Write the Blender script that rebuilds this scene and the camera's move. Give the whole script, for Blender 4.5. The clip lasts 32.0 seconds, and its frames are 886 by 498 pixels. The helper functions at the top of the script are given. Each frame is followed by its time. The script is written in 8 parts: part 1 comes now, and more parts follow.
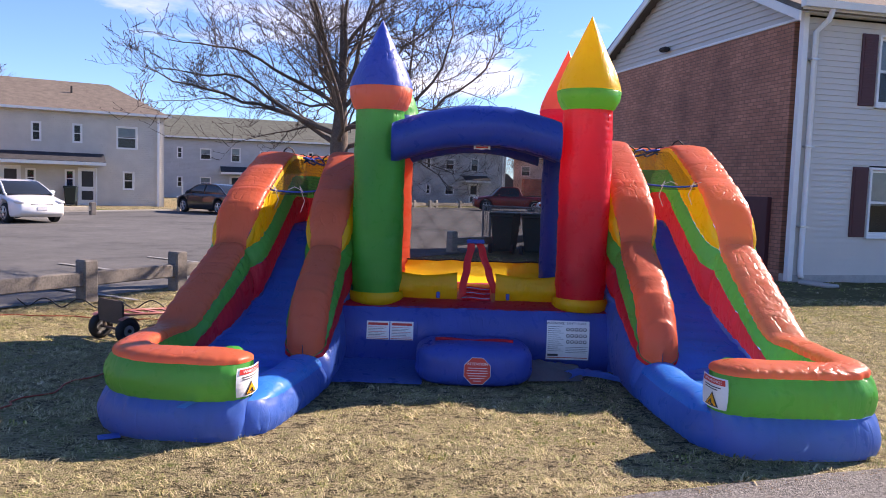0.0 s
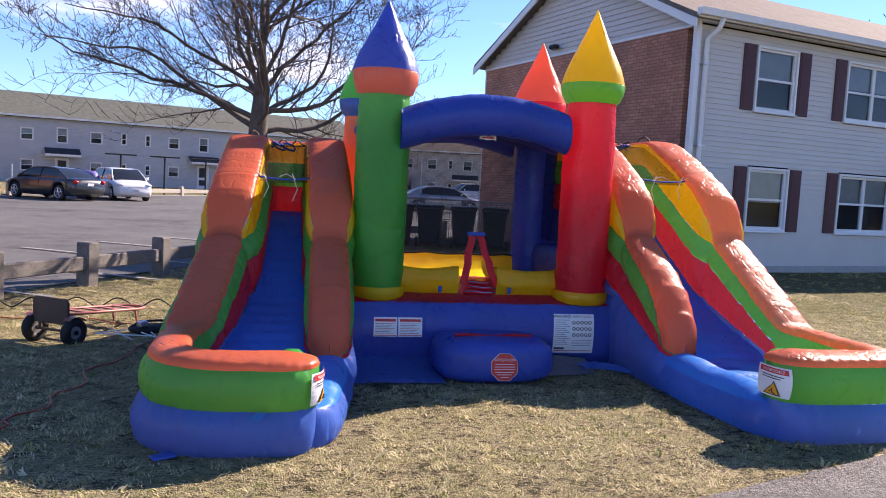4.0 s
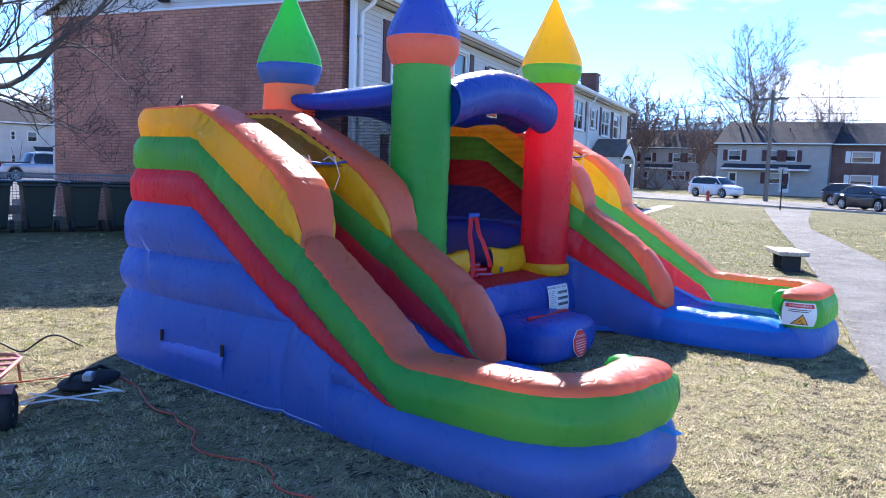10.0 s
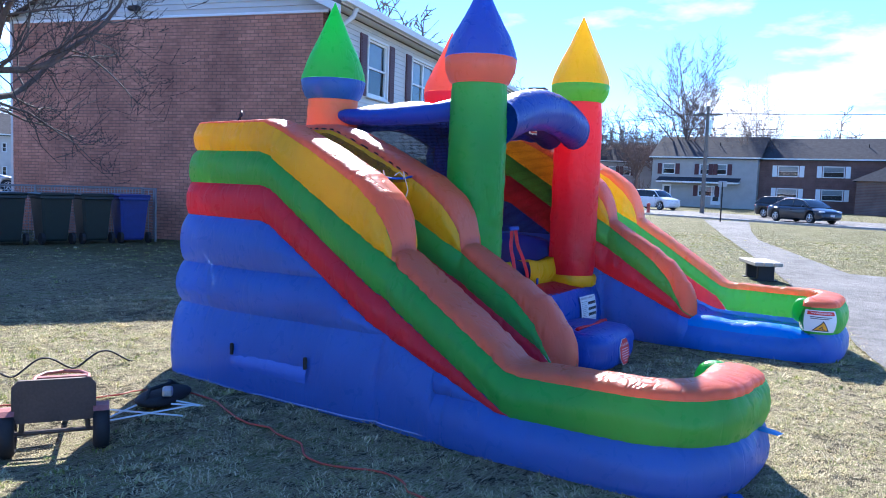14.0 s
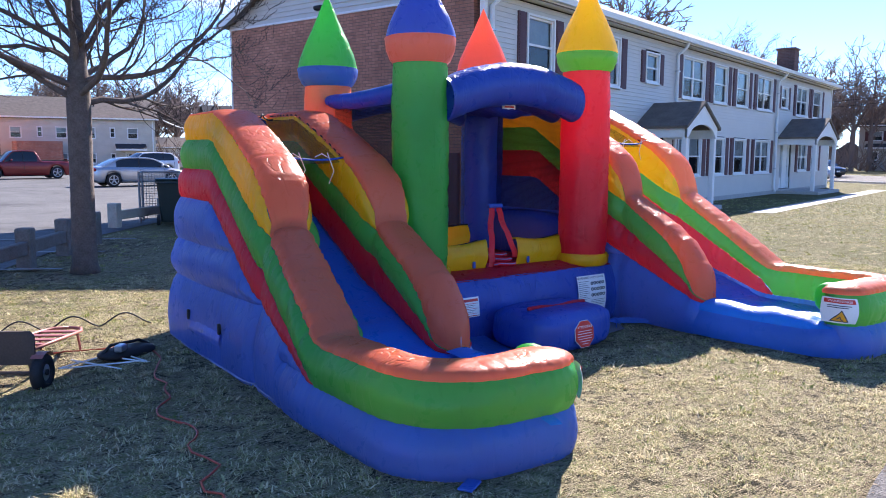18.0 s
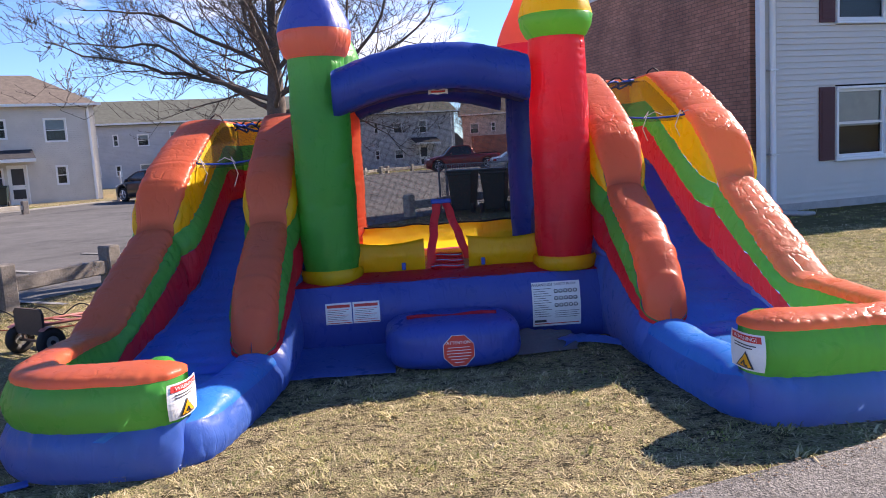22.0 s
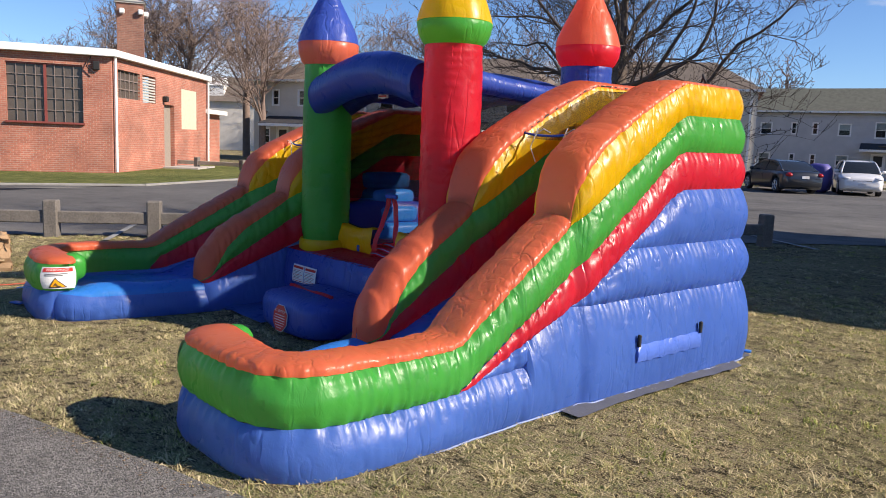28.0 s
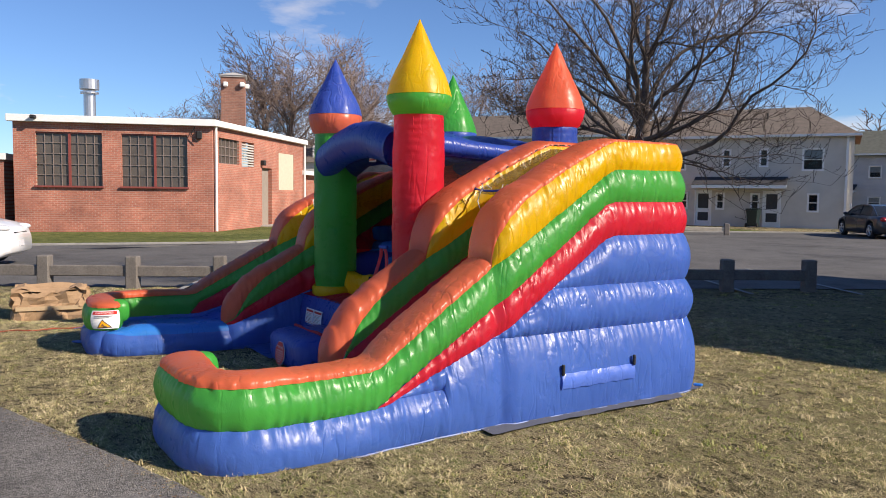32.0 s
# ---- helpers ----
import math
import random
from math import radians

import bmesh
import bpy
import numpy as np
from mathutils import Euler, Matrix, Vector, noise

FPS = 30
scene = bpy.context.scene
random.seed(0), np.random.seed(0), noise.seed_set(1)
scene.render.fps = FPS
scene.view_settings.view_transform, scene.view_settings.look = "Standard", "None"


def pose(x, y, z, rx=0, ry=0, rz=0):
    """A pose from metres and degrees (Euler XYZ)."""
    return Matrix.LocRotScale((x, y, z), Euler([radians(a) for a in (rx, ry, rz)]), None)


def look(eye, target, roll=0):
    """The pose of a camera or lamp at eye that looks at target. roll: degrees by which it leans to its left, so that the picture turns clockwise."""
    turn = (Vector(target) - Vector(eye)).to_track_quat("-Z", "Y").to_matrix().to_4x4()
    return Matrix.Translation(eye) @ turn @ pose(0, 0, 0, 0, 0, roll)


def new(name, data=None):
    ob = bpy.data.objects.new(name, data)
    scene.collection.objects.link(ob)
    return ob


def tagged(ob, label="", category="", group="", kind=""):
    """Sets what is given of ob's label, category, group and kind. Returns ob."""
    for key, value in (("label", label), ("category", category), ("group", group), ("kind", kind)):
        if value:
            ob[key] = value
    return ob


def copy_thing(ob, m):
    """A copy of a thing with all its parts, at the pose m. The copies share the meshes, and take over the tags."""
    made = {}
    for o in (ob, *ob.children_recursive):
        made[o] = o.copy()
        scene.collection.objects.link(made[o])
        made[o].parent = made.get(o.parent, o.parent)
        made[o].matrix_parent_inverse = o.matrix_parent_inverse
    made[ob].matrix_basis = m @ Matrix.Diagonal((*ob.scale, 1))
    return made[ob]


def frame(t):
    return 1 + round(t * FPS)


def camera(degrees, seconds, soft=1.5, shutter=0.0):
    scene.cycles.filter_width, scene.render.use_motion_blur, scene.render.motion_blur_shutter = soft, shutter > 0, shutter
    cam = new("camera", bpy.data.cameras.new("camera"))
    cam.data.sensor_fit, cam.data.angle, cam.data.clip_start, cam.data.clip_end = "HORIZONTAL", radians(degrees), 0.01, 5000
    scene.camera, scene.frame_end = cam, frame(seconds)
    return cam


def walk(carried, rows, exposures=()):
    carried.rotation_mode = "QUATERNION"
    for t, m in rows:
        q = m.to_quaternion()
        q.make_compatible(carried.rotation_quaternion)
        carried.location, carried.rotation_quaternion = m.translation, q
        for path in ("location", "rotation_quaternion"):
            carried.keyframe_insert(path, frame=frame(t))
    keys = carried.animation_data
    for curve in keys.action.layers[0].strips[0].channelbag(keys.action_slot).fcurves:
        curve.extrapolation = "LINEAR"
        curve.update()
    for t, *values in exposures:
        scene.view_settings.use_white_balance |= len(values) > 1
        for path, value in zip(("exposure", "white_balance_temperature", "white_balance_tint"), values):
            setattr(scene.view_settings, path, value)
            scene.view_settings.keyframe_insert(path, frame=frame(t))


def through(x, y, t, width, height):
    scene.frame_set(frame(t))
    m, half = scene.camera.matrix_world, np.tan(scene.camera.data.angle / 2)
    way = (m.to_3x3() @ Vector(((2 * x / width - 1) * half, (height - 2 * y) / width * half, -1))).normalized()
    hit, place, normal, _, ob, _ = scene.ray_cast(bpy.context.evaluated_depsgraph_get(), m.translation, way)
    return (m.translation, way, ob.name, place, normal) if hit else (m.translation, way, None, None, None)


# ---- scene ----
cam = camera(59.2, 32.0, soft=0.95)
METRES, EYE, TILT, LEAN, TURN = 24.706, 1.68, 0.0, 0.0, 0.0
ROWS = [
    (0.0, 0.0, 0.0, 0.0, 0.15, -4.58, -1.84),
    (0.5, -0.0003, -0.0007, -0.0001, -0.44, -4.47, -1.65),
    (1.0, -0.001, -0.0022, -0.0004, -1.16, -4.42, -1.64),
    (1.5, -0.0031, -0.0021, -0.0002, -2.12, -4.43, -1.75),
    (2.0, -0.0075, 0.0001, -0.001, -3.45, -4.53, -1.98),
    (2.5, -0.0165, 0.0071, -0.0021, -5.12, -4.77, -2.25),
    (3.0, -0.0304, 0.0113, -0.0027, -7.07, -4.95, -2.52),
    (3.5, -0.0472, 0.0133, -0.0024, -9.39, -4.89, -2.84),
    (5.5, -0.1002, 0.0349, -0.0032, -21.53, -5.58, -2.88),
    (6.0, -0.1109, 0.0409, -0.0033, -24.81, -6.37, -2.78),
    (6.5, -0.1231, 0.0454, -0.0034, -27.79, -6.97, -2.8),
    (7.0, -0.1354, 0.0546, -0.0047, -30.88, -7.41, -2.81),
    (7.5, -0.1498, 0.0692, -0.0042, -34.19, -7.75, -2.71),
    (8.0, -0.1674, 0.0831, -0.0047, -37.8, -7.9, -2.48),
    (8.5, -0.1827, 0.0971, -0.0059, -41.69, -7.77, -2.17),
    (9.0, -0.1978, 0.111, -0.0068, -45.59, -7.26, -2.05),
    (9.5, -0.2125, 0.1238, -0.0053, -49.41, -6.47, -1.93),
    (10.0, -0.2234, 0.1397, -0.0048, -52.71, -5.79, -1.9),
    (10.5, -0.2371, 0.1531, -0.0062, -55.93, -6.35, -1.52),
    (11.0, -0.2467, 0.166, -0.007, -59.22, -6.78, -0.97),
    (11.5, -0.2536, 0.1801, -0.0066, -62.03, -6.75, -0.55),
    (12.0, -0.2617, 0.1913, -0.0061, -63.95, -6.27, -0.13),
    (12.5, -0.264, 0.1936, -0.0058, -64.33, -5.53, -0.04),
    (13.0, -0.2627, 0.1902, -0.0055, -63.24, -4.94, -0.41),
    (13.5, -0.2558, 0.1807, -0.0063, -60.76, -4.79, -1.14),
    (14.0, -0.2521, 0.169, -0.0051, -57.57, -4.78, -2.14),
    (14.5, -0.2482, 0.1572, -0.0048, -54.15, -4.9, -2.99),
    (16.5, -0.2137, 0.1154, -0.0044, -42.64, -5.59, -3.56),
    (17.0, -0.2032, 0.1047, -0.0042, -40.56, -6.13, -2.73),
    (17.5, -0.1953, 0.094, -0.0036, -39.09, -6.68, -1.54),
    (18.0, -0.1815, 0.0844, -0.0024, -37.55, -6.84, -0.29),
    (18.5, -0.1653, 0.0816, -0.0019, -35.86, -6.81, 0.93),
    (19.0, -0.1443, 0.0794, -0.002, -32.3, -5.87, 1.58),
    (19.5, -0.1202, 0.071, -0.0022, -27.54, -6.03, 2.35),
    (20.0, -0.0965, 0.0625, -0.0026, -23.3, -6.72, 2.19),
    (20.5, -0.0722, 0.0513, -0.0026, -18.02, -6.42, 2.6),
    (21.0, -0.0496, 0.0452, -0.0028, -12.8, -6.15, 2.86),
    (21.5, -0.0253, 0.0387, -0.0031, -7.89, -6.58, 3.18),
    (22.0, -0.002, 0.0388, -0.0035, -3.55, -7.3, 3.4),
    (22.5, 0.02, 0.0452, -0.0025, 0.71, -7.99, 3.85),
    (23.0, 0.0441, 0.0495, -0.0026, 5.43, -8.13, 4.36),
    (23.5, 0.0672, 0.0555, -0.0024, 10.81, -7.65, 4.36),
    (24.0, 0.0915, 0.0572, -0.0019, 16.3, -6.85, 3.75),
    (24.5, 0.1164, 0.0609, -0.0023, 22.07, -6.45, 2.67),
    (25.0, 0.14, 0.0662, -0.0024, 26.84, -6.87, 1.59),
    (25.5, 0.1614, 0.0736, -0.0025, 30.86, -7.7, 1.54),
    (27.5, 0.2305, 0.1193, 0.0007, 46.55, -8.28, -1.27),
    (28.0, 0.245, 0.1303, -0.0001, 49.49, -7.83, -2.18),
    (28.5, 0.2589, 0.1351, -0.0011, 52.2, -7.2, -2.64),
    (29.0, 0.2728, 0.1402, -0.0, 54.77, -6.7, -2.71),
    (29.5, 0.2857, 0.146, 0.0007, 57.19, -6.4, -2.68),
    (30.0, 0.2958, 0.1458, -0.0006, 58.53, -6.36, -2.59),
    (30.5, 0.3006, 0.1472, -0.0003, 58.88, -6.1, -2.29),
    (31.0, 0.3006, 0.1491, 0.0011, 58.38, -5.55, -1.69),
    (31.5, 0.3016, 0.1485, 0.0017, 57.72, -4.74, -1.08),
    (32.0, 0.3022, 0.1484, 0.0018, 57.31, -4.08, -0.65),
]
walk(cam, [(t, pose(0, 0, EYE, TILT, LEAN, TURN) @ pose(METRES * x, METRES * y, METRES * z, 90 + pitch, roll, yaw)) for t, x, y, z, yaw, pitch, roll in ROWS],
     exposures=[(0.0, 1.40, 7100, 26), (3.0, 1.40, 7100, 26), (6.0, 1.62, 6750, 23), (9.0, 1.90, 6150, 20), (12.0, 2.05, 5450, 11), (14.0, 2.0, 5550, 14), (17.5, 1.84, 6100, 19), (21.0, 1.53, 6900, 23), (24.0, 1.25, 7100, 21), (28.0, 0.74, 7050, 15), (32.0, 0.62, 7100, 15)])

# ---- light ----
SUN_AZ, SUN_EL = radians(58.0), radians(33.0)
world = bpy.data.worlds.new("sky_world")
scene.world = world
world.use_nodes = True
wt = world.node_tree
wt.nodes.clear()
w_out = wt.nodes.new("ShaderNodeOutputWorld")
w_bg = wt.nodes.new("ShaderNodeBackground")
w_sky = wt.nodes.new("ShaderNodeTexSky")
w_sky.sky_type = "NISHITA"
w_sky.sun_disc = False
w_sky.sun_elevation, w_sky.sun_rotation = SUN_EL, SUN_AZ
w_sky.air_density, w_sky.dust_density, w_sky.ozone_density = 0.85, 0.0, 4.0
w_bg.inputs["Strength"].default_value = 0.095
# thin fair-weather clouds low over the horizon
w_tc = wt.nodes.new("ShaderNodeTexCoord")
w_map = wt.nodes.new("ShaderNodeMapping")
w_map.inputs["Scale"].default_value = (1.0, 1.0, 3.2)
w_n = wt.nodes.new("ShaderNodeTexNoise")
w_n.inputs["Scale"].default_value, w_n.inputs["Detail"].default_value, w_n.inputs["Roughness"].default_value = 3.4, 9.0, 0.58
w_r = wt.nodes.new("ShaderNodeValToRGB")
w_r.color_ramp.elements[0].position, w_r.color_ramp.elements[1].position = 0.545, 0.73
w_sep = wt.nodes.new("ShaderNodeSeparateXYZ")
w_lo = wt.nodes.new("ShaderNodeMapRange")
w_lo.inputs["From Min"].default_value, w_lo.inputs["From Max"].default_value = 0.42, 0.12
w_mul = wt.nodes.new("ShaderNodeMath")
w_mul.operation = "MULTIPLY"
w_mix = wt.nodes.new("ShaderNodeMixRGB")
w_mix.inputs["Color2"].default_value = (6.6, 6.5, 6.5, 1)
wl = wt.links.new
wl(w_tc.outputs["Generated"], w_map.inputs["Vector"])
wl(w_map.outputs["Vector"], w_n.inputs["Vector"])
wl(w_n.outputs["Fac"], w_r.inputs["Fac"])
wl(w_tc.outputs["Generated"], w_sep.inputs["Vector"])
wl(w_sep.outputs["Z"], w_lo.inputs["Value"])
wl(w_r.outputs["Color"], w_mul.inputs[0])
wl(w_lo.outputs["Result"], w_mul.inputs[1])
wl(w_mul.outputs["Value"], w_mix.inputs["Fac"])
w_deep = wt.nodes.new("ShaderNodeMixRGB")
w_deep.blend_type = "MULTIPLY"
w_deep.inputs["Fac"].default_value, w_deep.inputs["Color2"].default_value = 1.0, (0.60, 0.78, 1.0, 1)
wl(w_sky.outputs["Color"], w_deep.inputs["Color1"])
wl(w_deep.outputs["Color"], w_mix.inputs["Color1"])
wl(w_mix.outputs["Color"], w_bg.inputs["Color"])
wl(w_bg.outputs["Background"], w_out.inputs["Surface"])

sun = new("sun", bpy.data.lights.new("sun", "SUN"))
sun.data.energy, sun.data.angle, sun.data.color = 4.6, radians(0.6), (1.0, 0.93, 0.82)
sun_way = Vector((math.sin(SUN_AZ) * math.cos(SUN_EL), math.cos(SUN_AZ) * math.cos(SUN_EL), math.sin(SUN_EL)))
sun.matrix_world = look((20, 12, 30), Vector((20, 12, 30)) - sun_way)

# ---- helpers of this scene ----
K = 1.12  # plan units to metres


class Geo:
    """Vertices and faces of one part."""

    def __init__(self):
        self.v, self.f = [], []

    def add(self, verts, faces):
        n = len(self.v)
        self.v.extend([tuple(p) for p in verts])
        self.f.extend([tuple(i + n for i in q) for q in faces])
        return self

    def box(self, c, s, bev=0.0, turn=0.0):
        cx, cy, cz = c
        hx, hy, hz = s[0] / 2, s[1] / 2, s[2] / 2
        b = min(bev, hx * 0.9, hy * 0.9, hz * 0.9)
        ca, sa = math.cos(turn), math.sin(turn)
        if b <= 0:
            pts = [(x, y, z) for x in (-hx, hx) for y in (-hy, hy) for z in (-hz, hz)]
            faces = [(0, 1, 3, 2), (4, 6, 7, 5), (0, 4, 5, 1), (2, 3, 7, 6), (0, 2, 6, 4), (1, 5, 7, 3)]
        else:
            pts, faces = [], []
            idx = {}
            for x in (-1, 1):
                for y in (-1, 1):
                    for z in (-1, 1):
                        for ax in range(3):
                            q = [x * (hx - b), y * (hy - b), z * (hz - b)]
                            q[ax] += (x, y, z)[ax] * b
                            idx[x, y, z, ax] = len(pts)
                            pts.append(tuple(q))
            I = lambda x, y, z, a: idx[x, y, z, a]
            for sg in (-1, 1):
                for ax in range(3):
                    o = [a for a in range(3) if a != ax]
                    loop = []
                    for a, bb in ((-1, -1), (1, -1), (1, 1), (-1, 1)):
                        k = [0, 0, 0]
                        k[ax], k[o[0]], k[o[1]] = sg, a, bb
                        loop.append(I(*k, ax))
                    if (sg > 0) == (ax == 1):
                        loop.reverse()
                    faces.append(tuple(loop))
            for ax in range(3):
                o = [a for a in range(3) if a != ax]
                for a in (-1, 1):
                    for bb in (-1, 1):
                        k0, k1 = [0, 0, 0], [0, 0, 0]
                        k0[ax], k1[ax] = -1, 1
                        k0[o[0]] = k1[o[0]] = a
                        k0[o[1]] = k1[o[1]] = bb
                        q = (I(*k0, o[0]), I(*k1, o[0]), I(*k1, o[1]), I(*k0, o[1]))
                        faces.append(q if (a * bb > 0) == (ax != 1) else q[::-1])
            for x in (-1, 1):
                for y in (-1, 1):
                    for z in (-1, 1):
                        q = (I(x, y, z, 0), I(x, y, z, 1), I(x, y, z, 2))
                        faces.append(q if x * y * z > 0 else q[::-1])
        return self.add([(cx + x * ca - y * sa, cy + x * sa + y * ca, cz + z) for x, y, z in pts], faces)

    def tube(self, pts, radii, n=8, ends=True):
        """A round tube through points; radii: one or one each."""
        pts = [Vector(p) for p in pts]
        if not isinstance(radii, (list, tuple)):
            radii = [radii] * len(pts)
        base = len(self.v)
        side = None
        for i, p in enumerate(pts):
            d = (pts[min(i + 1, len(pts) - 1)] - pts[max(i - 1, 0)])
            d = d.normalized() if d.length > 1e-9 else Vector((0, 0, 1))
            if side is None:
                side = d.orthogonal().normalized()
            side = (side - d * side.dot(d))
            side = side.normalized() if side.length > 1e-6 else d.orthogonal().normalized()
            up = d.cross(side)
            for k in range(n):
                a = 2 * math.pi * k / n
                self.v.append(tuple(p + (side * math.cos(a) + up * math.sin(a)) * radii[i]))
        for i in range(len(pts) - 1):
            for k in range(n):
                a, b = base + i * n + k, base + i * n + (k + 1) % n
                self.f.append((a, b, b + n, a + n))
        if ends:
            self.f.append(tuple(base + k for k in reversed(range(n))))
            self.f.append(tuple(base + (len(pts) - 1) * n + k for k in range(n)))
        return self

    def cyl(self, p0, p1, r0, r1=None, n=12):
        return self.tube([p0, p1], [r0, r0 if r1 is None else r1], n)

    def lathe(self, prof, n=24, c=(0, 0, 0), wob=None):
        """Turns (radius, height) pairs round the z axis at c."""
        base = len(self.v)
        for i, (r, z) in enumerate(prof):
            for k in range(n):
                a = 2 * math.pi * k / n
                rr = r + (wob(a, z) if wob and r > 1e-4 else 0)
                self.v.append((c[0] + rr * math.cos(a), c[1] + rr * math.sin(a), c[2] + z))
        for i in range(len(prof) - 1):
            for k in range(n):
                a, b = base + i * n + k, base + i * n + (k + 1) % n
                self.f.append((a, b, b + n, a + n))
        return self

    def grid(self, rows, flip=False, loop=False):
        """A sheet through rows of points."""
        base, m = len(self.v), len(rows[0])
        for r in rows:
            self.v.extend([tuple(p) for p in r])
        for i in range(len(rows) - 1):
            for k in range(m if loop else m - 1):
                a, b = base + i * m + k, base + i * m + (k + 1) % m
                q = (a, b, b + m, a + m)
                self.f.append(q[::-1] if flip else q)
        return self

    def prism(self, poly, z0, z1):
        """An upright prism over a plan outline (anticlockwise)."""
        n = len(poly)
        v = [(x, y, z0) for x, y in poly] + [(x, y, z1) for x, y in poly]
        f = [tuple(reversed(range(n))), tuple(range(n, 2 * n))]
        f += [(i, (i + 1) % n, (i + 1) % n + n, i + n) for i in range(n)]
        return self.add(v, f)

    def extrude(self, outline, axis, a, b):
        """A closed outline given in the two other axes, drawn out along an axis from a to b."""
        n = len(outline)
        def place(p, t):
            q = list(p)
            q.insert(axis, t)
            return tuple(q)
        v = [place(p, a) for p in outline] + [place(p, b) for p in outline]
        f = [tuple(reversed(range(n))), tuple(range(n, 2 * n))]
        f += [(i, (i + 1) % n, (i + 1) % n + n, i + n) for i in range(n)]
        return self.add(v, f)


def part(name, geo, material, parent=None, label="", smooth=False, k=K, kind=""):
    """Links a Geo as one mesh object under a thing or a part."""
    me = bpy.data.meshes.new(name)
    v = [(x * k, y * k, z * k) for x, y, z in geo.v] if k != 1 else geo.v
    me.from_pydata(v, [], geo.f)
    me.materials.append(material)
    if smooth:
        me.polygons.foreach_set("use_smooth", [True] * len(me.polygons))
    me.update()
    ob = new(name, me)
    ob.parent = parent
    if label or kind:
        tagged(ob, label=label, kind=kind)
    return ob


def thing(name, x, y, z, turn, label, category, group="", kind=""):
    """An Empty at the base of a thing; place in plan units, turn in degrees."""
    ob = new(name)
    ob.empty_display_size = 0.2
    ob.matrix_world = pose(x * K, y * K, z * K, 0, 0, turn)
    return tagged(ob, label, category, group, kind)


def ground_z(x, y):
    """The lawn rises a little from one side to the other."""
    r = math.hypot(x - 0.3, y - 6.0)
    dip = 0.105 * math.exp(-((x + 3.3) ** 2 + (y - 7.75) ** 2) / 0.42)
    return 0.028 * math.tanh((x - 0.3) / 2.5) * max(0.0, 1.0 - r / 16.0) - 0.006 - dip - 0.13 * math.exp(-((x + 4.5) ** 2 + (y - 4.45) ** 2) / 0.5)


# ---- materials ----
def mat_base(name):
    m = bpy.data.materials.new(name)
    m.use_nodes = True
    nt = m.node_tree
    return m, nt, nt.nodes["Principled BSDF"], nt.links.new


def node(nt, kind, **ins):
    n = nt.nodes.new(kind)
    for key, value in ins.items():
        n.inputs[key.replace("_", " ")].default_value = value
    return n


def ramp(nt, stops):
    r = nt.nodes.new("ShaderNodeValToRGB")
    els = r.color_ramp.elements
    while len(els) < len(stops):
        els.new(0.5)
    for e, (p, c) in zip(els, stops):
        e.position, e.color = p, (*c, 1) if len(c) == 3 else c
    return r


def coords(nt, scale=(1, 1, 1), which="Object"):
    tc = nt.nodes.new("ShaderNodeTexCoord")
    mp = nt.nodes.new("ShaderNodeMapping")
    mp.inputs["Scale"].default_value = scale
    nt.links.new(tc.outputs[which], mp.inputs["Vector"])
    return mp.outputs["Vector"]


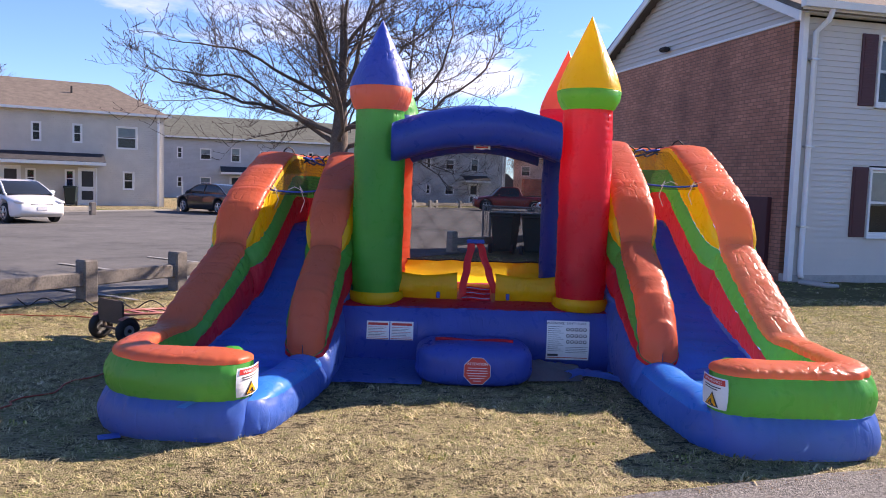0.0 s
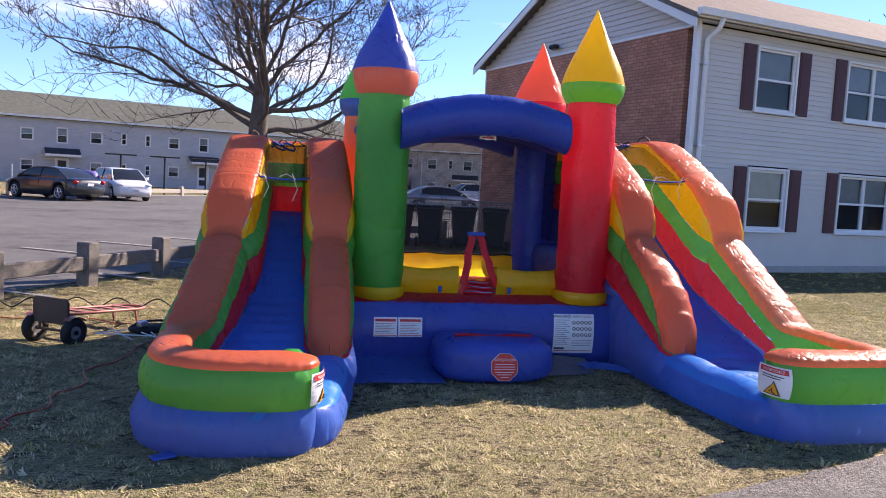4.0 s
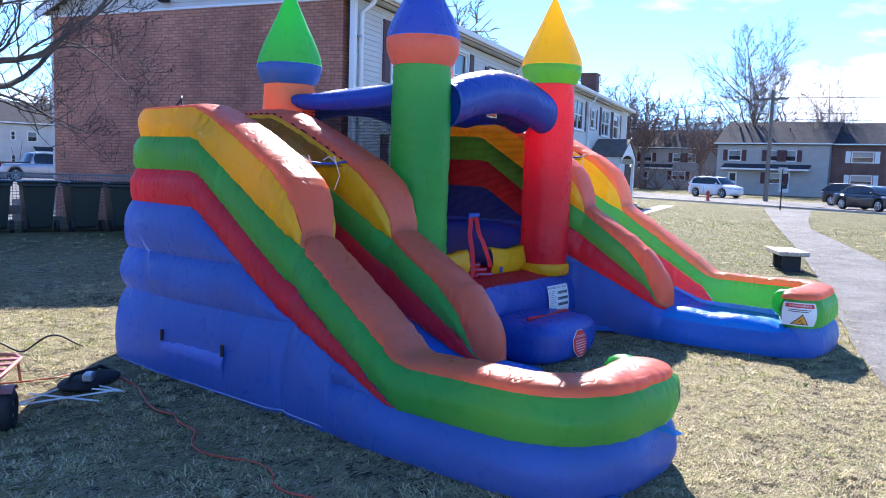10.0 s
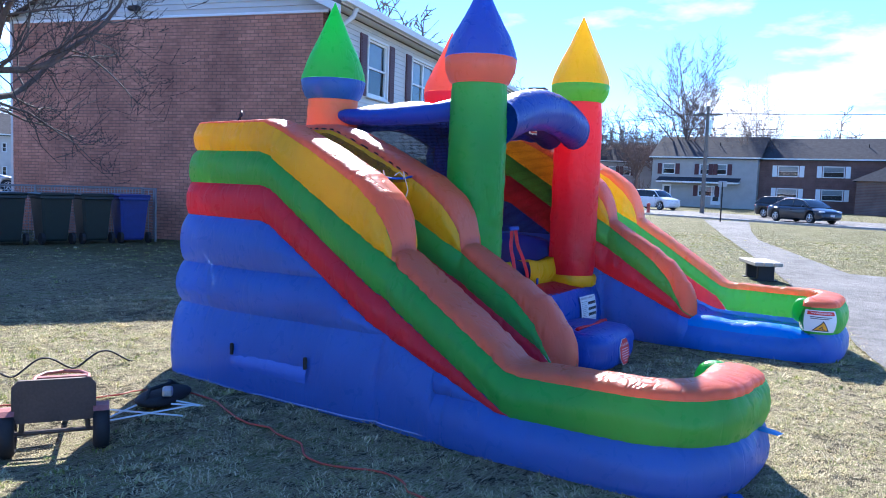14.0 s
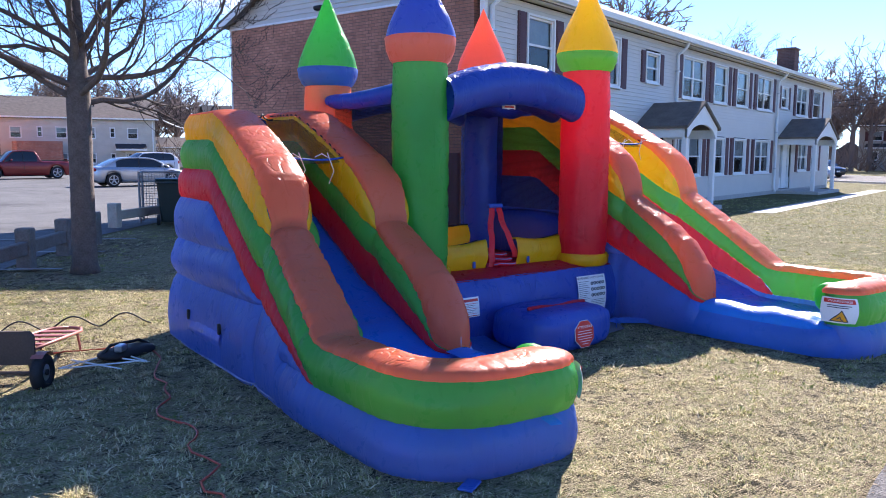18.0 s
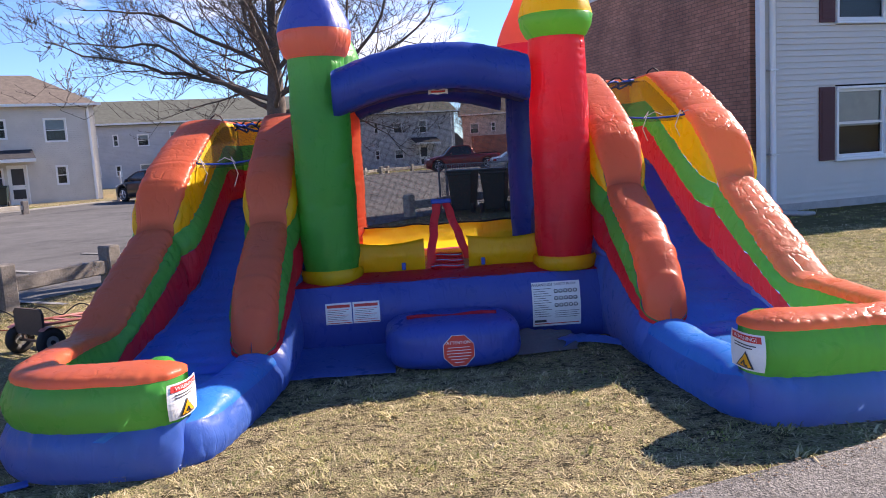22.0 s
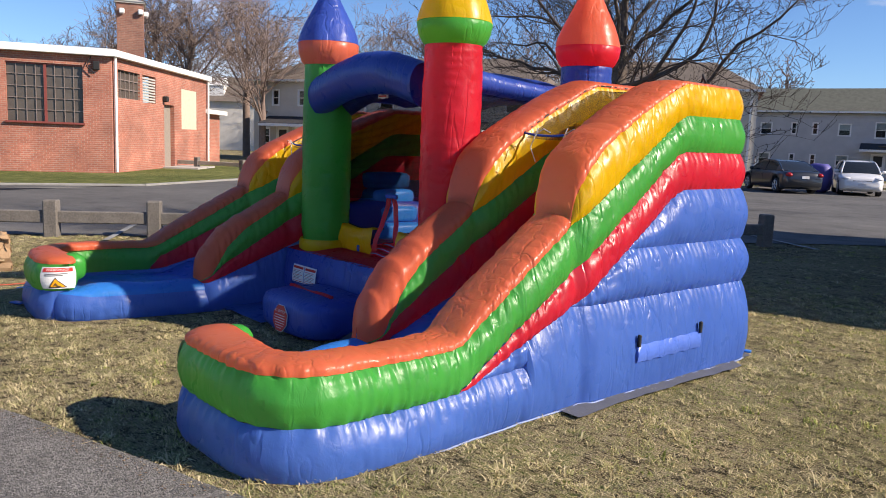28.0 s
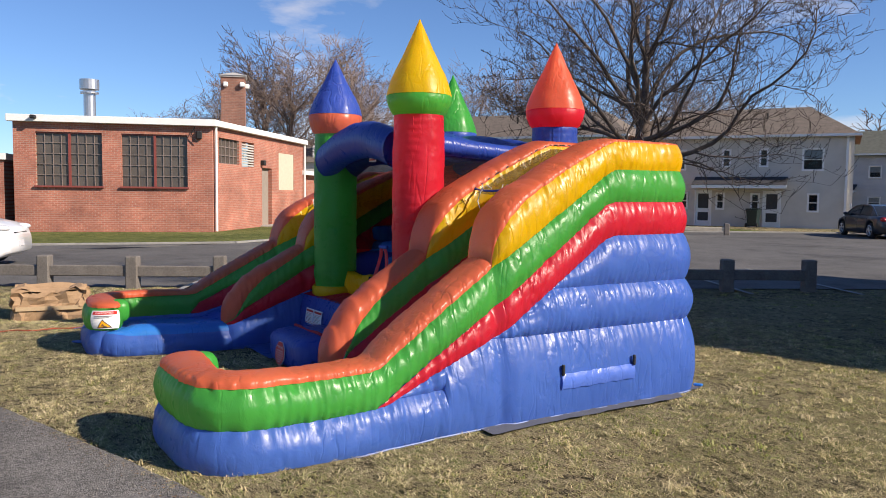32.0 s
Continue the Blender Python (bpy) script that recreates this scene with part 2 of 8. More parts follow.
def vinyl(name, colour, through=0.5, rough=0.33):
    """Coated nylon of an inflatable: glossy, slightly see-through, finely creased."""
    m, nt, bsdf, link = mat_base(name)
    vec = coords(nt)
    n1 = node(nt, "ShaderNodeTexNoise", Scale=2.2, Detail=4.0)
    n2 = node(nt, "ShaderNodeTexNoise", Scale=9.0, Detail=4.0, Distortion=1.2)
    n3 = node(nt, "ShaderNodeTexNoise", Scale=420.0, Detail=1.0)
    n4 = node(nt, "ShaderNodeTexNoise", Scale=8.0, Detail=2.0, Distortion=0.25)
    upright = coords(nt, (1.0, 1.0, 0.22))
    n5 = node(nt, "ShaderNodeTexNoise", Scale=1.7, Detail=2.0)
    for n in (n1, n2, n3, n5):
        link(vec, n.inputs["Vector"])
    link(upright, n4.inputs["Vector"])
    dark = tuple(c * 0.86 for c in colour)
    pale = tuple(min(1, c * 1.10 + 0.012) for c in colour)
    r = ramp(nt, [(0.3, dark), (0.55, colour), (0.8, pale)])
    link(n1.outputs["Fac"], r.inputs["Fac"])
    link(r.outputs["Color"], bsdf.inputs["Base Color"])
    rr = ramp(nt, [(0.35, (rough - 0.07,) * 3), (0.7, (rough + 0.14,) * 3)])
    link(n2.outputs["Fac"], rr.inputs["Fac"])
    link(rr.outputs["Color"], bsdf.inputs["Roughness"])
    # sharp folds that come in patches, soft dents, and the weave
    patch = ramp(nt, [(0.40, (0.05, 0.05, 0.05)), (0.60, (1, 1, 1))])
    link(n5.outputs["Fac"], patch.inputs["Fac"])
    off = node(nt, "ShaderNodeMath")
    off.operation, off.inputs[1].default_value = "SUBTRACT", 0.5
    link(n4.outputs["Fac"], off.inputs[0])
    ab = node(nt, "ShaderNodeMath")
    ab.operation = "ABSOLUTE"
    link(off.outputs["Value"], ab.inputs[0])
    line = node(nt, "ShaderNodeMapRange")
    line.inputs["From Max"].default_value = 0.055
    link(ab.outputs["Value"], line.inputs["Value"])
    fold = node(nt, "ShaderNodeMath")
    fold.operation = "MULTIPLY"
    link(line.outputs["Result"], fold.inputs[0])
    link(patch.outputs["Color"], fold.inputs[1])
    crinkle = node(nt, "ShaderNodeTexNoise", Scale=19.0, Detail=2.0, Distortion=0.9)
    link(coords(nt, (1.0, 1.0, 0.45)), crinkle.inputs["Vector"])
    off2 = node(nt, "ShaderNodeMath")
    off2.operation, off2.inputs[1].default_value = "SUBTRACT", 0.5
    link(crinkle.outputs["Fac"], off2.inputs[0])
    ab2 = node(nt, "ShaderNodeMath")
    ab2.operation = "ABSOLUTE"
    link(off2.outputs["Value"], ab2.inputs[0])
    line2 = node(nt, "ShaderNodeMapRange")
    line2.inputs["From Max"].default_value = 0.07
    link(ab2.outputs["Value"], line2.inputs["Value"])
    patch2 = ramp(nt, [(0.45, (0.12, 0.12, 0.12)), (0.62, (1, 1, 1))])
    link(n2.outputs["Fac"], patch2.inputs["Fac"])
    fold2 = node(nt, "ShaderNodeMath")
    fold2.operation = "MULTIPLY"
    link(line2.outputs["Result"], fold2.inputs[0])
    link(patch2.outputs["Color"], fold2.inputs[1])
    both = node(nt, "ShaderNodeMath")
    both.operation, both.inputs[1].default_value = "MULTIPLY_ADD", 0.14
    link(fold2.outputs["Value"], both.inputs[0])
    link(fold.outputs["Value"], both.inputs[2])
    b0 = node(nt, "ShaderNodeBump", Strength=0.5, Distance=0.008)
    link(both.outputs["Value"], b0.inputs["Height"])
    b1 = node(nt, "ShaderNodeBump", Strength=0.11, Distance=0.025)
    link(n2.outputs["Fac"], b1.inputs["Height"])
    link(b0.outputs["Normal"], b1.inputs["Normal"])
    b2 = node(nt, "ShaderNodeBump", Strength=0.10, Distance=0.002)
    link(n3.outputs["Fac"], b2.inputs["Height"])
    link(b1.outputs["Normal"], b2.inputs["Normal"])
    link(b2.outputs["Normal"], bsdf.inputs["Normal"])
    tr = nt.nodes.new("ShaderNodeBsdfTranslucent")
    tr.inputs["Color"].default_value = (*[min(0.96, c ** 0.72) for c in colour], 1)
    mix = node(nt, "ShaderNodeMixShader", Fac=through)
    out = nt.nodes["Material Output"]
    link(bsdf.outputs["BSDF"], mix.inputs[1])
    link(tr.outputs["BSDF"], mix.inputs[2])
    link(mix.outputs["Shader"], out.inputs["Surface"])
    return m


def plain(name, colour, rough=0.6, metal=0.0, vary=0.15, scale=6.0, bump=0.15, fine=60.0):
    """A general worn surface: colour drifts at two scales, with a fine relief."""
    m, nt, bsdf, link = mat_base(name)
    vec = coords(nt)
    n1 = node(nt, "ShaderNodeTexNoise", Scale=scale, Detail=5.0)
    n2 = node(nt, "ShaderNodeTexNoise", Scale=fine, Detail=3.0)
    link(vec, n1.inputs["Vector"])
    link(vec, n2.inputs["Vector"])
    r = ramp(nt, [(0.3, tuple(c * (1 - vary) for c in colour)), (0.7, tuple(min(1, c * (1 + vary)) for c in colour))])
    mixn = node(nt, "ShaderNodeMath")
    mixn.operation = "ADD"
    half = node(nt, "ShaderNodeMath")
    half.operation, half.inputs[1].default_value = "MULTIPLY", 0.5
    link(n1.outputs["Fac"], mixn.inputs[0])
    link(n2.outputs["Fac"], mixn.inputs[1])
    link(mixn.outputs["Value"], half.inputs[0])
    link(half.outputs["Value"], r.inputs["Fac"])
    link(r.outputs["Color"], bsdf.inputs["Base Color"])
    bsdf.inputs["Roughness"].default_value, bsdf.inputs["Metallic"].default_value = rough, metal
    b = node(nt, "ShaderNodeBump", Strength=bump, Distance=0.01)
    link(n2.outputs["Fac"], b.inputs["Height"])
    link(b.outputs["Normal"], bsdf.inputs["Normal"])
    return m


def banded(name, colour, step, rough=0.55, depth=0.012, vary=0.08):
    """Painted lap siding: level laps of a given height."""
    m, nt, bsdf, link = mat_base(name)
    vec = coords(nt, which="Object")
    sep = nt.nodes.new("ShaderNodeSeparateXYZ")
    link(vec, sep.inputs["Vector"])
    div = node(nt, "ShaderNodeMath")
    div.operation, div.inputs[1].default_value = "DIVIDE", step
    fr = node(nt, "ShaderNodeMath")
    fr.operation = "FRACT"
    link(sep.outputs["Z"], div.inputs[0])
    link(div.outputs["Value"], fr.inputs[0])
    n1 = node(nt, "ShaderNodeTexNoise", Scale=1.2, Detail=5.0)
    link(vec, n1.inputs["Vector"])
    r = ramp(nt, [(0.3, tuple(c * (1 - vary) for c in colour)), (0.7, tuple(min(1, c * (1 + vary)) for c in colour))])
    link(n1.outputs["Fac"], r.inputs["Fac"])
    link(r.outputs["Color"], bsdf.inputs["Base Color"])
    b = node(nt, "ShaderNodeBump", Strength=0.9, Distance=depth)
    inv = node(nt, "ShaderNodeMath")
    inv.operation, inv.inputs[0].default_value = "SUBTRACT", 1.0
    link(fr.outputs["Value"], inv.inputs[1])
    link(inv.outputs["Value"], b.inputs["Height"])
    link(b.outputs["Normal"], bsdf.inputs["Normal"])
    bsdf.inputs["Roughness"].default_value = rough
    return m


def bricks(name, a, b, mortar, turned=False, size=1.0):
    """Brickwork in real sizes; turned: for walls that run along y."""
    m, nt, bsdf, link = mat_base(name)
    tc = nt.nodes.new("ShaderNodeTexCoord")
    sep = nt.nodes.new("ShaderNodeSeparateXYZ")
    com = nt.nodes.new("ShaderNodeCombineXYZ")
    link(tc.outputs["Object"], sep.inputs["Vector"])
    link(sep.outputs["Y" if turned else "X"], com.inputs["X"])
    link(sep.outputs["Z"], com.inputs["Y"])
    br = node(nt, "ShaderNodeTexBrick", Scale=1.0 / size)
    br.inputs["Color1"].default_value, br.inputs["Color2"].default_value, br.inputs["Mortar"].default_value = (*a, 1), (*b, 1), (*mortar, 1)
    br.inputs["Mortar Size"].default_value = 0.008
    br.inputs["Mortar Smooth"].default_value = 0.3
    br.inputs["Brick Width"].default_value, br.inputs["Row Height"].default_value = 0.215, 0.075
    link(com.outputs["Vector"], br.inputs["Vector"])
    n1 = node(nt, "ShaderNodeTexNoise", Scale=0.9, Detail=6.0)
    n2 = node(nt, "ShaderNodeTexNoise", Scale=9.0, Detail=4.0)
    link(tc.outputs["Object"], n1.inputs["Vector"])
    link(tc.outputs["Object"], n2.inputs["Vector"])
    r = ramp(nt, [(0.3, (0.72, 0.7, 0.7)), (0.7, (1.2, 1.18, 1.15))])
    r2 = ramp(nt, [(0.3, (0.86, 0.86, 0.86)), (0.7, (1.1, 1.1, 1.1))])
    link(n1.outputs["Fac"], r.inputs["Fac"])
    link(n2.outputs["Fac"], r2.inputs["Fac"])
    mx = node(nt, "ShaderNodeMixRGB", Fac=1.0)
    mx.blend_type = "MULTIPLY"
    mx2 = node(nt, "ShaderNodeMixRGB", Fac=1.0)
    mx2.blend_type = "MULTIPLY"
    link(br.outputs["Color"], mx.inputs["Color1"])
    link(r.outputs["Color"], mx.inputs["Color2"])
    link(mx.outputs["Color"], mx2.inputs["Color1"])
    link(r2.outputs["Color"], mx2.inputs["Color2"])
    link(mx2.outputs["Color"], bsdf.inputs["Base Color"])
    bm = node(nt, "ShaderNodeBump", Strength=0.7, Distance=0.006)
    bm.invert = True
    link(br.outputs["Fac"], bm.inputs["Height"])
    link(bm.outputs["Normal"], bsdf.inputs["Normal"])
    bsdf.inputs["Roughness"].default_value = 0.85
    return m


def glass(name, tint=(0.75, 0.8, 0.82)):
    m, nt, bsdf, link = mat_base(name)
    out = nt.nodes["Material Output"]
    tr = nt.nodes.new("ShaderNodeBsdfTransparent")
    tr.inputs["Color"].default_value = (*tint, 1)
    gl = nt.nodes.new("ShaderNodeBsdfGlossy")
    gl.inputs["Roughness"].default_value = 0.03
    fr = node(nt, "ShaderNodeFresnel", IOR=1.5)
    mix = nt.nodes.new("ShaderNodeMixShader")
    link(fr.outputs["Fac"], mix.inputs["Fac"])
    link(tr.outputs["BSDF"], mix.inputs[1])
    link(gl.outputs["BSDF"], mix.inputs[2])
    link(mix.outputs["Shader"], out.inputs["Surface"])
    return m


def netting(name, colour, open_share, cell=0.02, axes="XZ"):
    """Woven netting: fine threads with open cells between."""
    m, nt, bsdf, link = mat_base(name)
    out = nt.nodes["Material Output"]
    vec = coords(nt)
    n = node(nt, "ShaderNodeTexNoise", Scale=5.0, Detail=3.0)
    link(vec, n.inputs["Vector"])
    sep = nt.nodes.new("ShaderNodeSeparateXYZ")
    link(vec, sep.inputs["Vector"])
    best = None
    for s in axes:
        d = node(nt, "ShaderNodeMath")
        d.operation, d.inputs[1].default_value = "DIVIDE", cell
        f = node(nt, "ShaderNodeMath")
        f.operation = "FRACT"
        g = node(nt, "ShaderNodeMath")
        g.operation, g.inputs[1].default_value = "LESS_THAN", 0.16
        link(sep.outputs[s], d.inputs[0])
        link(d.outputs["Value"], f.inputs[0])
        link(f.outputs["Value"], g.inputs[0])
        if best is None:
            best = g
        else:
            mx = node(nt, "ShaderNodeMath")
            mx.operation = "MAXIMUM"
            link(best.outputs["Value"], mx.inputs[0])
            link(g.outputs["Value"], mx.inputs[1])
            best = mx
    mr = node(nt, "ShaderNodeMapRange")
    mr.inputs["To Min"].default_value, mr.inputs["To Max"].default_value = 1.0 - open_share, 1.0
    link(best.outputs["Value"], mr.inputs["Value"])
    bsdf.inputs["Base Color"].default_value = (*colour, 1)
    bsdf.inputs["Roughness"].default_value = 0.9
    bsdf.inputs["Specular IOR Level"].default_value = 0.0
    tr = nt.nodes.new("ShaderNodeBsdfTransparent")
    mix = nt.nodes.new("ShaderNodeMixShader")
    link(mr.outputs["Result"], mix.inputs["Fac"])
    link(tr.outputs["BSDF"], mix.inputs[1])
    link(bsdf.outputs["BSDF"], mix.inputs[2])
    link(mix.outputs["Shader"], out.inputs["Surface"])
    return m


def ground_mix(name, stops, scales, rough=0.95, bump=0.6, dist=0.02, speck=None, greener=None):
    """Ground cover: colours mixed by noises of several sizes."""
    m, nt, bsdf, link = mat_base(name)
    vec = coords(nt)
    total = None
    for s, w in scales:
        n = node(nt, "ShaderNodeTexNoise", Scale=s, Detail=6.0, Roughness=0.6)
        link(vec, n.inputs["Vector"])
        mu = node(nt, "ShaderNodeMath")
        mu.operation, mu.inputs[1].default_value = "MULTIPLY", w
        link(n.outputs["Fac"], mu.inputs[0])
        if total is None:
            total = mu
        else:
            ad = node(nt, "ShaderNodeMath")
            ad.operation = "ADD"
            link(total.outputs["Value"], ad.inputs[0])
            link(mu.outputs["Value"], ad.inputs[1])
            total = ad
    r = ramp(nt, stops)
    link(total.outputs["Value"], r.inputs["Fac"])
    colour = r
    if speck:
        vo = node(nt, "ShaderNodeTexVoronoi", Scale=speck[0])
        link(vec, vo.inputs["Vector"])
        rs = ramp(nt, [(0.1, speck[1]), (0.9, speck[2])])
        link(vo.outputs["Color"], rs.inputs["Fac"])
        mx = node(nt, "ShaderNodeMixRGB", Fac=0.6)
        mx.blend_type = "MULTIPLY"
        link(r.outputs["Color"], mx.inputs["Color1"])
        link(rs.outputs["Color"], mx.inputs["Color2"])
        colour = mx
    if greener:
        # matted straw: strands lying in three directions
        strands = None
        for turn, across, lengthwise in ((0.3, 150.0, 13.0), (1.4, 170.0, 15.0), (2.5, 130.0, 12.0)):
            tc = nt.nodes.new("ShaderNodeTexCoord")
            mp = nt.nodes.new("ShaderNodeMapping")
            mp.inputs["Rotation"].default_value = (0, 0, turn)
            mp.inputs["Scale"].default_value = (lengthwise, across, 1.0)
            link(tc.outputs["Object"], mp.inputs["Vector"])
            fn = node(nt, "ShaderNodeTexNoise", Scale=1.0, Detail=2.0, Distortion=0.5)
            link(mp.outputs["Vector"], fn.inputs["Vector"])
            if strands is None:
                strands = fn.outputs["Fac"]
            else:
                top = node(nt, "ShaderNodeMath")
                top.operation = "MAXIMUM"
                link(strands, top.inputs[0])
                link(fn.outputs["Fac"], top.inputs[1])
                strands = top.outputs["Value"]
        sr = ramp(nt, [(0.60, (0, 0, 0)), (0.69, (1, 1, 1))])
        link(strands, sr.inputs["Fac"])
        sm = node(nt, "ShaderNodeMixRGB")
        sm.inputs["Color2"].default_value = (0.66, 0.55, 0.35, 1)
        link(sr.outputs["Color"], sm.inputs["Fac"])
        link(colour.outputs["Color"], sm.inputs["Color1"])
        colour = sm
        # one side of the lawn has greened up: a drift along the plan, broken by noise
        sep = nt.nodes.new("ShaderNodeSeparateXYZ")
        link(vec, sep.inputs["Vector"])
        along = node(nt, "ShaderNodeMath")
        along.operation, along.inputs[1].default_value = "MULTIPLY", 0.45
        link(sep.outputs["Y"], along.inputs[0])
        both = node(nt, "ShaderNodeMath")
        both.operation = "ADD"
        link(sep.outputs["X"], both.inputs[0])
        link(along.outputs["Value"], both.inputs[1])
        mr = node(nt, "ShaderNodeMapRange")
        mr.inputs["From Min"].default_value, mr.inputs["From Max"].default_value = greener[0], greener[1]
        mr.inputs["To Max"].default_value = 0.55
        link(both.outputs["Value"], mr.inputs["Value"])
        gn = node(nt, "ShaderNodeTexNoise", Scale=0.8, Detail=8.0, Roughness=0.7)
        link(vec, gn.inputs["Vector"])
        gr = ramp(nt, [(0.35, (0, 0, 0)), (0.6, (1, 1, 1))])
        link(gn.outputs["Fac"], gr.inputs["Fac"])
        ga = node(nt, "ShaderNodeMath")
        ga.operation = "MULTIPLY_ADD"
        ga.inputs[1].default_value = 0.35
        link(gr.outputs["Color"], ga.inputs[0])
        link(mr.outputs["Result"], ga.inputs[2])
        gm = node(nt, "ShaderNodeMixRGB")
        gm.inputs["Color2"].default_value = (*greener[2], 1)
        link(ga.outputs["Value"], gm.inputs["Fac"])
        link(colour.outputs["Color"], gm.inputs["Color1"])
        colour = gm
    link(colour.outputs["Color"], bsdf.inputs["Base Color"])
    n = node(nt, "ShaderNodeTexNoise", Scale=90.0, Detail=6.0)
    link(vec, n.inputs["Vector"])
    b = node(nt, "ShaderNodeBump", Strength=bump, Distance=dist)
    link(n.outputs["Fac"], b.inputs["Height"])
    link(b.outputs["Normal"], bsdf.inputs["Normal"])
    bsdf.inputs["Roughness"].default_value = rough
    bsdf.inputs["Specular IOR Level"].default_value = 0.15
    return m


def blades_mat(name, stops):
    m, nt, bsdf, link = mat_base(name)
    g = nt.nodes.new("ShaderNodeNewGeometry")
    n = node(nt, "ShaderNodeTexNoise", Scale=0.9, Detail=3.0)
    link(g.outputs["Position"], n.inputs["Vector"])
    ad = node(nt, "ShaderNodeMath")
    ad.operation = "ADD"
    link(g.outputs["Random Per Island"], ad.inputs[0])
    link(n.outputs["Fac"], ad.inputs[1])
    hf = node(nt, "ShaderNodeMath")
    hf.operation, hf.inputs[1].default_value = "MULTIPLY", 0.5
    link(ad.outputs["Value"], hf.inputs[0])
    r = ramp(nt, stops)
    link(hf.outputs["Value"], r.inputs["Fac"])
    link(r.outputs["Color"], bsdf.inputs["Base Color"])
    bsdf.inputs["Roughness"].default_value = 0.8
    bsdf.inputs["Specular IOR Level"].default_value = 0.12
    tr = nt.nodes.new("ShaderNodeBsdfTranslucent")
    link(r.outputs["Color"], tr.inputs["Color"])
    mix = node(nt, "ShaderNodeMixShader", Fac=0.24)
    link(bsdf.outputs["BSDF"], mix.inputs[1])
    link(tr.outputs["BSDF"], mix.inputs[2])
    link(mix.outputs["Shader"], nt.nodes["Material Output"].inputs["Surface"])
    return m


BLUE = vinyl("vinyl_blue", (0.080, 0.200, 0.67), 0.50)
SKYBLUE = vinyl("vinyl_light_blue", (0.035, 0.27, 0.80), 0.40)
SLIDEBLUE = vinyl("vinyl_slide_blue", (0.030, 0.21, 0.80), 0.42)
RED = vinyl("vinyl_red", (0.84, 0.028, 0.055), 0.54)
GREEN = vinyl("vinyl_green", (0.065, 0.50, 0.080), 0.54)
YELLOW = vinyl("vinyl_yellow", (0.90, 0.56, 0.010), 0.50)
ORANGE = vinyl("vinyl_orange", (0.98, 0.20, 0.095), 0.54)
ARCHBLUE = vinyl("vinyl_dark_blue", (0.032, 0.085, 0.43), 0.36)
BASEBLUE = vinyl("vinyl_royal_blue", (0.045, 0.105, 0.50), 0.35)
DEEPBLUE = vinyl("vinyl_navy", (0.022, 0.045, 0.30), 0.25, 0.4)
GREYVINYL = plain("grey_tarpaulin", (0.10, 0.105, 0.12), 0.6, vary=0.2)
# Back net's black is raised to grey, painting in sun that shines through it.
NETBACK = netting("sun_greyed_back_net", (0.06, 0.06, 0.065), 0.68, 0.012, "XZ")
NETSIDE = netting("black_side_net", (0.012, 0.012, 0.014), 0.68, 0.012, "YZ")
NETTOP = netting("black_top_net", (0.030, 0.028, 0.026), 0.66, 0.011, "XY")
WHITE = plain("white_paint", (0.78, 0.78, 0.76), 0.5, vary=0.05)
PAPER = plain("printed_label_white", (0.80, 0.80, 0.80), 0.4, vary=0.04)
INK = plain("label_ink", (0.06, 0.06, 0.07), 0.5, vary=0.1)
REDINK = plain("label_red", (0.62, 0.03, 0.02), 0.45, vary=0.1)
AMBER = plain("label_amber", (0.85, 0.36, 0.01), 0.45, vary=0.1)
BLACK = plain("black_rubber", (0.014, 0.014, 0.015), 0.7, vary=0.3)
ROPE = plain("white_cord", (0.7, 0.68, 0.62), 0.8)
BLUEROPE = plain("blue_strap", (0.02, 0.07, 0.36), 0.7)
SIDING = plain("cream_vinyl_siding", (0.60, 0.565, 0.51), 0.5, vary=0.06, scale=1.5, bump=0.05)
SIDEBAND = banded("cream_lap_siding", (0.60, 0.57, 0.52), 0.11)
SIDEGREY = banded("pale_grey_lap_siding", (0.47, 0.47, 0.47), 0.11)
SIDETAN = banded("beige_lap_siding", (0.56, 0.52, 0.45), 0.11)
BRICKDARK = bricks("dark_red_brickwork", (0.42, 0.18, 0.115), (0.54, 0.245, 0.16), (0.22, 0.125, 0.09), True)
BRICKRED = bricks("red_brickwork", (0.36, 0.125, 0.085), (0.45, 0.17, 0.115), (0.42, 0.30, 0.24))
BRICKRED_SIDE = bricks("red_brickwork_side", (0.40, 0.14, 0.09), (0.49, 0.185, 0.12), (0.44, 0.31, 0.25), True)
STREETBRICK = bricks("dark_brown_brickwork", (0.15, 0.08, 0.065), (0.19, 0.10, 0.08), (0.18, 0.13, 0.11), True)
# Cream siding darkened: shade on the street fronts is put into the colour.
STREETSIDING = banded("shaded_cream_lap_siding", (0.40, 0.375, 0.34), 0.11)
SHUTTER = plain("maroon_shutter", (0.085, 0.022, 0.026), 0.55)
SHINGLE = plain("brown_grey_shingles", (0.16, 0.135, 0.115), 0.9, vary=0.3, scale=3.0, fine=22.0, bump=0.5)
SHINGLEGREY = plain("grey_green_shingles", (0.125, 0.13, 0.11), 0.9, vary=0.3, scale=3.0, fine=22.0, bump=0.5)
SHINGLEDARK = plain("charcoal_shingles", (0.06, 0.06, 0.065), 0.9, vary=0.3, scale=3.0, fine=22.0, bump=0.5)
for shingle_material in (SHINGLE, SHINGLEGREY, SHINGLEDARK):
    for shader_node in shingle_material.node_tree.nodes:
        if shader_node.type == "BSDF_PRINCIPLED":
            shader_node.inputs["Specular IOR Level"].default_value = 0.08
PANE = glass("window_glass")
# Near-black for plates behind openings: the dimness of rooms is in the colour.
DARKROOM = plain("painted_room_dimness", (0.05, 0.052, 0.055), 0.9)
BLIND = plain("white_blind", (0.42, 0.45, 0.46), 0.7)
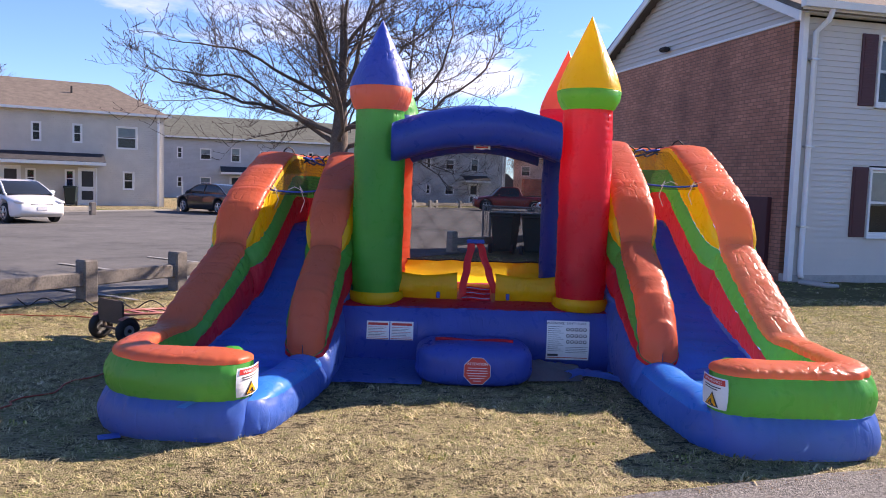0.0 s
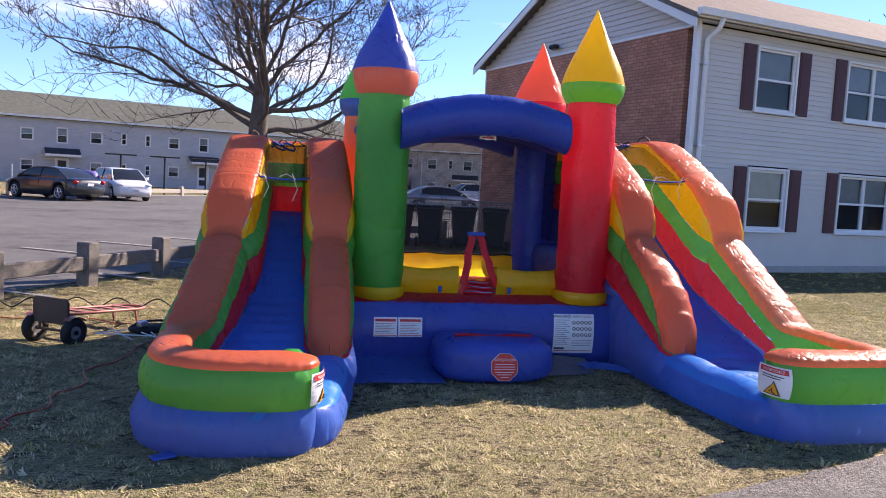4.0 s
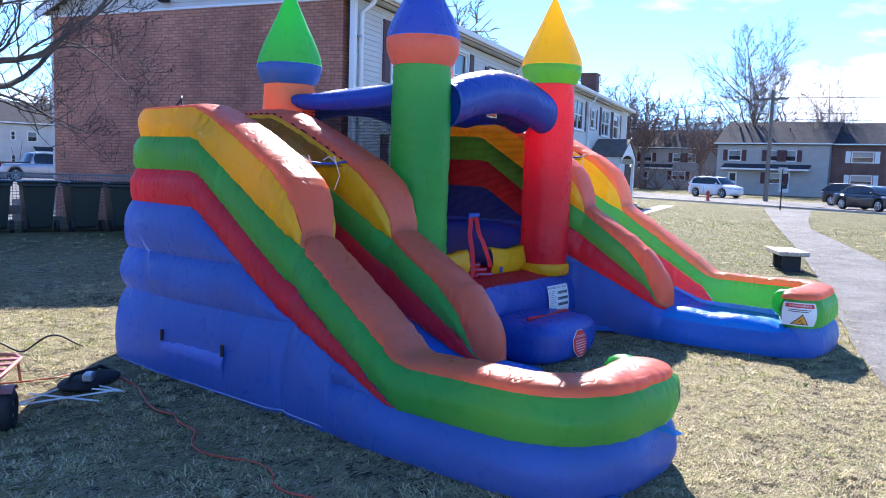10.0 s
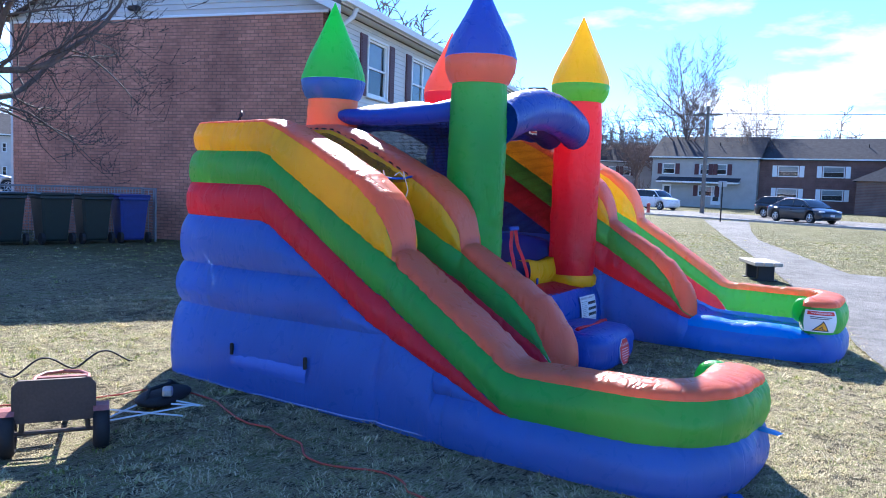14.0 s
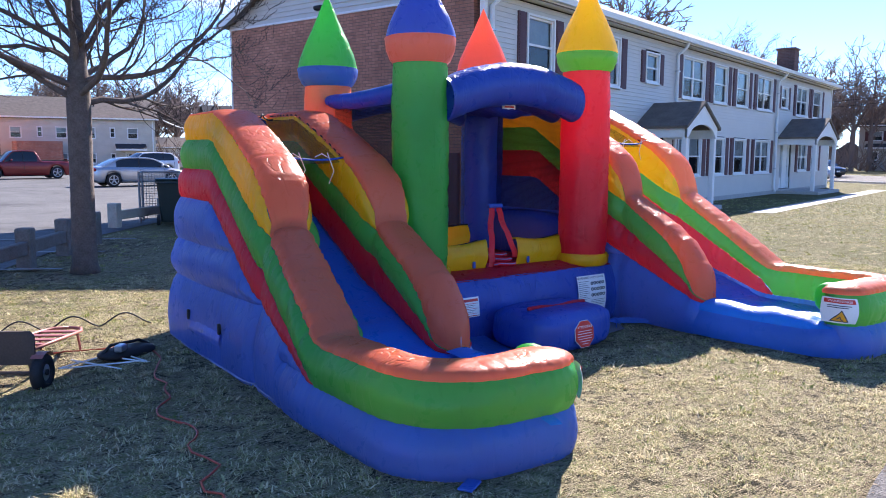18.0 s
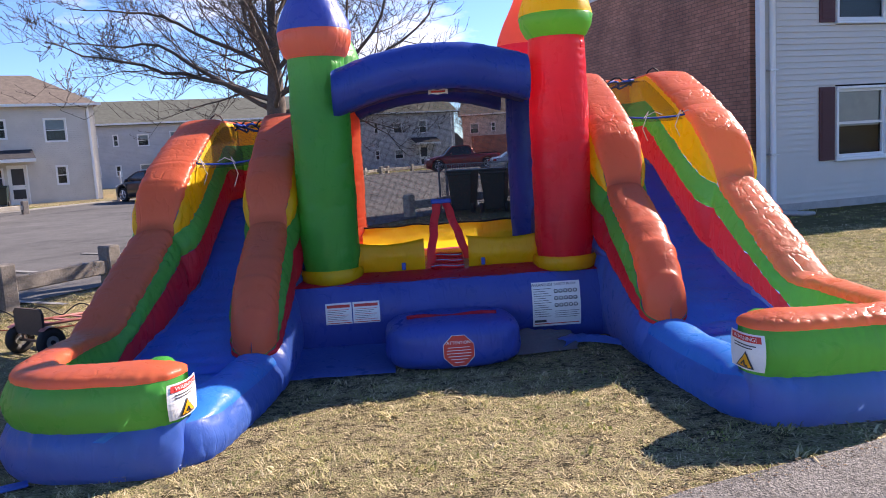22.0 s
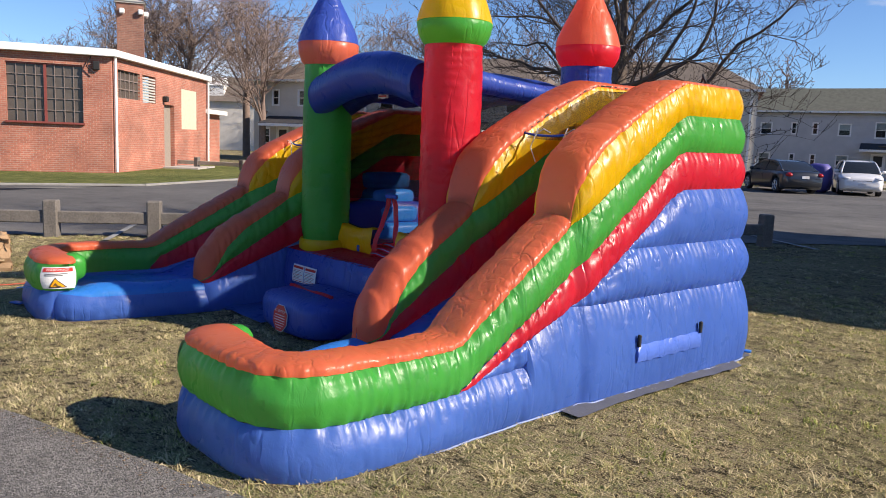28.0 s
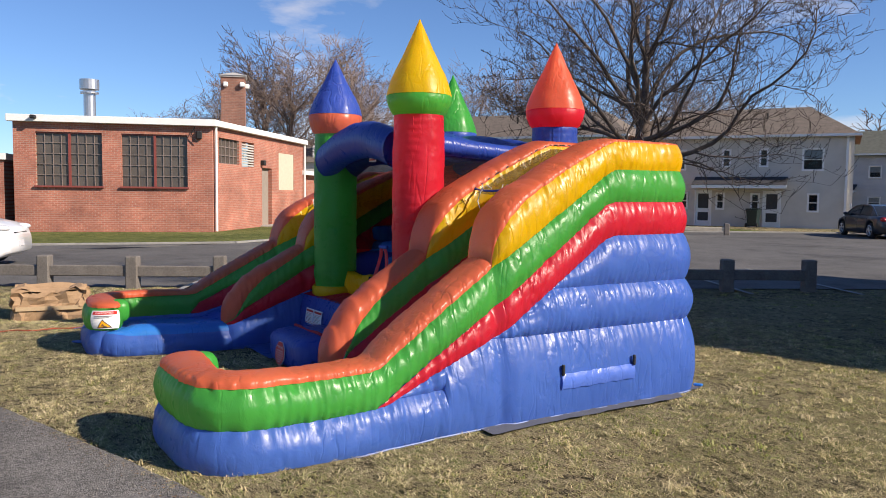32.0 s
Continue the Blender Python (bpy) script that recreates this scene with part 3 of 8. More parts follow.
CONCRETE = plain("concrete", (0.42, 0.40, 0.37), 0.9, vary=0.2)
STEEL = plain("galvanised_steel", (0.55, 0.56, 0.57), 0.35, 0.85)
# Weathered grey, darkened further so the colour holds the tree's shadow on the fence.
TIMBER = plain("weathered_shaded_timber", (0.155, 0.14, 0.125), 0.9, vary=0.35, scale=5.0, fine=40.0, bump=0.5)
BARK = plain("grey_brown_bark", (0.115, 0.09, 0.075), 0.95, vary=0.4, scale=9.0, fine=45.0, bump=0.9)
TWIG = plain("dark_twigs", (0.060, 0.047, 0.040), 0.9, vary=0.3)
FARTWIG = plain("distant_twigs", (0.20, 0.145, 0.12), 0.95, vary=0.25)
ASPHALT = ground_mix("worn_path_asphalt", [(0.38, (0.10, 0.097, 0.09)), (0.5, (0.175, 0.168, 0.158)), (0.62, (0.245, 0.235, 0.22))], [(0.5, 0.30), (3.0, 0.30), (40.0, 0.4)], 0.95, 1.0, 0.02, (75.0, (0.35, 0.35, 0.35), (1.6, 1.58, 1.55)))
LOTASPHALT = ground_mix("worn_lot_asphalt", [(0.36, (0.045, 0.045, 0.046)), (0.47, (0.105, 0.104, 0.102)), (0.58, (0.135, 0.133, 0.13)), (0.68, (0.19, 0.187, 0.18))], [(0.28, 0.45), (1.7, 0.30), (14.0, 0.15), (70.0, 0.1)], 0.8, 0.5, 0.01, (90.0, (0.7, 0.7, 0.7), (1.3, 1.29, 1.27)))
LAWN = ground_mix("dormant_lawn", [(0.44, (0.024, 0.020, 0.013)), (0.475, (0.14, 0.105, 0.06)), (0.505, (0.40, 0.33, 0.20)), (0.54, (0.33, 0.30, 0.14)), (0.575, (0.11, 0.14, 0.04))], [(0.5, 0.16), (4.0, 0.18), (15.0, 0.36), (70.0, 0.30)], 0.95, 1.0, 0.06, None, (6.5, 12.0, (0.12, 0.118, 0.042)))
VERGE = ground_mix("green_verge", [(0.38, (0.05, 0.06, 0.02)), (0.5, (0.14, 0.17, 0.05)), (0.6, (0.27, 0.26, 0.10))], [(0.35, 0.25), (3.0, 0.35), (30.0, 0.40)], 0.95, 1.0, 0.05)
BLADES = blades_mat("dry_grass_blades", [(0.24, (0.80, 0.69, 0.44)), (0.38, (0.66, 0.55, 0.32)), (0.50, (0.50, 0.41, 0.22)), (0.60, (0.48, 0.46, 0.21)), (0.75, (0.20, 0.20, 0.08))])
GREENBLADES = blades_mat("green_grass_blades", [(0.25, (0.66, 0.58, 0.30)), (0.45, (0.42, 0.42, 0.15)), (0.75, (0.20, 0.26, 0.06))])

# ---- the inflatable bounce house with its two slides ----
HEM = plain("pale_welded_hem", (0.22, 0.29, 0.52), 0.5, vary=0.3, scale=9.0)
SLEEVE = vinyl("vinyl_sleeve_pale_blue", (0.10, 0.21, 0.70), 0.3)
CX = 0.30  # plan middle of the castle
castle = thing("bounce_house", 0, 0, 0, 0, "multicoloured inflatable castle bounce house with two slides on the lawn", "bounce house")


def nz(x, y, z, f=1.0):
    return noise.noise(Vector((x * f, y * f, z * f)))


def plan_path(points, step):
    """Even samples of a rounded plan line: x, y, outward normal, length so far. points: (x, y, corner radius)."""
    line = []
    for i, (x, y, r) in enumerate(points):
        if r <= 0 or i in (0, len(points) - 1):
            line.append(Vector((x, y)))
            continue
        p = Vector((x, y))
        a = (Vector(points[i - 1][:2]) - p).normalized()
        b = (Vector(points[i + 1][:2]) - p).normalized()
        s, e = p + a * r, p + b * r
        for k in range(13):
            u = k / 12
            line.append(s * (1 - u) ** 2 + p * 2 * u * (1 - u) + e * u * u)
    dist = [0.0]
    for a, b in zip(line, line[1:]):
        dist.append(dist[-1] + (b - a).length)
    n = max(2, int(dist[-1] / step))
    out, j = [], 0
    for i in range(n + 1):
        d = dist[-1] * i / n
        while j < len(line) - 2 and dist[j + 1] < d:
            j += 1
        u = (d - dist[j]) / max(1e-9, dist[j + 1] - dist[j])
        p = line[j].lerp(line[j + 1], u)
        out.append([p.x, p.y, d])
    res = []
    for i, (x, y, d) in enumerate(out):
        a, b = out[max(0, i - 2)], out[min(n, i + 2)]
        t = Vector((b[0] - a[0], b[1] - a[1])).normalized()
        res.append((x, y, t.y, -t.x, d))
    return res


def crease(d, z, seed):
    """Irregular sharp folds across a band, 0 to 1."""
    line = max(0.0, 1 - abs(nz(d * 7.0, z * 4.0, seed * 90)) * 5.0) ** 1.4
    more = max(0.0, 1 - abs(nz(d * 15.0, z * 7.0, seed * 90 + 7)) * 4.0) ** 1.4
    return (line * 0.75 + more * 0.5) * (0.25 + 1.5 * abs(nz(d * 1.9, z * 1.5, seed * 50 + 3)))


INSET = 0.05  # how far the sides draw in under the rounded top


def wall_bands(path, flip, zs, colours, thick, cap, names, parent, zoff, hs, mirror, lean=0.0, nv=11, flare=0.0, lane_red=None):
    """Sweeps a striped inflated wall along a plan path: zs(y) gives the seams from the ground up, cap(y) the rounded top's height; lane_red raises the red stripe's upper seam on the lane side."""
    total = path[-1][4]
    made = []
    heads = [zs(y) for x, y, nx, ny, d in path]
    count = len(heads[0]) - 1
    red = colours.index(RED)
    sgn = -1.0 if flip else 1.0
    for band in range(count + 1):
        geo = Geo()
        if band < count:
            rows_o, rows_i = [], []
            for (x, y, nx, ny, d), z in zip(path, heads):
                z0, z1 = z[band], max(z[band + 1], z[band])
                T = thick(y, d, total) / 2
                h = z1 - z0
                ro, ri = [], []
                for k in range(nv + 1):
                    v = k / nv
                    amp = min(1.0, h / 0.12)
                    most = 0.046 if colours[band] is BLUE else 0.018 if colours[band] is YELLOW else 0.03
                    bulge = min(1.0, T / 0.06) * min(most, 0.15 * h) * math.sin(math.pi * v) ** 0.8 if 0 < v < 1 else 0.0
                    near_seam = (0.0 if band == 0 else math.exp(-h * v / 0.045)) + math.exp(-h * (1 - v) / 0.06)
                    puck = -0.021 * crease(d, z0 + h * v, zoff) * (0.30 + 0.70 * min(1.0, near_seam)) * min(1.0, T / 0.06) + amp * (0.010 * nz(d * 5, v * 2.2, band * 3.3 + zoff * 50) * math.sin(math.pi * v))
                    gather = abs(math.sin(d * 52 + 5 * nz(d * 2.1, band, zoff * 40))) ** 1.5 * (0.25 + 1.9 * abs(nz(d * 1.3, band * 2.0, zoff * 30 + 4)))
                    puck -= 0.009 * gather * min(1.0, near_seam) * min(1.0, T / 0.06)
                    zc = z0 + h * v
                    slim = 1 - INSET * math.exp(-((z[-1] - zc) / 0.075))
                    o = (T * slim + bulge + puck) * sgn
                    zz = zc * hs + zoff
                    ro.append((x + nx * o, y + ny * o, zz))
                    foot = flare * max(0.0, min(1.0, (y - 5.5) / 0.4)) * max(0.0, min(1.0, (z[-1] - zc - 0.10) / 0.38)) - (0.11 * max(0.0, min(1.0, (5.55 - y) / 0.3)) * min(1.0, T / 0.16) if flare else 0.0)
                    zl = zz
                    if lane_red and band in (red, red + 1):
                        up = min(lane_red(y), 0.6 * max(0.0, z[red + 2] - z[red + 1]))
                        zl += hs * up * (v if band == red else 1 - v)
                    ri.append((x - nx * (o - foot), y - ny * (o - foot), zl))
                rows_o.append(ro)
                rows_i.append(ri)
            live = [z[band + 1] - z[band] >= 0.003 for z in heads]
            i, m = 0, nv + 1
            while i < len(live):
                if not live[i]:
                    i += 1
                    continue
                j = i
                while j + 1 < len(live) and live[j + 1]:
                    j += 1
                lo, hi = max(0, i - 1), min(len(live) - 1, j + 1)
                n0, cnt = len(geo.v), hi - lo + 1
                geo.grid(rows_o[lo:hi + 1])
                geo.grid(rows_i[lo:hi + 1], flip=True)
                far = n0 + cnt * m
                for k in range(nv):
                    geo.f.append((n0 + k, n0 + k + 1, far + k + 1, far + k))
                    e0, e1 = n0 + (cnt - 1) * m, far + (cnt - 1) * m
                    geo.f.append((e1 + k, e1 + k + 1, e0 + k + 1, e0 + k))
                i = j + 1
        else:
            rows = []
            for (x, y, nx, ny, d), z in zip(path, heads):
                T = thick(y, d, total) / 2 * sgn * (1 - INSET)
                hc = cap(y, d, total)
                row = []
                for k in range(13):
                    a = math.pi * k / 12
                    ca, sa = math.cos(a), math.sin(a)
                    o = T * math.copysign(abs(ca) ** 0.75, ca) * (1 + 0.10 * sa * abs(ca))
                    if flare and ca < 0:
                        o *= 1 - 0.54 * max(0.0, min(1.0, (5.55 - y) / 0.3)) * min(1.0, abs(T) / 0.15)
                    fold = crease(d, z[-1] + 0.12 * (1 - abs(ca)), zoff) * min(1.0, abs(T) / 0.06)
                    o -= math.copysign(0.021 * fold * abs(ca) ** 3, o)
                    gather = abs(math.sin(d * 52 + 5 * nz(d * 2.1, count, zoff * 40))) ** 1.5 * (0.25 + 1.9 * abs(nz(d * 1.3, count * 2.0, zoff * 30 + 4)))
                    o -= math.copysign(0.010 * gather * abs(ca) ** 2 * min(1.0, abs(T) / 0.06), o)
                    lift = hc * sa ** 0.8 if sa > 1e-6 else 0.0
                    lift += -0.015 * fold * sa * (0.25 + 0.75 * abs(ca)) + 0.008 * nz(d * 6, k * 0.3, 9.7 + zoff * 50) * sa
                    row.append((x + nx * o, y + ny * o, z[-1] * hs + lift * (0.5 + 0.5 * hs) + zoff))
                rows.append(row)
            geo.grid(rows)
        if not geo.f:
            continue
        if lean:
            geo.v = [(x - lean * (z - 0.9) * max(0.0, min(1.0, (x - CX - 1.3) / 0.5)), y, z) for x, y, z in geo.v]
        if mirror:
            geo.v = [(2 * CX - x, y, z) for x, y, z in geo.v]
            geo.f = [q[::-1] for q in geo.f]
        made.append((names[band], geo, colours[band]))
    root = None
    for name, geo, colour in made:
        if root is None:
            root = part(name, geo, colour, parent, smooth=True)
        else:
            part(name, geo, colour, root, smooth=True)
    return root


def table(*pairs):
    ys = [p[0] for p in pairs]
    vs = [p[1] for p in pairs]
    return lambda y: float(np.interp(y, ys, vs))


Z_BLUE = table((4.0, 0.27), (5.40, 0.262), (5.50, 0.275), (6.34, 0.60), (7.33, 1.22), (7.42, 1.245), (8.3, 1.25))
Z_RED = table((4.0, 0.26), (5.40, 0.255), (5.46, 0.285), (6.31, 0.785), (7.35, 1.47), (7.44, 1.495), (8.3, 1.495))
Z_GREEN = table((4.0, 0.50), (5.38, 0.485), (5.46, 0.50), (6.31, 1.04), (6.37, 1.085), (7.40, 1.71), (7.48, 1.735), (8.3, 1.74))
Z_YELLOW = table((4.0, 0.0), (6.315, 0.0), (6.325, 1.10), (6.345, 1.19), (6.385, 1.275), (6.46, 1.375), (6.62, 1.51), (7.02, 1.735), (7.36, 1.90), (7.48, 1.945), (8.3, 1.945))
IN_BLUE = table((5.50, 0.26), (5.58, 0.28), (6.34, 0.60), (7.33, 1.22), (7.42, 1.245), (8.3, 1.25))
IN_RED = table((5.50, 0.27), (5.60, 0.335), (5.70, 0.44), (6.31, 0.835), (7.35, 1.49), (7.44, 1.505), (8.3, 1.505))
IN_GREEN = table((5.50, 0.275), (5.60, 0.345), (5.66, 0.45), (5.74, 0.60), (5.90, 0.765), (6.31, 1.04), (6.37, 1.085), (7.40, 1.71), (7.48, 1.735), (8.3, 1.74))
IN_CAP = table((5.50, 0.10), (5.53, 0.20), (5.58, 0.255), (5.66, 0.235), (5.78, 0.15), (5.95, 0.10), (6.29, 0.075), (6.33, 0.06), (6.42, 0.10), (6.7, 0.085), (7.3, 0.06), (7.5, 0.05), (8.3, 0.045))
OUT_CAP = table((4.0, 0.072), (5.3, 0.062), (5.42, 0.05), (5.6, 0.08), (6.29, 0.08), (6.325, 0.055), (6.42, 0.10), (6.7, 0.075), (7.3, 0.05), (7.5, 0.03), (8.3, 0.02))
LANE_RED = table((5.40, 0.0), (5.50, 0.09), (5.9, 0.10), (6.8, 0.085), (7.4, 0.03), (8.3, 0.0))
SLIDE = table((5.30, 0.24), (5.50, 0.25), (6.34, 0.575), (7.28, 1.175), (7.42, 1.225), (8.2, 1.24))


def outer_seams(y):
    b = Z_BLUE(y)
    g = Z_GREEN(y)
    low = 0.58 if y > 5.9 else 0.30
    return [0.0, min(low, b), min(0.89, b), b, max(b, Z_RED(y)), g, max(g, Z_YELLOW(y))]


def inner_seams(y):
    b, g = IN_BLUE(y), IN_GREEN(y)
    return [0.0, min(0.58, b), b, max(b, IN_RED(y)), max(g, IN_RED(y)), max(g, Z_YELLOW(y))]


END, POW = 0.21, 2.5  # length and squareness of the pool wall's rounded end


def outer_thick(y, d, total):
    t = 0.33 + 0.04 * max(0.0, min(1.0, (y - 6.32) / 0.12)) - 0.035 * math.exp(-((y - 6.32) / 0.05) ** 2)
    t -= 0.05 * math.exp(-((y - 5.83) / 0.03) ** 2) * 0.4
    left = total - d
    t += 0.085 * max(0.0, min(1.0, (0.62 - left) / 0.4))
    if left < END:
        t *= max(0.02, max(0.0, 1 - (1 - left / END) ** POW) ** (1 / POW))
    return t


def inner_thick(y, d, total):
    t = 0.31 + 0.05 * max(0.0, min(1.0, (y - 6.32) / 0.12)) - 0.03 * math.exp(-((y - 6.32) / 0.05) ** 2)
    left = total - d
    if left < 0.13:
        t *= max(0.02, math.sqrt(max(0.0, 1 - (1 - left / 0.13) ** 2)))
    return t


def cushion(cx, cy, cz, sx, sy, sz, p=4.0, nu=36, nvv=18, seed=0.0):
    """A rounded inflated block."""
    g = Geo()
    rows = []
    for j in range(nvv + 1):
        b = -math.pi / 2 + math.pi * j / nvv
        row = []
        for i in range(nu):
            a = 2 * math.pi * i / nu
            d = Vector((math.cos(b) * math.cos(a), math.cos(b) * math.sin(a), math.sin(b)))
            s = (abs(d.x) ** p + abs(d.y) ** p + abs(d.z) ** p) ** (-1 / p)
            q = d * s
            k = 1 + 0.02 * nz(q.x * 2, q.y * 2, q.z * 2 + seed)
            row.append((cx + q.x * sx / 2 * k, cy + q.y * sy / 2 * k, cz + q.z * sz / 2 * k))
        rows.append(row)
    return g.grid(rows, loop=True)


def label_text(parent, body, size, m, material, name="lettering"):
    """Flat lettering from the built-in font at a pose given in metres."""
    cu = bpy.data.curves.new(name, "FONT")
    cu.body, cu.size, cu.align_x, cu.align_y = body, size, "CENTER", "CENTER"
    tmp = bpy.data.objects.new(name, cu)
    me = bpy.data.meshes.new_from_object(tmp)
    bpy.data.objects.remove(tmp)
    me.materials.append(material)
    ob = new(name, me)
    ob.parent = parent
    ob.matrix_basis = m
    return ob


PS = 1.0  # side of the rim line on which the outside lies
TOE_ROWS = ((4.4, 5.5, 6.4, 7.57, 8.4), (0.055, 0.045, -0.05, -0.10, -0.165))


def settle(ob, mirror):
    """How each slide lies: one toes in towards the back and stands lower there, the other dips at its pool."""
    for child in ob.children_recursive:
        if child.type != "MESH" or child.get("settled"):
            continue
        me = child.data
        a = np.empty(len(me.vertices) * 3)
        me.vertices.foreach_get("co", a)
        a = a.reshape(-1, 3) / K
        y = a[:, 1].copy()
        if mirror:
            out = np.clip((CX - a[:, 0] - 1.35) / 0.65, 0, 1)
            a[:, 0] -= out * np.interp(y, *TOE_ROWS)
            a[:, 1] += 0.08 * np.clip((y - 4.9) / 0.5, 0, 1)
            a[:, 2] -= 0.03 * np.clip((y - 5.5) / 2.0, 0, 1)
        else:
            a[:, 0] += 0.01 * np.clip((a[:, 0] - CX - 1.7) / 0.3, 0, 1) * np.clip((5.6 - y) / 0.5, 0, 1)
            a[:, 1] += 0.05 * np.clip((5.2 - y) / 0.4, 0, 1) * np.clip((CX + 2.0 - a[:, 0]) / 0.65, 0, 1)
            a[:, 2] -= 0.035 * np.clip((6.0 - y) / 1.0, 0, 1)
        me.vertices.foreach_set("co", (a * K).ravel())
        me.update()
        child["settled"] = True


def slide(mirror):
    """One slide lane with its splash pool, striped walls and net; mirror: the lane on the other side."""
    hs, zoff = (0.932, -0.03) if mirror else (0.988, 0.015)
    X = (lambda o: CX - o) if mirror else (lambda o: CX + o)

    def flipped(geo):
        if mirror:
            geo.f = [q[::-1] for q in geo.f]
        return geo

    ry = 8.15 if mirror else 8.12
    fy, xe = (4.61, 1.40) if mirror else (4.52, 1.305)  # middle of the front wall, its inner end
    path = plan_path([(CX + 1.22, ry, 0), (CX + 2.10, ry, 0.05), (CX + 2.10, fy, 0.34 if mirror else 0.24), (CX + xe, fy, 0)], 0.0105)
    wall_bands(path, True, outer_seams, [BLUE, BLUE, BLUE, RED, GREEN, YELLOW, ORANGE], outer_thick, lambda y, d, t: OUT_CAP(y) * (1 if t - d > END else max(0.05, max(0, 1 - (1 - (t - d) / END) ** POW) ** (1 / POW))), ["slide_outer_wall", "blue_chamber", "blue_chamber", "red_stripe", "green_stripe", "yellow_stripe", "orange_top"], castle, zoff, hs, mirror, 0.10, flare=0.10, lane_red=LANE_RED)
    hem = []
    for i, (x, y, nx, ny, d) in enumerate(path):
        if i % 3 == 0:
            o = -(outer_thick(y, d, path[-1][4]) / 2 + 0.012 + 0.008 * nz(d * 5, 1, zoff * 9))
            hem.append((X(x + nx * o - CX + 0.09 * max(0.0, min(1.0, (x - CX - 1.3) / 0.5))), y + ny * o, max(0.012, ground_z(X(x - CX), y) + 0.016 + 0.008 * abs(nz(d * 7, 2, 2)))))
    part("base_hem", Geo().tube(hem, 0.0055, 6), HEM, castle, "whitish welded hem along the ground", smooth=True)
    ipath = plan_path([(CX + 1.26, ry - 0.1, 0), (CX + 1.26, 6.5, 0.3), (CX + 1.295, 5.50, 0)], 0.012)
    wall_bands(ipath, True, inner_seams, [BLUE, BLUE, RED, GREEN, YELLOW, ORANGE], inner_thick, lambda y, d, t: IN_CAP(y), ["slide_inner_wall", "blue_chamber", "red_stripe", "green_stripe", "yellow_stripe", "orange_top"], castle, zoff, hs, mirror)
    # the lane itself, slightly quilted
    rows = []
    for i in range(70):
        y = 8.05 - (8.05 - 5.3) * i / 69
        row = []
        for k in range(15):
            u = k / 14
            z = SLIDE(y) * hs + zoff + 0.012 * math.sin(math.pi * u) * math.sin(y * 24) ** 2 + 0.012 * nz(u * 3, y * 3, 4.0 + mirror)
            row.append((X(1.37 + 0.61 * u), y, z))
        rows.append(row)
    part("slide_lane", flipped(Geo().grid(rows)), SLIDEBLUE, castle, "glossy blue slide surface", smooth=True)
    # pool floor and the low side of the pool
    rows = []
    for i in range(34):
        y = 5.66 - (5.64 - fy) * i / 33
        row = []
        for k in range(21):
            u = k / 20
            z = (0.225 + 0.03 * math.sin(math.pi * u) + 0.02 * nz(u * 5, y * 5, 2.0)) * hs + zoff
            row.append((X(1.27 + 0.08 * (xe > 1.35) * i / 33 + 0.81 * u), y, z))
        rows.append(row)
    part("pool_floor", flipped(Geo().grid(rows)), SKYBLUE, castle, "light blue splash pool floor", smooth=True)
    rim = plan_path([(CX + 1.15, 5.78, 0), (CX + 1.16, 5.40, 0.2), (CX + xe - 0.03, fy - 0.185, 0.32), (CX + 1.62, fy - 0.10, 0)], 0.022)
    for name, mat, a0, a1 in (("pool_side", BLUE, 0.0, 0.53), ("pool_rim", SKYBLUE, 0.515, 1.0)):
        rows = []
        for x, y, nx, ny, d in rim:
            lump = 0.024 * abs(math.sin(d * 5.2)) + 0.012 * nz(d * 7, a0, 1.5)
            front = max(0.0, min(1.0, (fy + 0.13 - y) / 0.15))
            row = []
            for k in range(13):
                a = a0 + (a1 - a0) * k / 12
                if a < 0.5:
                    v = a / 0.5
                    o, z = 0.035 * math.sin(math.pi * v) ** 0.8 + 0.008 * nz(d * 9, v * 3, 3.0) + 0.004 * math.sin(d * 70) * (1 - v), (0.20 + 0.035 * front) * v
                else:
                    w = (a - 0.5) / 0.5 * math.pi * 0.72
                    o, z = -0.14 * (1 - math.cos(w)), 0.20 + 0.035 * front + ((0.085 + lump) * (1 - front) + 0.03 * front) * math.sin(w)
                row.append((X(x - CX + nx * o * PS), y + ny * o * PS, z * hs + zoff))
            rows.append(row)
        part(name, flipped(Geo().grid(rows)), mat, castle, smooth=True)
    # blue strap across the lane, white ties, and the net that closes the top
    zs = 1.565 * hs + zoff
    ends = [(X(1.40 + 0.51 * k / 8), 6.73 + 0.012 * math.sin(k * 2), zs + 0.02 * (k / 8 - 0.5) ** 2 * 4) for k in range(9)]
    part("strap", Geo().tube(ends, 0.008, 6), BLUEROPE, castle, "blue strap over the lane", smooth=True)
    for o, dz in ((1.55, 0.17), (1.80, 0.15)):
        pts = [(X(o), 6.715, zs), (X(o + 0.03), 6.70, zs + 0.05), (X(o - 0.02), 6.69, zs - dz * 0.45), (X(o + 0.02), 6.70, zs - dz)]
        part("tie_string", Geo().tube(pts, 0.0035, 5), ROPE, castle)
        part("tie_string", Geo().tube([(X(o), 6.71, zs + 0.01), (X(o + 0.08), 6.70, zs + 0.045), (X(o + 0.14), 6.70, zs + 0.02)], 0.003, 5), ROPE, castle)
    rows = []
    for i in range(26):
        v = i / 25
        y = 6.74 + 1.22 * v
        z = (Z_YELLOW(y) - 0.01) * hs + zoff
        rows.append([(X(1.28 + 0.80 * k / 10), y, z - 0.03 * math.sin(math.pi * k / 10) + 0.012 * nz(k, v * 9, 1.0)) for k in range(11)])
    part("top_net", flipped(Geo().grid(rows)), NETTOP, castle, "black safety net over the slide top")
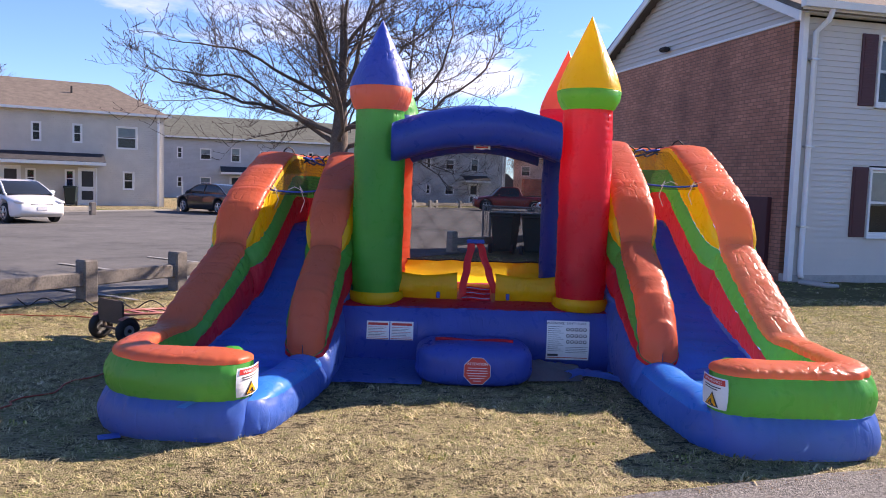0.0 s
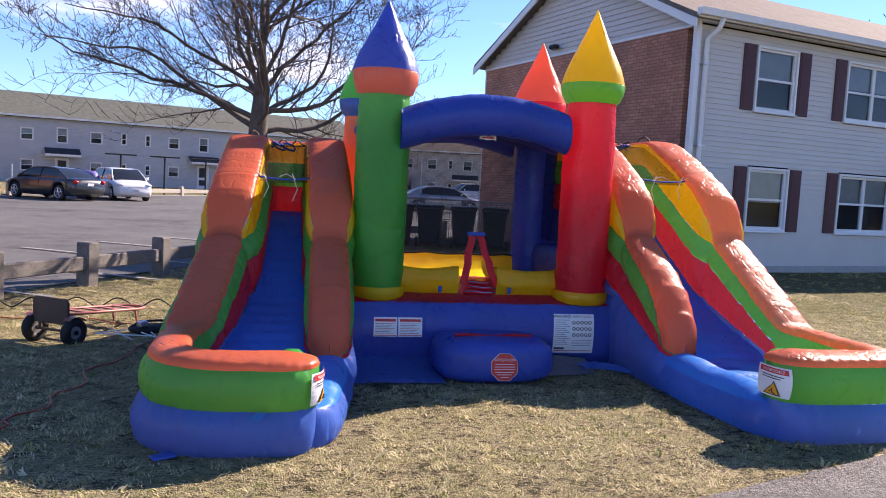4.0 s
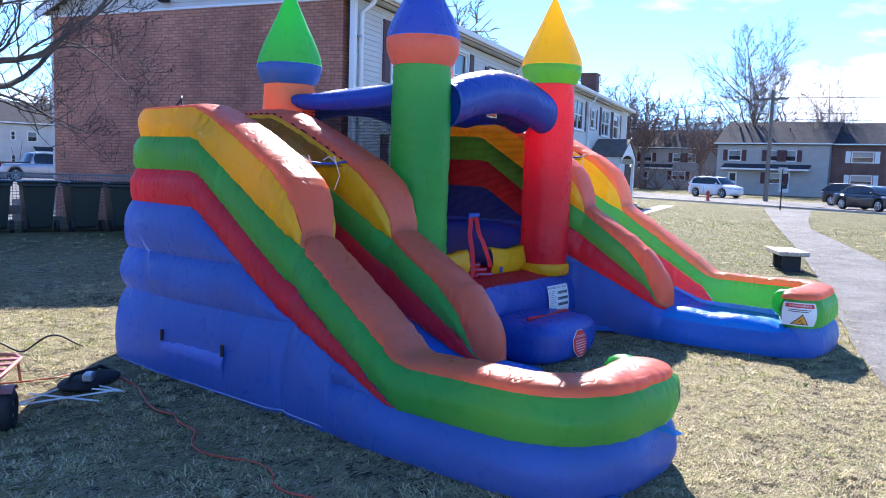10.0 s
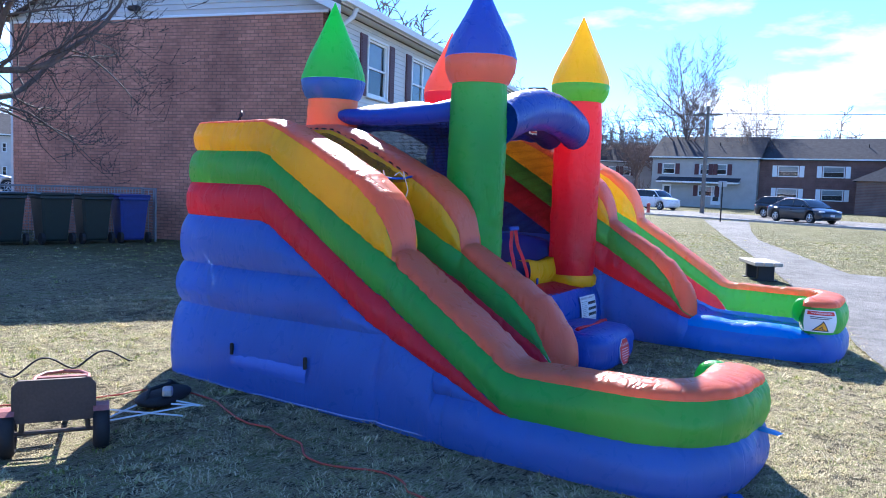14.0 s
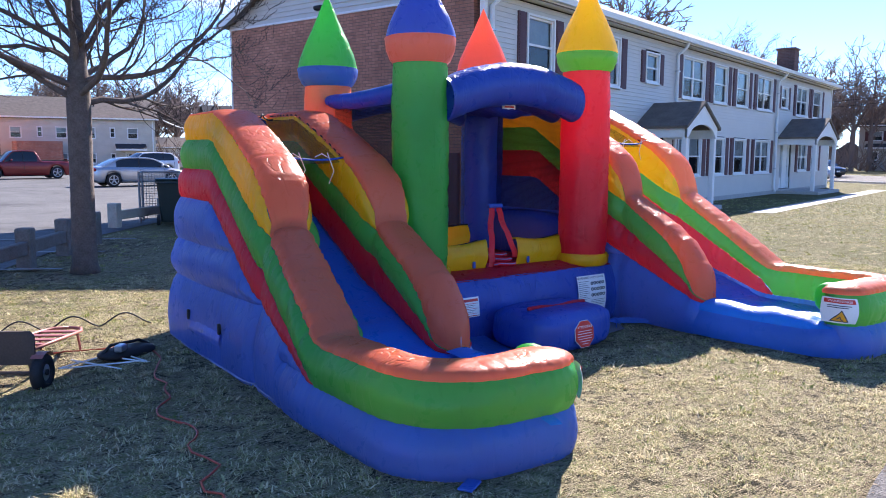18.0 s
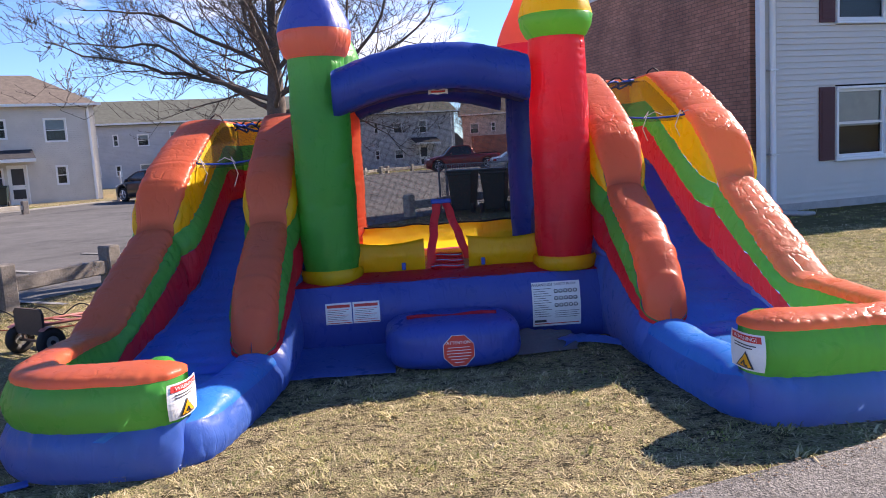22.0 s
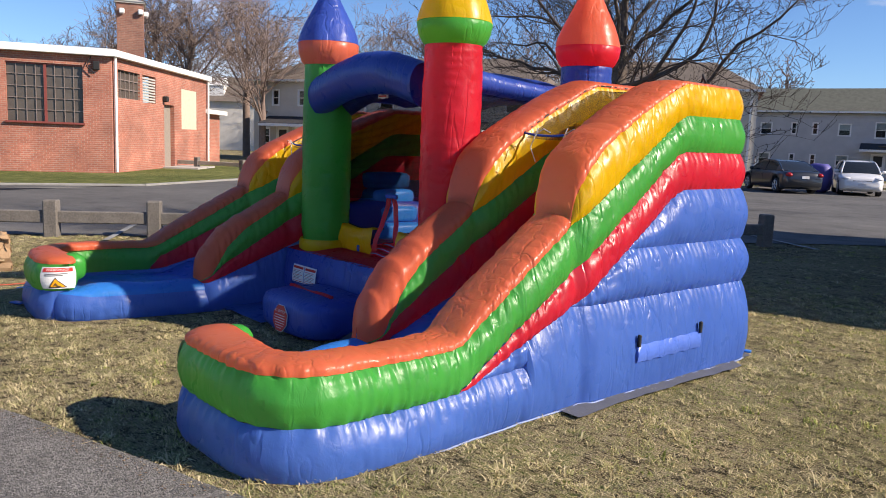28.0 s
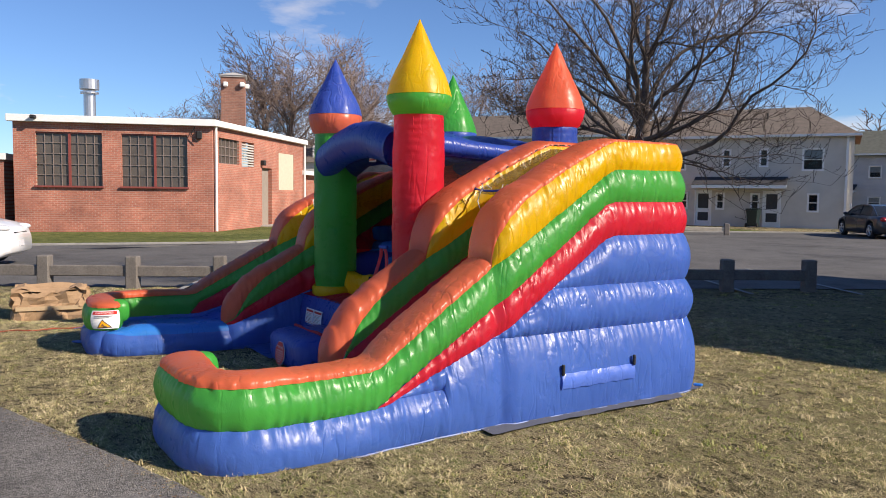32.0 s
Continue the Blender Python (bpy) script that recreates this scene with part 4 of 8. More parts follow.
    for o in (1.42, 1.87):
        part("net_hem", Geo().tube([(X(o), 6.74 + 1.2 * v / 10, (Z_YELLOW(6.74 + 1.2 * v / 10) + 0.012) * hs + zoff) for v in range(11)], 0.006, 6), BLACK, castle, "black net hem")
    zt = 1.985 * hs + zoff
    cord = [(X(1.28 + 0.86 * k / 30), 7.9 + 0.05 * math.sin(k * 1.1), zt - 0.06 + 0.05 * math.sin(k * 0.55) ** 2 + (0.07 * math.exp(-((k - 26) / 2.2) ** 2))) for k in range(31)]
    part("black_cord", Geo().tube(cord, 0.008, 5), BLACK, castle, "loose black lacing cord", smooth=True)
    loops = [(X(1.6 + 0.10 * math.cos(k * 0.7) + 0.012 * k), 7.82 + 0.05 * math.sin(k * 1.3), zt - 0.08 + 0.035 * math.sin(k * 0.9)) for k in range(24)]
    part("tangled_strap", Geo().tube(loops, 0.011, 5), BLUEROPE, castle, "tangled blue and black tie strap", smooth=True)
    # carrying handle flap on the outside
    xs = 2.392
    y0, y1 = (6.83, 7.52) if mirror else (6.80, 7.50)
    flap = Geo()
    flap.grid([[(X(xs + 0.012 - 0.0105 * k / 5 + 0.012 * math.sin(math.pi * k / 5) + 0.003 * math.sin(i * 2.3)), y0 + (y1 - y0) * i / 16, (0.20 + 0.105 * k / 5 + 0.003 * math.sin(i * 1.9)) * hs + zoff) for k in range(6)] for i in range(17)], flip=mirror)
    hflap = part("handle_sleeve", flap, SLEEVE, castle, "blue carrying sleeve with black tabs", smooth=True)
    for y in (y0 + 0.01, y1 - 0.01):
        part("black_tab", Geo().box((X(xs + 0.010), y, 0.335 * hs + zoff), (0.022, 0.022, 0.075), 0.005), BLACK, hflap)
    # warning label wrapped round the inner end of the pool wall
    lab = new("warning_label")
    lab.parent = castle
    lab["label"] = "white warning label with an orange triangle"

    def on_end(u, v, off):
        """A point of the rounded wall end: u across the label, v up it, off the surface."""
        phi = radians(71) + (u if mirror else -u) / 0.215
        z = 0.385 + v
        rise = (z - 0.27) / 0.23
        slim = 1 - INSET * math.exp(-((0.5 - z) / 0.075))
        wide = 0.2075 * slim
        sn, cs = math.sin(phi), math.cos(phi)
        r = (abs(sn / END) ** POW + abs(cs / wide) ** POW) ** (-1 / POW)
        out = r * cs + 0.032 * math.sin(math.pi * rise) ** 0.8 * min(1.0, cs * 4) + off * cs
        o = xe + END - (r + off + 0.004) * sn
        o += 0.10 * (0.9 - z) * max(0.0, min(1.0, (o - 1.3) / 0.5))
        return (X(o), fy - out, z * hs + zoff)

    def patch(u0, u1, v0, v1, off, n=8):
        return flipped(Geo().grid([[on_end(u0 + (u1 - u0) * i / n, v0 + (v1 - v0) * k / 6, off) for k in range(7)] for i in range(n + 1)], flip=True))

    part("label_sheet", patch(-0.10, 0.10, -0.095, 0.09, 0.012, 14), PAPER, lab)
    part("red_heading", patch(-0.086, 0.086, 0.05, 0.082, 0.015), REDINK, lab)
    wm = label_text(lab, "WARNING!", 0.030, Matrix.Identity(4), PAPER)
    for vert in wm.data.vertices:
        q = on_end(vert.co.x / K, 0.066 + vert.co.y / K, 0.018)
        vert.co = (q[0] * K, q[1] * K, q[2] * K)
    for k in range(2):
        part("text_bar", patch(-0.07, 0.06 - 0.02 * k, 0.030 - 0.014 * k, 0.036 - 0.014 * k, 0.015), INK, lab)
    for size, off, mat_ in ((1.0, 0.015, INK), (0.78, 0.018, AMBER)):
        g = Geo()
        rows_ = []
        for k in range(9):
            v = -0.085 + 0.088 * (k / 8 * size + (1 - size) * 0.38)
            w = 0.056 * size * (1 - k / 8) + 0.0006
            rows_.append([on_end(-w + 2 * w * i / 8, v, off) for i in range(9)])
        part("hazard_triangle", flipped(g.grid(rows_)), mat_, lab)
    part("pictogram", Geo().tube([on_end(u, v, 0.021) for u, v in ((-0.018, -0.066), (-0.002, -0.045), (0.004, -0.066), (0.022, -0.074))], 0.004, 5), INK, lab)
    # ground anchor tab
    part("end_panel", cushion(X(xe + 0.15), fy + 0.06, 0.440 * hs + zoff, 0.16, 0.22, 0.225, 2.6, 24, 12), GREEN, castle, smooth=True)
    if mirror:
        part("anchor_tab", Geo().box((X(2.14), 4.40, 0.0), (0.12, 0.07, 0.012), 0.004, 0.5), BLUE, castle, "blue anchor tab")


slide(False)
settle(castle, False)
slide(True)
settle(castle, True)


# ---- castle body between the slides ----
def front_y(z):
    v = max(0.0, min(1.0, z / 0.5))
    return 6.40 - 0.07 * math.sin(math.pi * v) ** 0.7


rows = []
for i in range(80):
    x = CX - 1.24 + 2.48 * i / 79
    rows.append([(x, front_y(0.5 * k / 12) + 0.012 * nz(x * 4, k * 0.4, 8) + 0.004 * math.sin(x * 60) * (abs(k / 6 - 1) ** 3), 0.5 * k / 12 + 0.01 * nz(x * 2, 0, 5)) for k in range(13)])
part("base_wall", Geo().grid(rows, flip=False), BASEBLUE, castle, "deep blue inflated base wall", smooth=True)
rows = []
for i in range(60):
    x = CX - 1.24 + 2.48 * i / 59
    rows.append([(x, 6.39 + 0.26 * k / 6, 0.495 + 0.045 * math.sin(math.pi * (k / 6) * 0.6) + 0.008 * nz(x * 5, k, 3)) for k in range(7)])
part("red_ledge", Geo().grid(rows, flip=False), RED, castle, smooth=True)
part("bounce_floor", Geo().box((CX, 7.3, 0.47), (2.4, 1.6, 0.1), 0.03), RED, castle)
part("base_back", Geo().box((CX, 8.0, 0.25), (2.4, 0.22, 0.5), 0.06), BLUE, castle)


step_block = part("entry_step", cushion(0.265, 6.02, 0.155, 0.90, 0.60, 0.33), BASEBLUE, castle, "puffed blue entry step with a red octagon sign", smooth=True)
part("red_welt", Geo().tube([(0.265 - 0.30 + 0.6 * k / 10, 5.93 - 0.015 * math.sin(math.pi * k / 10) + 0.05, 0.318 + 0.006 * math.sin(k)) for k in range(11)], 0.016, 6), RED, step_block, smooth=True)
octa = [(0.108 * math.cos(radians(22.5 + 45 * k)), 0.108 * math.sin(radians(22.5 + 45 * k))) for k in range(8)]
sign = new("octagon_sign")
sign.parent, sign.matrix_basis = step_block, pose(0.283 * K, 5.712 * K, 0.140 * K, 84, 0, 0)
sign["label"] = "red octagonal attention label"
part("sign_sheet", Geo().extrude(octa, 2, 0.0, 0.006), PAPER, sign)
part("sign_face", Geo().extrude([(x * 0.965, y * 0.965) for x, y in octa], 2, 0.004, 0.009), REDINK, sign)
label_text(sign, "ATTENTION", 0.031, pose(0, 0.052 * K, 0.0115), PAPER)
for k in range(6):
    part("text_bar", Geo().box((0, 0.022 - 0.019 * k, 0.0105), ((0.14, 0.15, 0.155, 0.14, 0.11, 0.06)[k], 0.0035, 0.003)), PAPER, sign)
# labels on the base wall
def wall_sheet(x0, x1, z0, z1, off):
    return Geo().grid([[(x0 + (x1 - x0) * i / 6, front_y(z0 + (z1 - z0) * k / 6) - off, z0 + (z1 - z0) * k / 6) for k in range(7)] for i in range(7)])


for x0, x1 in ((-0.605, -0.42), (-0.412, -0.222)):
    sheet = part("notice_label", wall_sheet(x0, x1, 0.235, 0.385, 0.016), PAPER, castle, "white printed notice with a red border")
    part("red_heading", wall_sheet(x0 + 0.012, x1 - 0.012, 0.352, 0.372, 0.018), REDINK, sheet)
    for k in range(7):
        z = 0.338 - 0.0125 * k
        part("text_bar", wall_sheet(x0 + 0.014, x1 - 0.02 - 0.02 * ((k * 7) % 3), z - 0.003, z, 0.018), INK if k % 3 else REDINK, sheet)
    part("red_border", wall_sheet(x0 + 0.006, x1 - 0.006, 0.242, 0.247, 0.018), REDINK, sheet)
rules = part("rules_label", wall_sheet(0.872, 1.222, 0.112, 0.432, 0.018), PAPER, castle, "white safety rules label with pictograms")
label_text(rules, "WARNING!", 0.034, pose(0.945 * K, (front_y(0.41) - 0.021) * K, 0.412 * K, 90, 0, 0), INK)
label_text(rules, "SAFETY RULES", 0.028, pose(1.115 * K, (front_y(0.41) - 0.021) * K, 0.412 * K, 90, 0, 0), INK)
for k in range(13):
    z = 0.386 - 0.0165 * k
    part("text_bar", wall_sheet(0.884, 1.01 - 0.02 * ((k * 5) % 3), z - 0.0035, z, 0.020), INK, rules)
for r in range(3):
    for c in range(5):
        x, z = 1.045 + 0.035 * c, 0.365 - 0.05 * r
        ring = [(x + 0.012 * math.cos(a * 0.5236), front_y(z) - 0.021, z + 0.012 * math.sin(a * 0.5236)) for a in range(13)]
        part("pictogram", Geo().tube(ring, 0.0035, 4), INK, rules)
for k in range(4):
    z = 0.222 - 0.015 * k
    part("text_bar", wall_sheet(1.03, 1.21 - 0.015 * (k % 2), z - 0.003, z, 0.020), INK, rules)
part("red_heading", wall_sheet(0.884, 1.21, 0.127, 0.133, 0.020), REDINK, rules)
part("maker_mark", wall_sheet(0.884, 0.97, 0.142, 0.160, 0.020), INK, rules, "plain dark maker's mark")

# yellow front wall with the entry gap, low steps and the red A-shaped opening straps
for x0, x1 in ((-0.42, 0.13), (0.46, 1.06)):
    rows = []
    for i in range(24):
        x = x0 + (x1 - x0) * i / 23
        sag = 0.03 * math.sin(math.pi * i / 23)
        rows.append([(x, 6.66 - 0.03 * math.sin(math.pi * k / 8) + 0.01 * nz(x * 6, k * 0.5, 2), 0.535 + (0.235 - sag) * k / 8) for k in range(9)] + [(x, 6.66 + 0.05 * k, 0.77 - sag - 0.01 * k) for k in (1, 2)])
    part("yellow_front_wall", Geo().grid(rows, flip=False), YELLOW, castle, smooth=True)
    part("wall_hem", Geo().tube([tuple(Vector(r[-1]) + Vector((0, 0, 0.003))) for r in rows], 0.006, 6), BLACK, castle, "dark hem of the front wall", smooth=True)
for k in range(3):
    part("entry_tread", Geo().tube([(0.17 + 0.25 * i / 6, 6.62 + 0.06 * k, 0.555 + 0.033 * k + 0.006 * math.sin(i)) for i in range(7)], 0.02, 7), RED, castle, smooth=True)
    part("tread_welt", Geo().tube([(0.175 + 0.24 * i / 6, 6.600 + 0.06 * k, 0.562 + 0.033 * k + 0.006 * math.sin(i)) for i in range(7)], 0.004, 5), HEM, castle, "pale welt of a tread", smooth=True)
for a, b in (((0.165, 6.63, 0.545), (0.245, 6.72, 1.02)), ((0.46, 6.66, 0.60), (0.315, 6.72, 1.02))):
    p, q = Vector(a), Vector(b)
    strap = [tuple(p.lerp(q, k / 8) + Vector((0.006 * math.sin(k * 2), -0.012 * math.sin(k * 0.8), 0))) for k in range(9)]
    g = Geo()
    g.grid([[(x - 0.032, y, z), (x, y - 0.016, z), (x + 0.032, y, z)] for x, y, z in strap])
    g.grid([[(x + 0.032, y, z), (x, y + 0.014, z), (x - 0.032, y, z)] for x, y, z in strap])
    part("entry_strap", g, RED, castle, "red zip strap of the entrance", smooth=True)
part("strap_top", Geo().box((0.28, 6.72, 1.035), (0.155, 0.03, 0.035), 0.008), BLUEROPE, castle)
for x in (-0.03, 0.565):
    part("blue_tab", Geo().box((x, 6.615, 0.575), (0.03, 0.012, 0.055), 0.004), BLUEROPE, castle)
rows = []
for i in range(30):
    x = -0.38 + 1.36 * i / 29
    rows.append([(x, 7.93 - 0.04 * math.sin(math.pi * k / 8) + 0.02 * nz(x * 7, k * 0.6, 4), 0.53 + 0.22 * k / 8 + 0.012 * nz(x * 5, 1, 4)) for k in range(9)])
part("yellow_back_wall", Geo().grid(rows, flip=False), YELLOW, castle, "creased yellow low back wall", smooth=True)
part("net_hem", Geo().tube([tuple(Vector(r[-1]) + Vector((0, -0.006, 0.004))) for r in rows], 0.008, 6), BLACK, castle, "black hem along the back wall", smooth=True)


def tower(x, y, z0, z1, zb, zt, body, collar, cone, r=0.212, ring=None, label=""):
    """A round corner tower: body, flared collar and a pointed cone."""
    def wob(a, z):
        return 0.006 * nz(math.cos(a) * 2.5, math.sin(a) * 2.5, z * 9 + x * 7) + 0.004 * nz(math.cos(a) * 6, math.sin(a) * 6, z * 22 + x) - 0.011 * math.exp(-abs(math.remainder(a + 0.70, 6.28318)) / 0.30) * (1 - abs(math.sin(z * 34 + 5 * nz(z * 3, x, 2)))) ** 2.0 * (0.4 + 1.3 * abs(nz(z * 2.5, x, 5)))
    n = 56
    prof = [(r * min(1.0, 0.90 + 0.10 * k / 12) * (1 - 0.05 * max(0, (k - 96) / 24)), z0 + (z1 - z0) * k / 120) for k in range(121)]
    t = part("tower", Geo().lathe(prof, n, (x, y, 0), wob), body, castle, label, smooth=True)
    seam = [(x - 0.015 + 0.0 * k, y - r - 0.001, z0 + 0.02 + (z1 - z0 - 0.04) * k / 6) for k in range(7)]
    part("seam", Geo().tube([(px + r * 0.75, py + r * 0.36, pz) for px, py, pz in seam], 0.004, 4), body, t)
    prof = [(r * 0.93, z1 - 0.004), (r * 1.06, z1 + 0.02), (r * 1.20, z1 + (zb - z1) * 0.5), (r * 1.25, zb - 0.01), (r * 1.20, zb)]
    part("collar", Geo().lathe(prof, n, (x, y, 0), wob), collar, t, smooth=True)
    hc = zt - zb
    prof = []
    for k in range(22):
        u = k / 21
        rr = r * 1.23 * ((1 - u) ** 0.93) * (1 + 0.10 * math.sin(math.pi * min(1, u * 1.6)) * (1 - u))
        prof.append((max(0.004, rr), zb + hc * u))
    part("cone", Geo().lathe(prof, n, (x, y, 0), lambda a, z: wob(a, z) * max(0.1, 1 - (z - zb) / hc) + 0.004 * math.cos(a * 6) * max(0.05, 1 - (z - zb) / hc)), cone, t, smooth=True)
    if ring:
        prof = [(r * 0.98, z0 - 0.05), (r * 1.08, z0 - 0.03), (r * 1.10, z0 + 0.03), (r * 1.03, z0 + 0.055)]
        part("base_ring", Geo().lathe(prof, n, (x, y, 0), wob), ring, t, smooth=True)


# Its cone's blue is darkened halfway towards its shaded look.
tower(-0.56, 6.62, 0.55, 2.115, 2.305, 2.86, GREEN, ORANGE, BASEBLUE, ring=YELLOW, label="green corner tower with a blue cone")
tower(1.17, 6.56, 0.55, 2.165, 2.325, 2.935, RED, GREEN, YELLOW, ring=YELLOW, label="red corner tower with a yellow cone")
tower(-0.55, 8.02, 0.5, 2.04, 2.20, 2.83, ORANGE, BASEBLUE, GREEN, label="orange corner tower with a green cone")
# Body in the darker blue, so its shade behind the net is painted in.
tower(1.20, 7.98, 0.5, 2.14, 2.30, 2.90, ARCHBLUE, RED, ORANGE, label="blue corner tower with an orange cone")


# front arch, roof and the beams along the sides
def arch_z(x):
    return 1.845 + 0.165 * (1 - ((x - 0.305) / 0.76) ** 2)


def oval_tube(pts, ry_, rz_, n=20, seed=0.0):
    g = Geo()
    rows = []
    for i, (x, y, z) in enumerate(pts):
        row = []
        for k in range(n):
            a = 2 * math.pi * k / n
            w = 1 + 0.05 * nz(x * 4 + seed, k * 0.35, y * 3) + 0.012 * math.sin(i * 1.7) * abs(math.sin(a)) ** 2
            row.append((x, y + ry_ * math.cos(a) * w, z + rz_ * math.sin(a) * w))
        rows.append(row)
    g.grid(rows, loop=True)
    for i, sgn in ((0, 1), (len(rows) - 1, -1)):
        f = tuple(i * n + k for k in range(n))
        g.f.append(f if sgn > 0 else f[::-1])
    return g


xs = [-0.45 + 1.39 * i / 40 for i in range(41)]
part("front_arch", oval_tube([(x, 6.50, arch_z(x)) for x in xs], 0.145, 0.165), ARCHBLUE, castle, "blue inflated front arch", smooth=True)
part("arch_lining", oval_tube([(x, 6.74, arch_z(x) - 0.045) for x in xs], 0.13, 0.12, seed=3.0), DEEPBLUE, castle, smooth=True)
part("arch_label", Geo().grid([[(0.23 + 0.14 * i / 6, 6.595 + 0.006 * math.sin(i * 2.0), 1.820 + 0.034 * k + 0.004 * math.sin(i * 1.7)) for k in (0, 1)] for i in range(7)]), PAPER, castle, "small white printed label inside the arch")
part("arch_label_bar", Geo().box((0.30, 6.586, 1.837), (0.10, 0.003, 0.012)), REDINK, castle)
rows = []
for i in range(31):
    x = -0.50 + 1.62 * i / 30
    rows.append([(x, 6.6 + 1.45 * k / 14, arch_z(x) + 0.10 + 0.02 * math.sin(k * 1.35) - 0.03 * k / 14) for k in range(15)])
part("roof_skin", Geo().grid(rows, flip=True), ARCHBLUE, castle, "blue arched roof", smooth=True)
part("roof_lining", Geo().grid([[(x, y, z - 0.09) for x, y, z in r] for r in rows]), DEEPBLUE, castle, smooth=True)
for x in (-0.56, 1.18):
    # a slack inflated sheet, fuller towards the front tower
    rows = []
    for i in range(25):
        u = i / 24
        zc = 1.945 - 0.035 * u - 0.03 * math.sin(math.pi * u)
        tall = 0.085 - 0.025 * u
        rows.append([(x + 0.115 * math.cos(math.tau * k / 20), 6.68 + 1.30 * u, zc + tall * math.copysign(abs(math.sin(math.tau * k / 20)) ** 0.85, math.sin(math.tau * k / 20)) + 0.006 * nz(u * 9, k * 0.5, x)) for k in range(20)])
    part("roof_beam", Geo().grid(rows, loop=True, flip=True), ARCHBLUE, castle, "slack blue roof edge", smooth=True)
part("back_beam", oval_tube([(x, 8.02, arch_z(x) - 0.04) for x in xs], 0.11, 0.12, seed=8.0), ARCHBLUE, castle, smooth=True)

# nets of the jumping area
def net_sheet(a, b, z0, z1, n=18):
    g = []
    for i in range(n + 1):
        u = i / n
        x, y = a[0] + (b[0] - a[0]) * u, a[1] + (b[1] - a[1]) * u
        g.append([(x + 0.01 * nz(u * 6, k, 1), y + 0.012 * nz(u * 5, k * 0.7, 2), z0 + (z1 - z0) * k / 8) for k in range(9)])
    return Geo().grid(g)


part("back_net", net_sheet((-0.38, 8.0), (1.02, 8.0), 0.73, 1.9), NETBACK, castle, "black netting of the back wall")
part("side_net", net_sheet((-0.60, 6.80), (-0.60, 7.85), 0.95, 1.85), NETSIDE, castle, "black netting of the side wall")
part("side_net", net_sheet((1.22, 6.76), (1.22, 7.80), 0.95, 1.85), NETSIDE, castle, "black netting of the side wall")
for x in (-0.62, 1.24):
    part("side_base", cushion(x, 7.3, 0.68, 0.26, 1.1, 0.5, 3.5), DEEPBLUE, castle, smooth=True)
for k in range(4):
    part("climbing_step", cushion(-0.57 - 0.07 * k, 7.40, 0.64 + 0.155 * k, 0.34, 0.50, 0.165, 5.0, 28, 14, 2.0 * k), SKYBLUE, castle, "light blue inflated climbing step", smooth=True)
# flaps that lie on the grass in front
rows = []
for i in range(30):
    x = -0.93 + 0.80 * i / 29
    rows.append([(x, 5.76 + 0.6 * k / 10 + 0.02 * nz(x * 3, 0, 1), 0.012 + 0.02 * abs(nz(x * 4, k * 0.5, 3)) + 0.05 * (k / 10) ** 3) for k in range(11)])
part("ground_flap", Geo().grid(rows, flip=False), BLUE, castle, "blue vinyl flap lying on the grass", smooth=True)
rows = []
for i in range(40):
    u = i / 39
    x = 0.69 + 0.44 * u
    rows.append([(x + 0.02 * nz(k * 0.4, u * 4, 1), 5.95 + 0.30 * k / 16 + 0.06 * u, 0.015 + 0.13 * math.sin(math.pi * min(1, 0.15 + 0.55 * k / 16)) * (k / 16) ** 0.7 * (1 - 0.45 * u) + 0.035 * abs(nz(x * 8, k * 0.35, 6)) * (k / 16)) for k in range(17)])
part("grey_flap", Geo().grid(rows, flip=False), GREYVINYL, castle, "crumpled grey underside of a flap", smooth=True)
rows = []
for i in range(26):
    u = i / 25
    x, y = 1.02 + 0.52 * u, 6.02 + 0.10 * math.sin(u * 5)
    rows.append([(x + 0.03 * math.sin(k), y + 0.11 * k / 8, 0.03 + 0.09 * math.sin(math.pi * k / 8) * (0.5 + 0.5 * abs(nz(u * 7, k, 2))) * (1 - 0.4 * u)) for k in range(9)])
part("loose_flap", Geo().grid(rows, flip=False), BLUE, castle, "loose crumpled blue flap", smooth=True)
# grey ground sheet showing along one side
rows = []
for i in range(40):
    y = 6.15 + 2.12 * i / 39
    w = 0.20 + 0.06 * nz(y * 2, 1, 1) - (0.10 if i > 33 else 0)
    rows.append([(2.46 + (0.12 + w) * k / 6, y, 0.032 + 0.008 * nz(y * 8, k, 2)) for k in range(7)])
part("ground_sheet", Geo().grid(rows, flip=True), GREYVINYL, castle, "grey tarpaulin under the slide", smooth=True)
part("anchor_tab", Geo().box((2.60, 8.33, 0.035), (0.07, 0.05, 0.015), 0.004, 0.4), SKYBLUE, castle, "blue anchor tab with a peg")

# ---- ground, asphalt and paths ----
def spread(lo, hi, a, b, step, grow=1.5):
    v = list(np.arange(a, b + 1e-6, step))
    s = step
    while v[-1] < hi:
        s *= grow
        v.append(v[-1] + s)
    s = step
    while v[0] > lo:
        s *= grow
        v.insert(0, v[0] - s)
    return v


def fine_z(x, y):
    return ground_z(x, y) + (0.010 * nz(x, y, 0, 0.9) + 0.006 * nz(x, y, 2, 3.1) if abs(x) < 12 and -4 < y < 16 else 0)


gx, gy = spread(-900, 900, -12, 12, 0.3), spread(-900, 900, -4, 18, 0.3)
ground = part("ground", Geo().grid([[(x, y, fine_z(x, y)) for y in gy] for x in gx], flip=True), LAWN, None, "", smooth=True)
tagged(ground, "dormant straw-coloured lawn with green patches", "lawn", kind="structure")


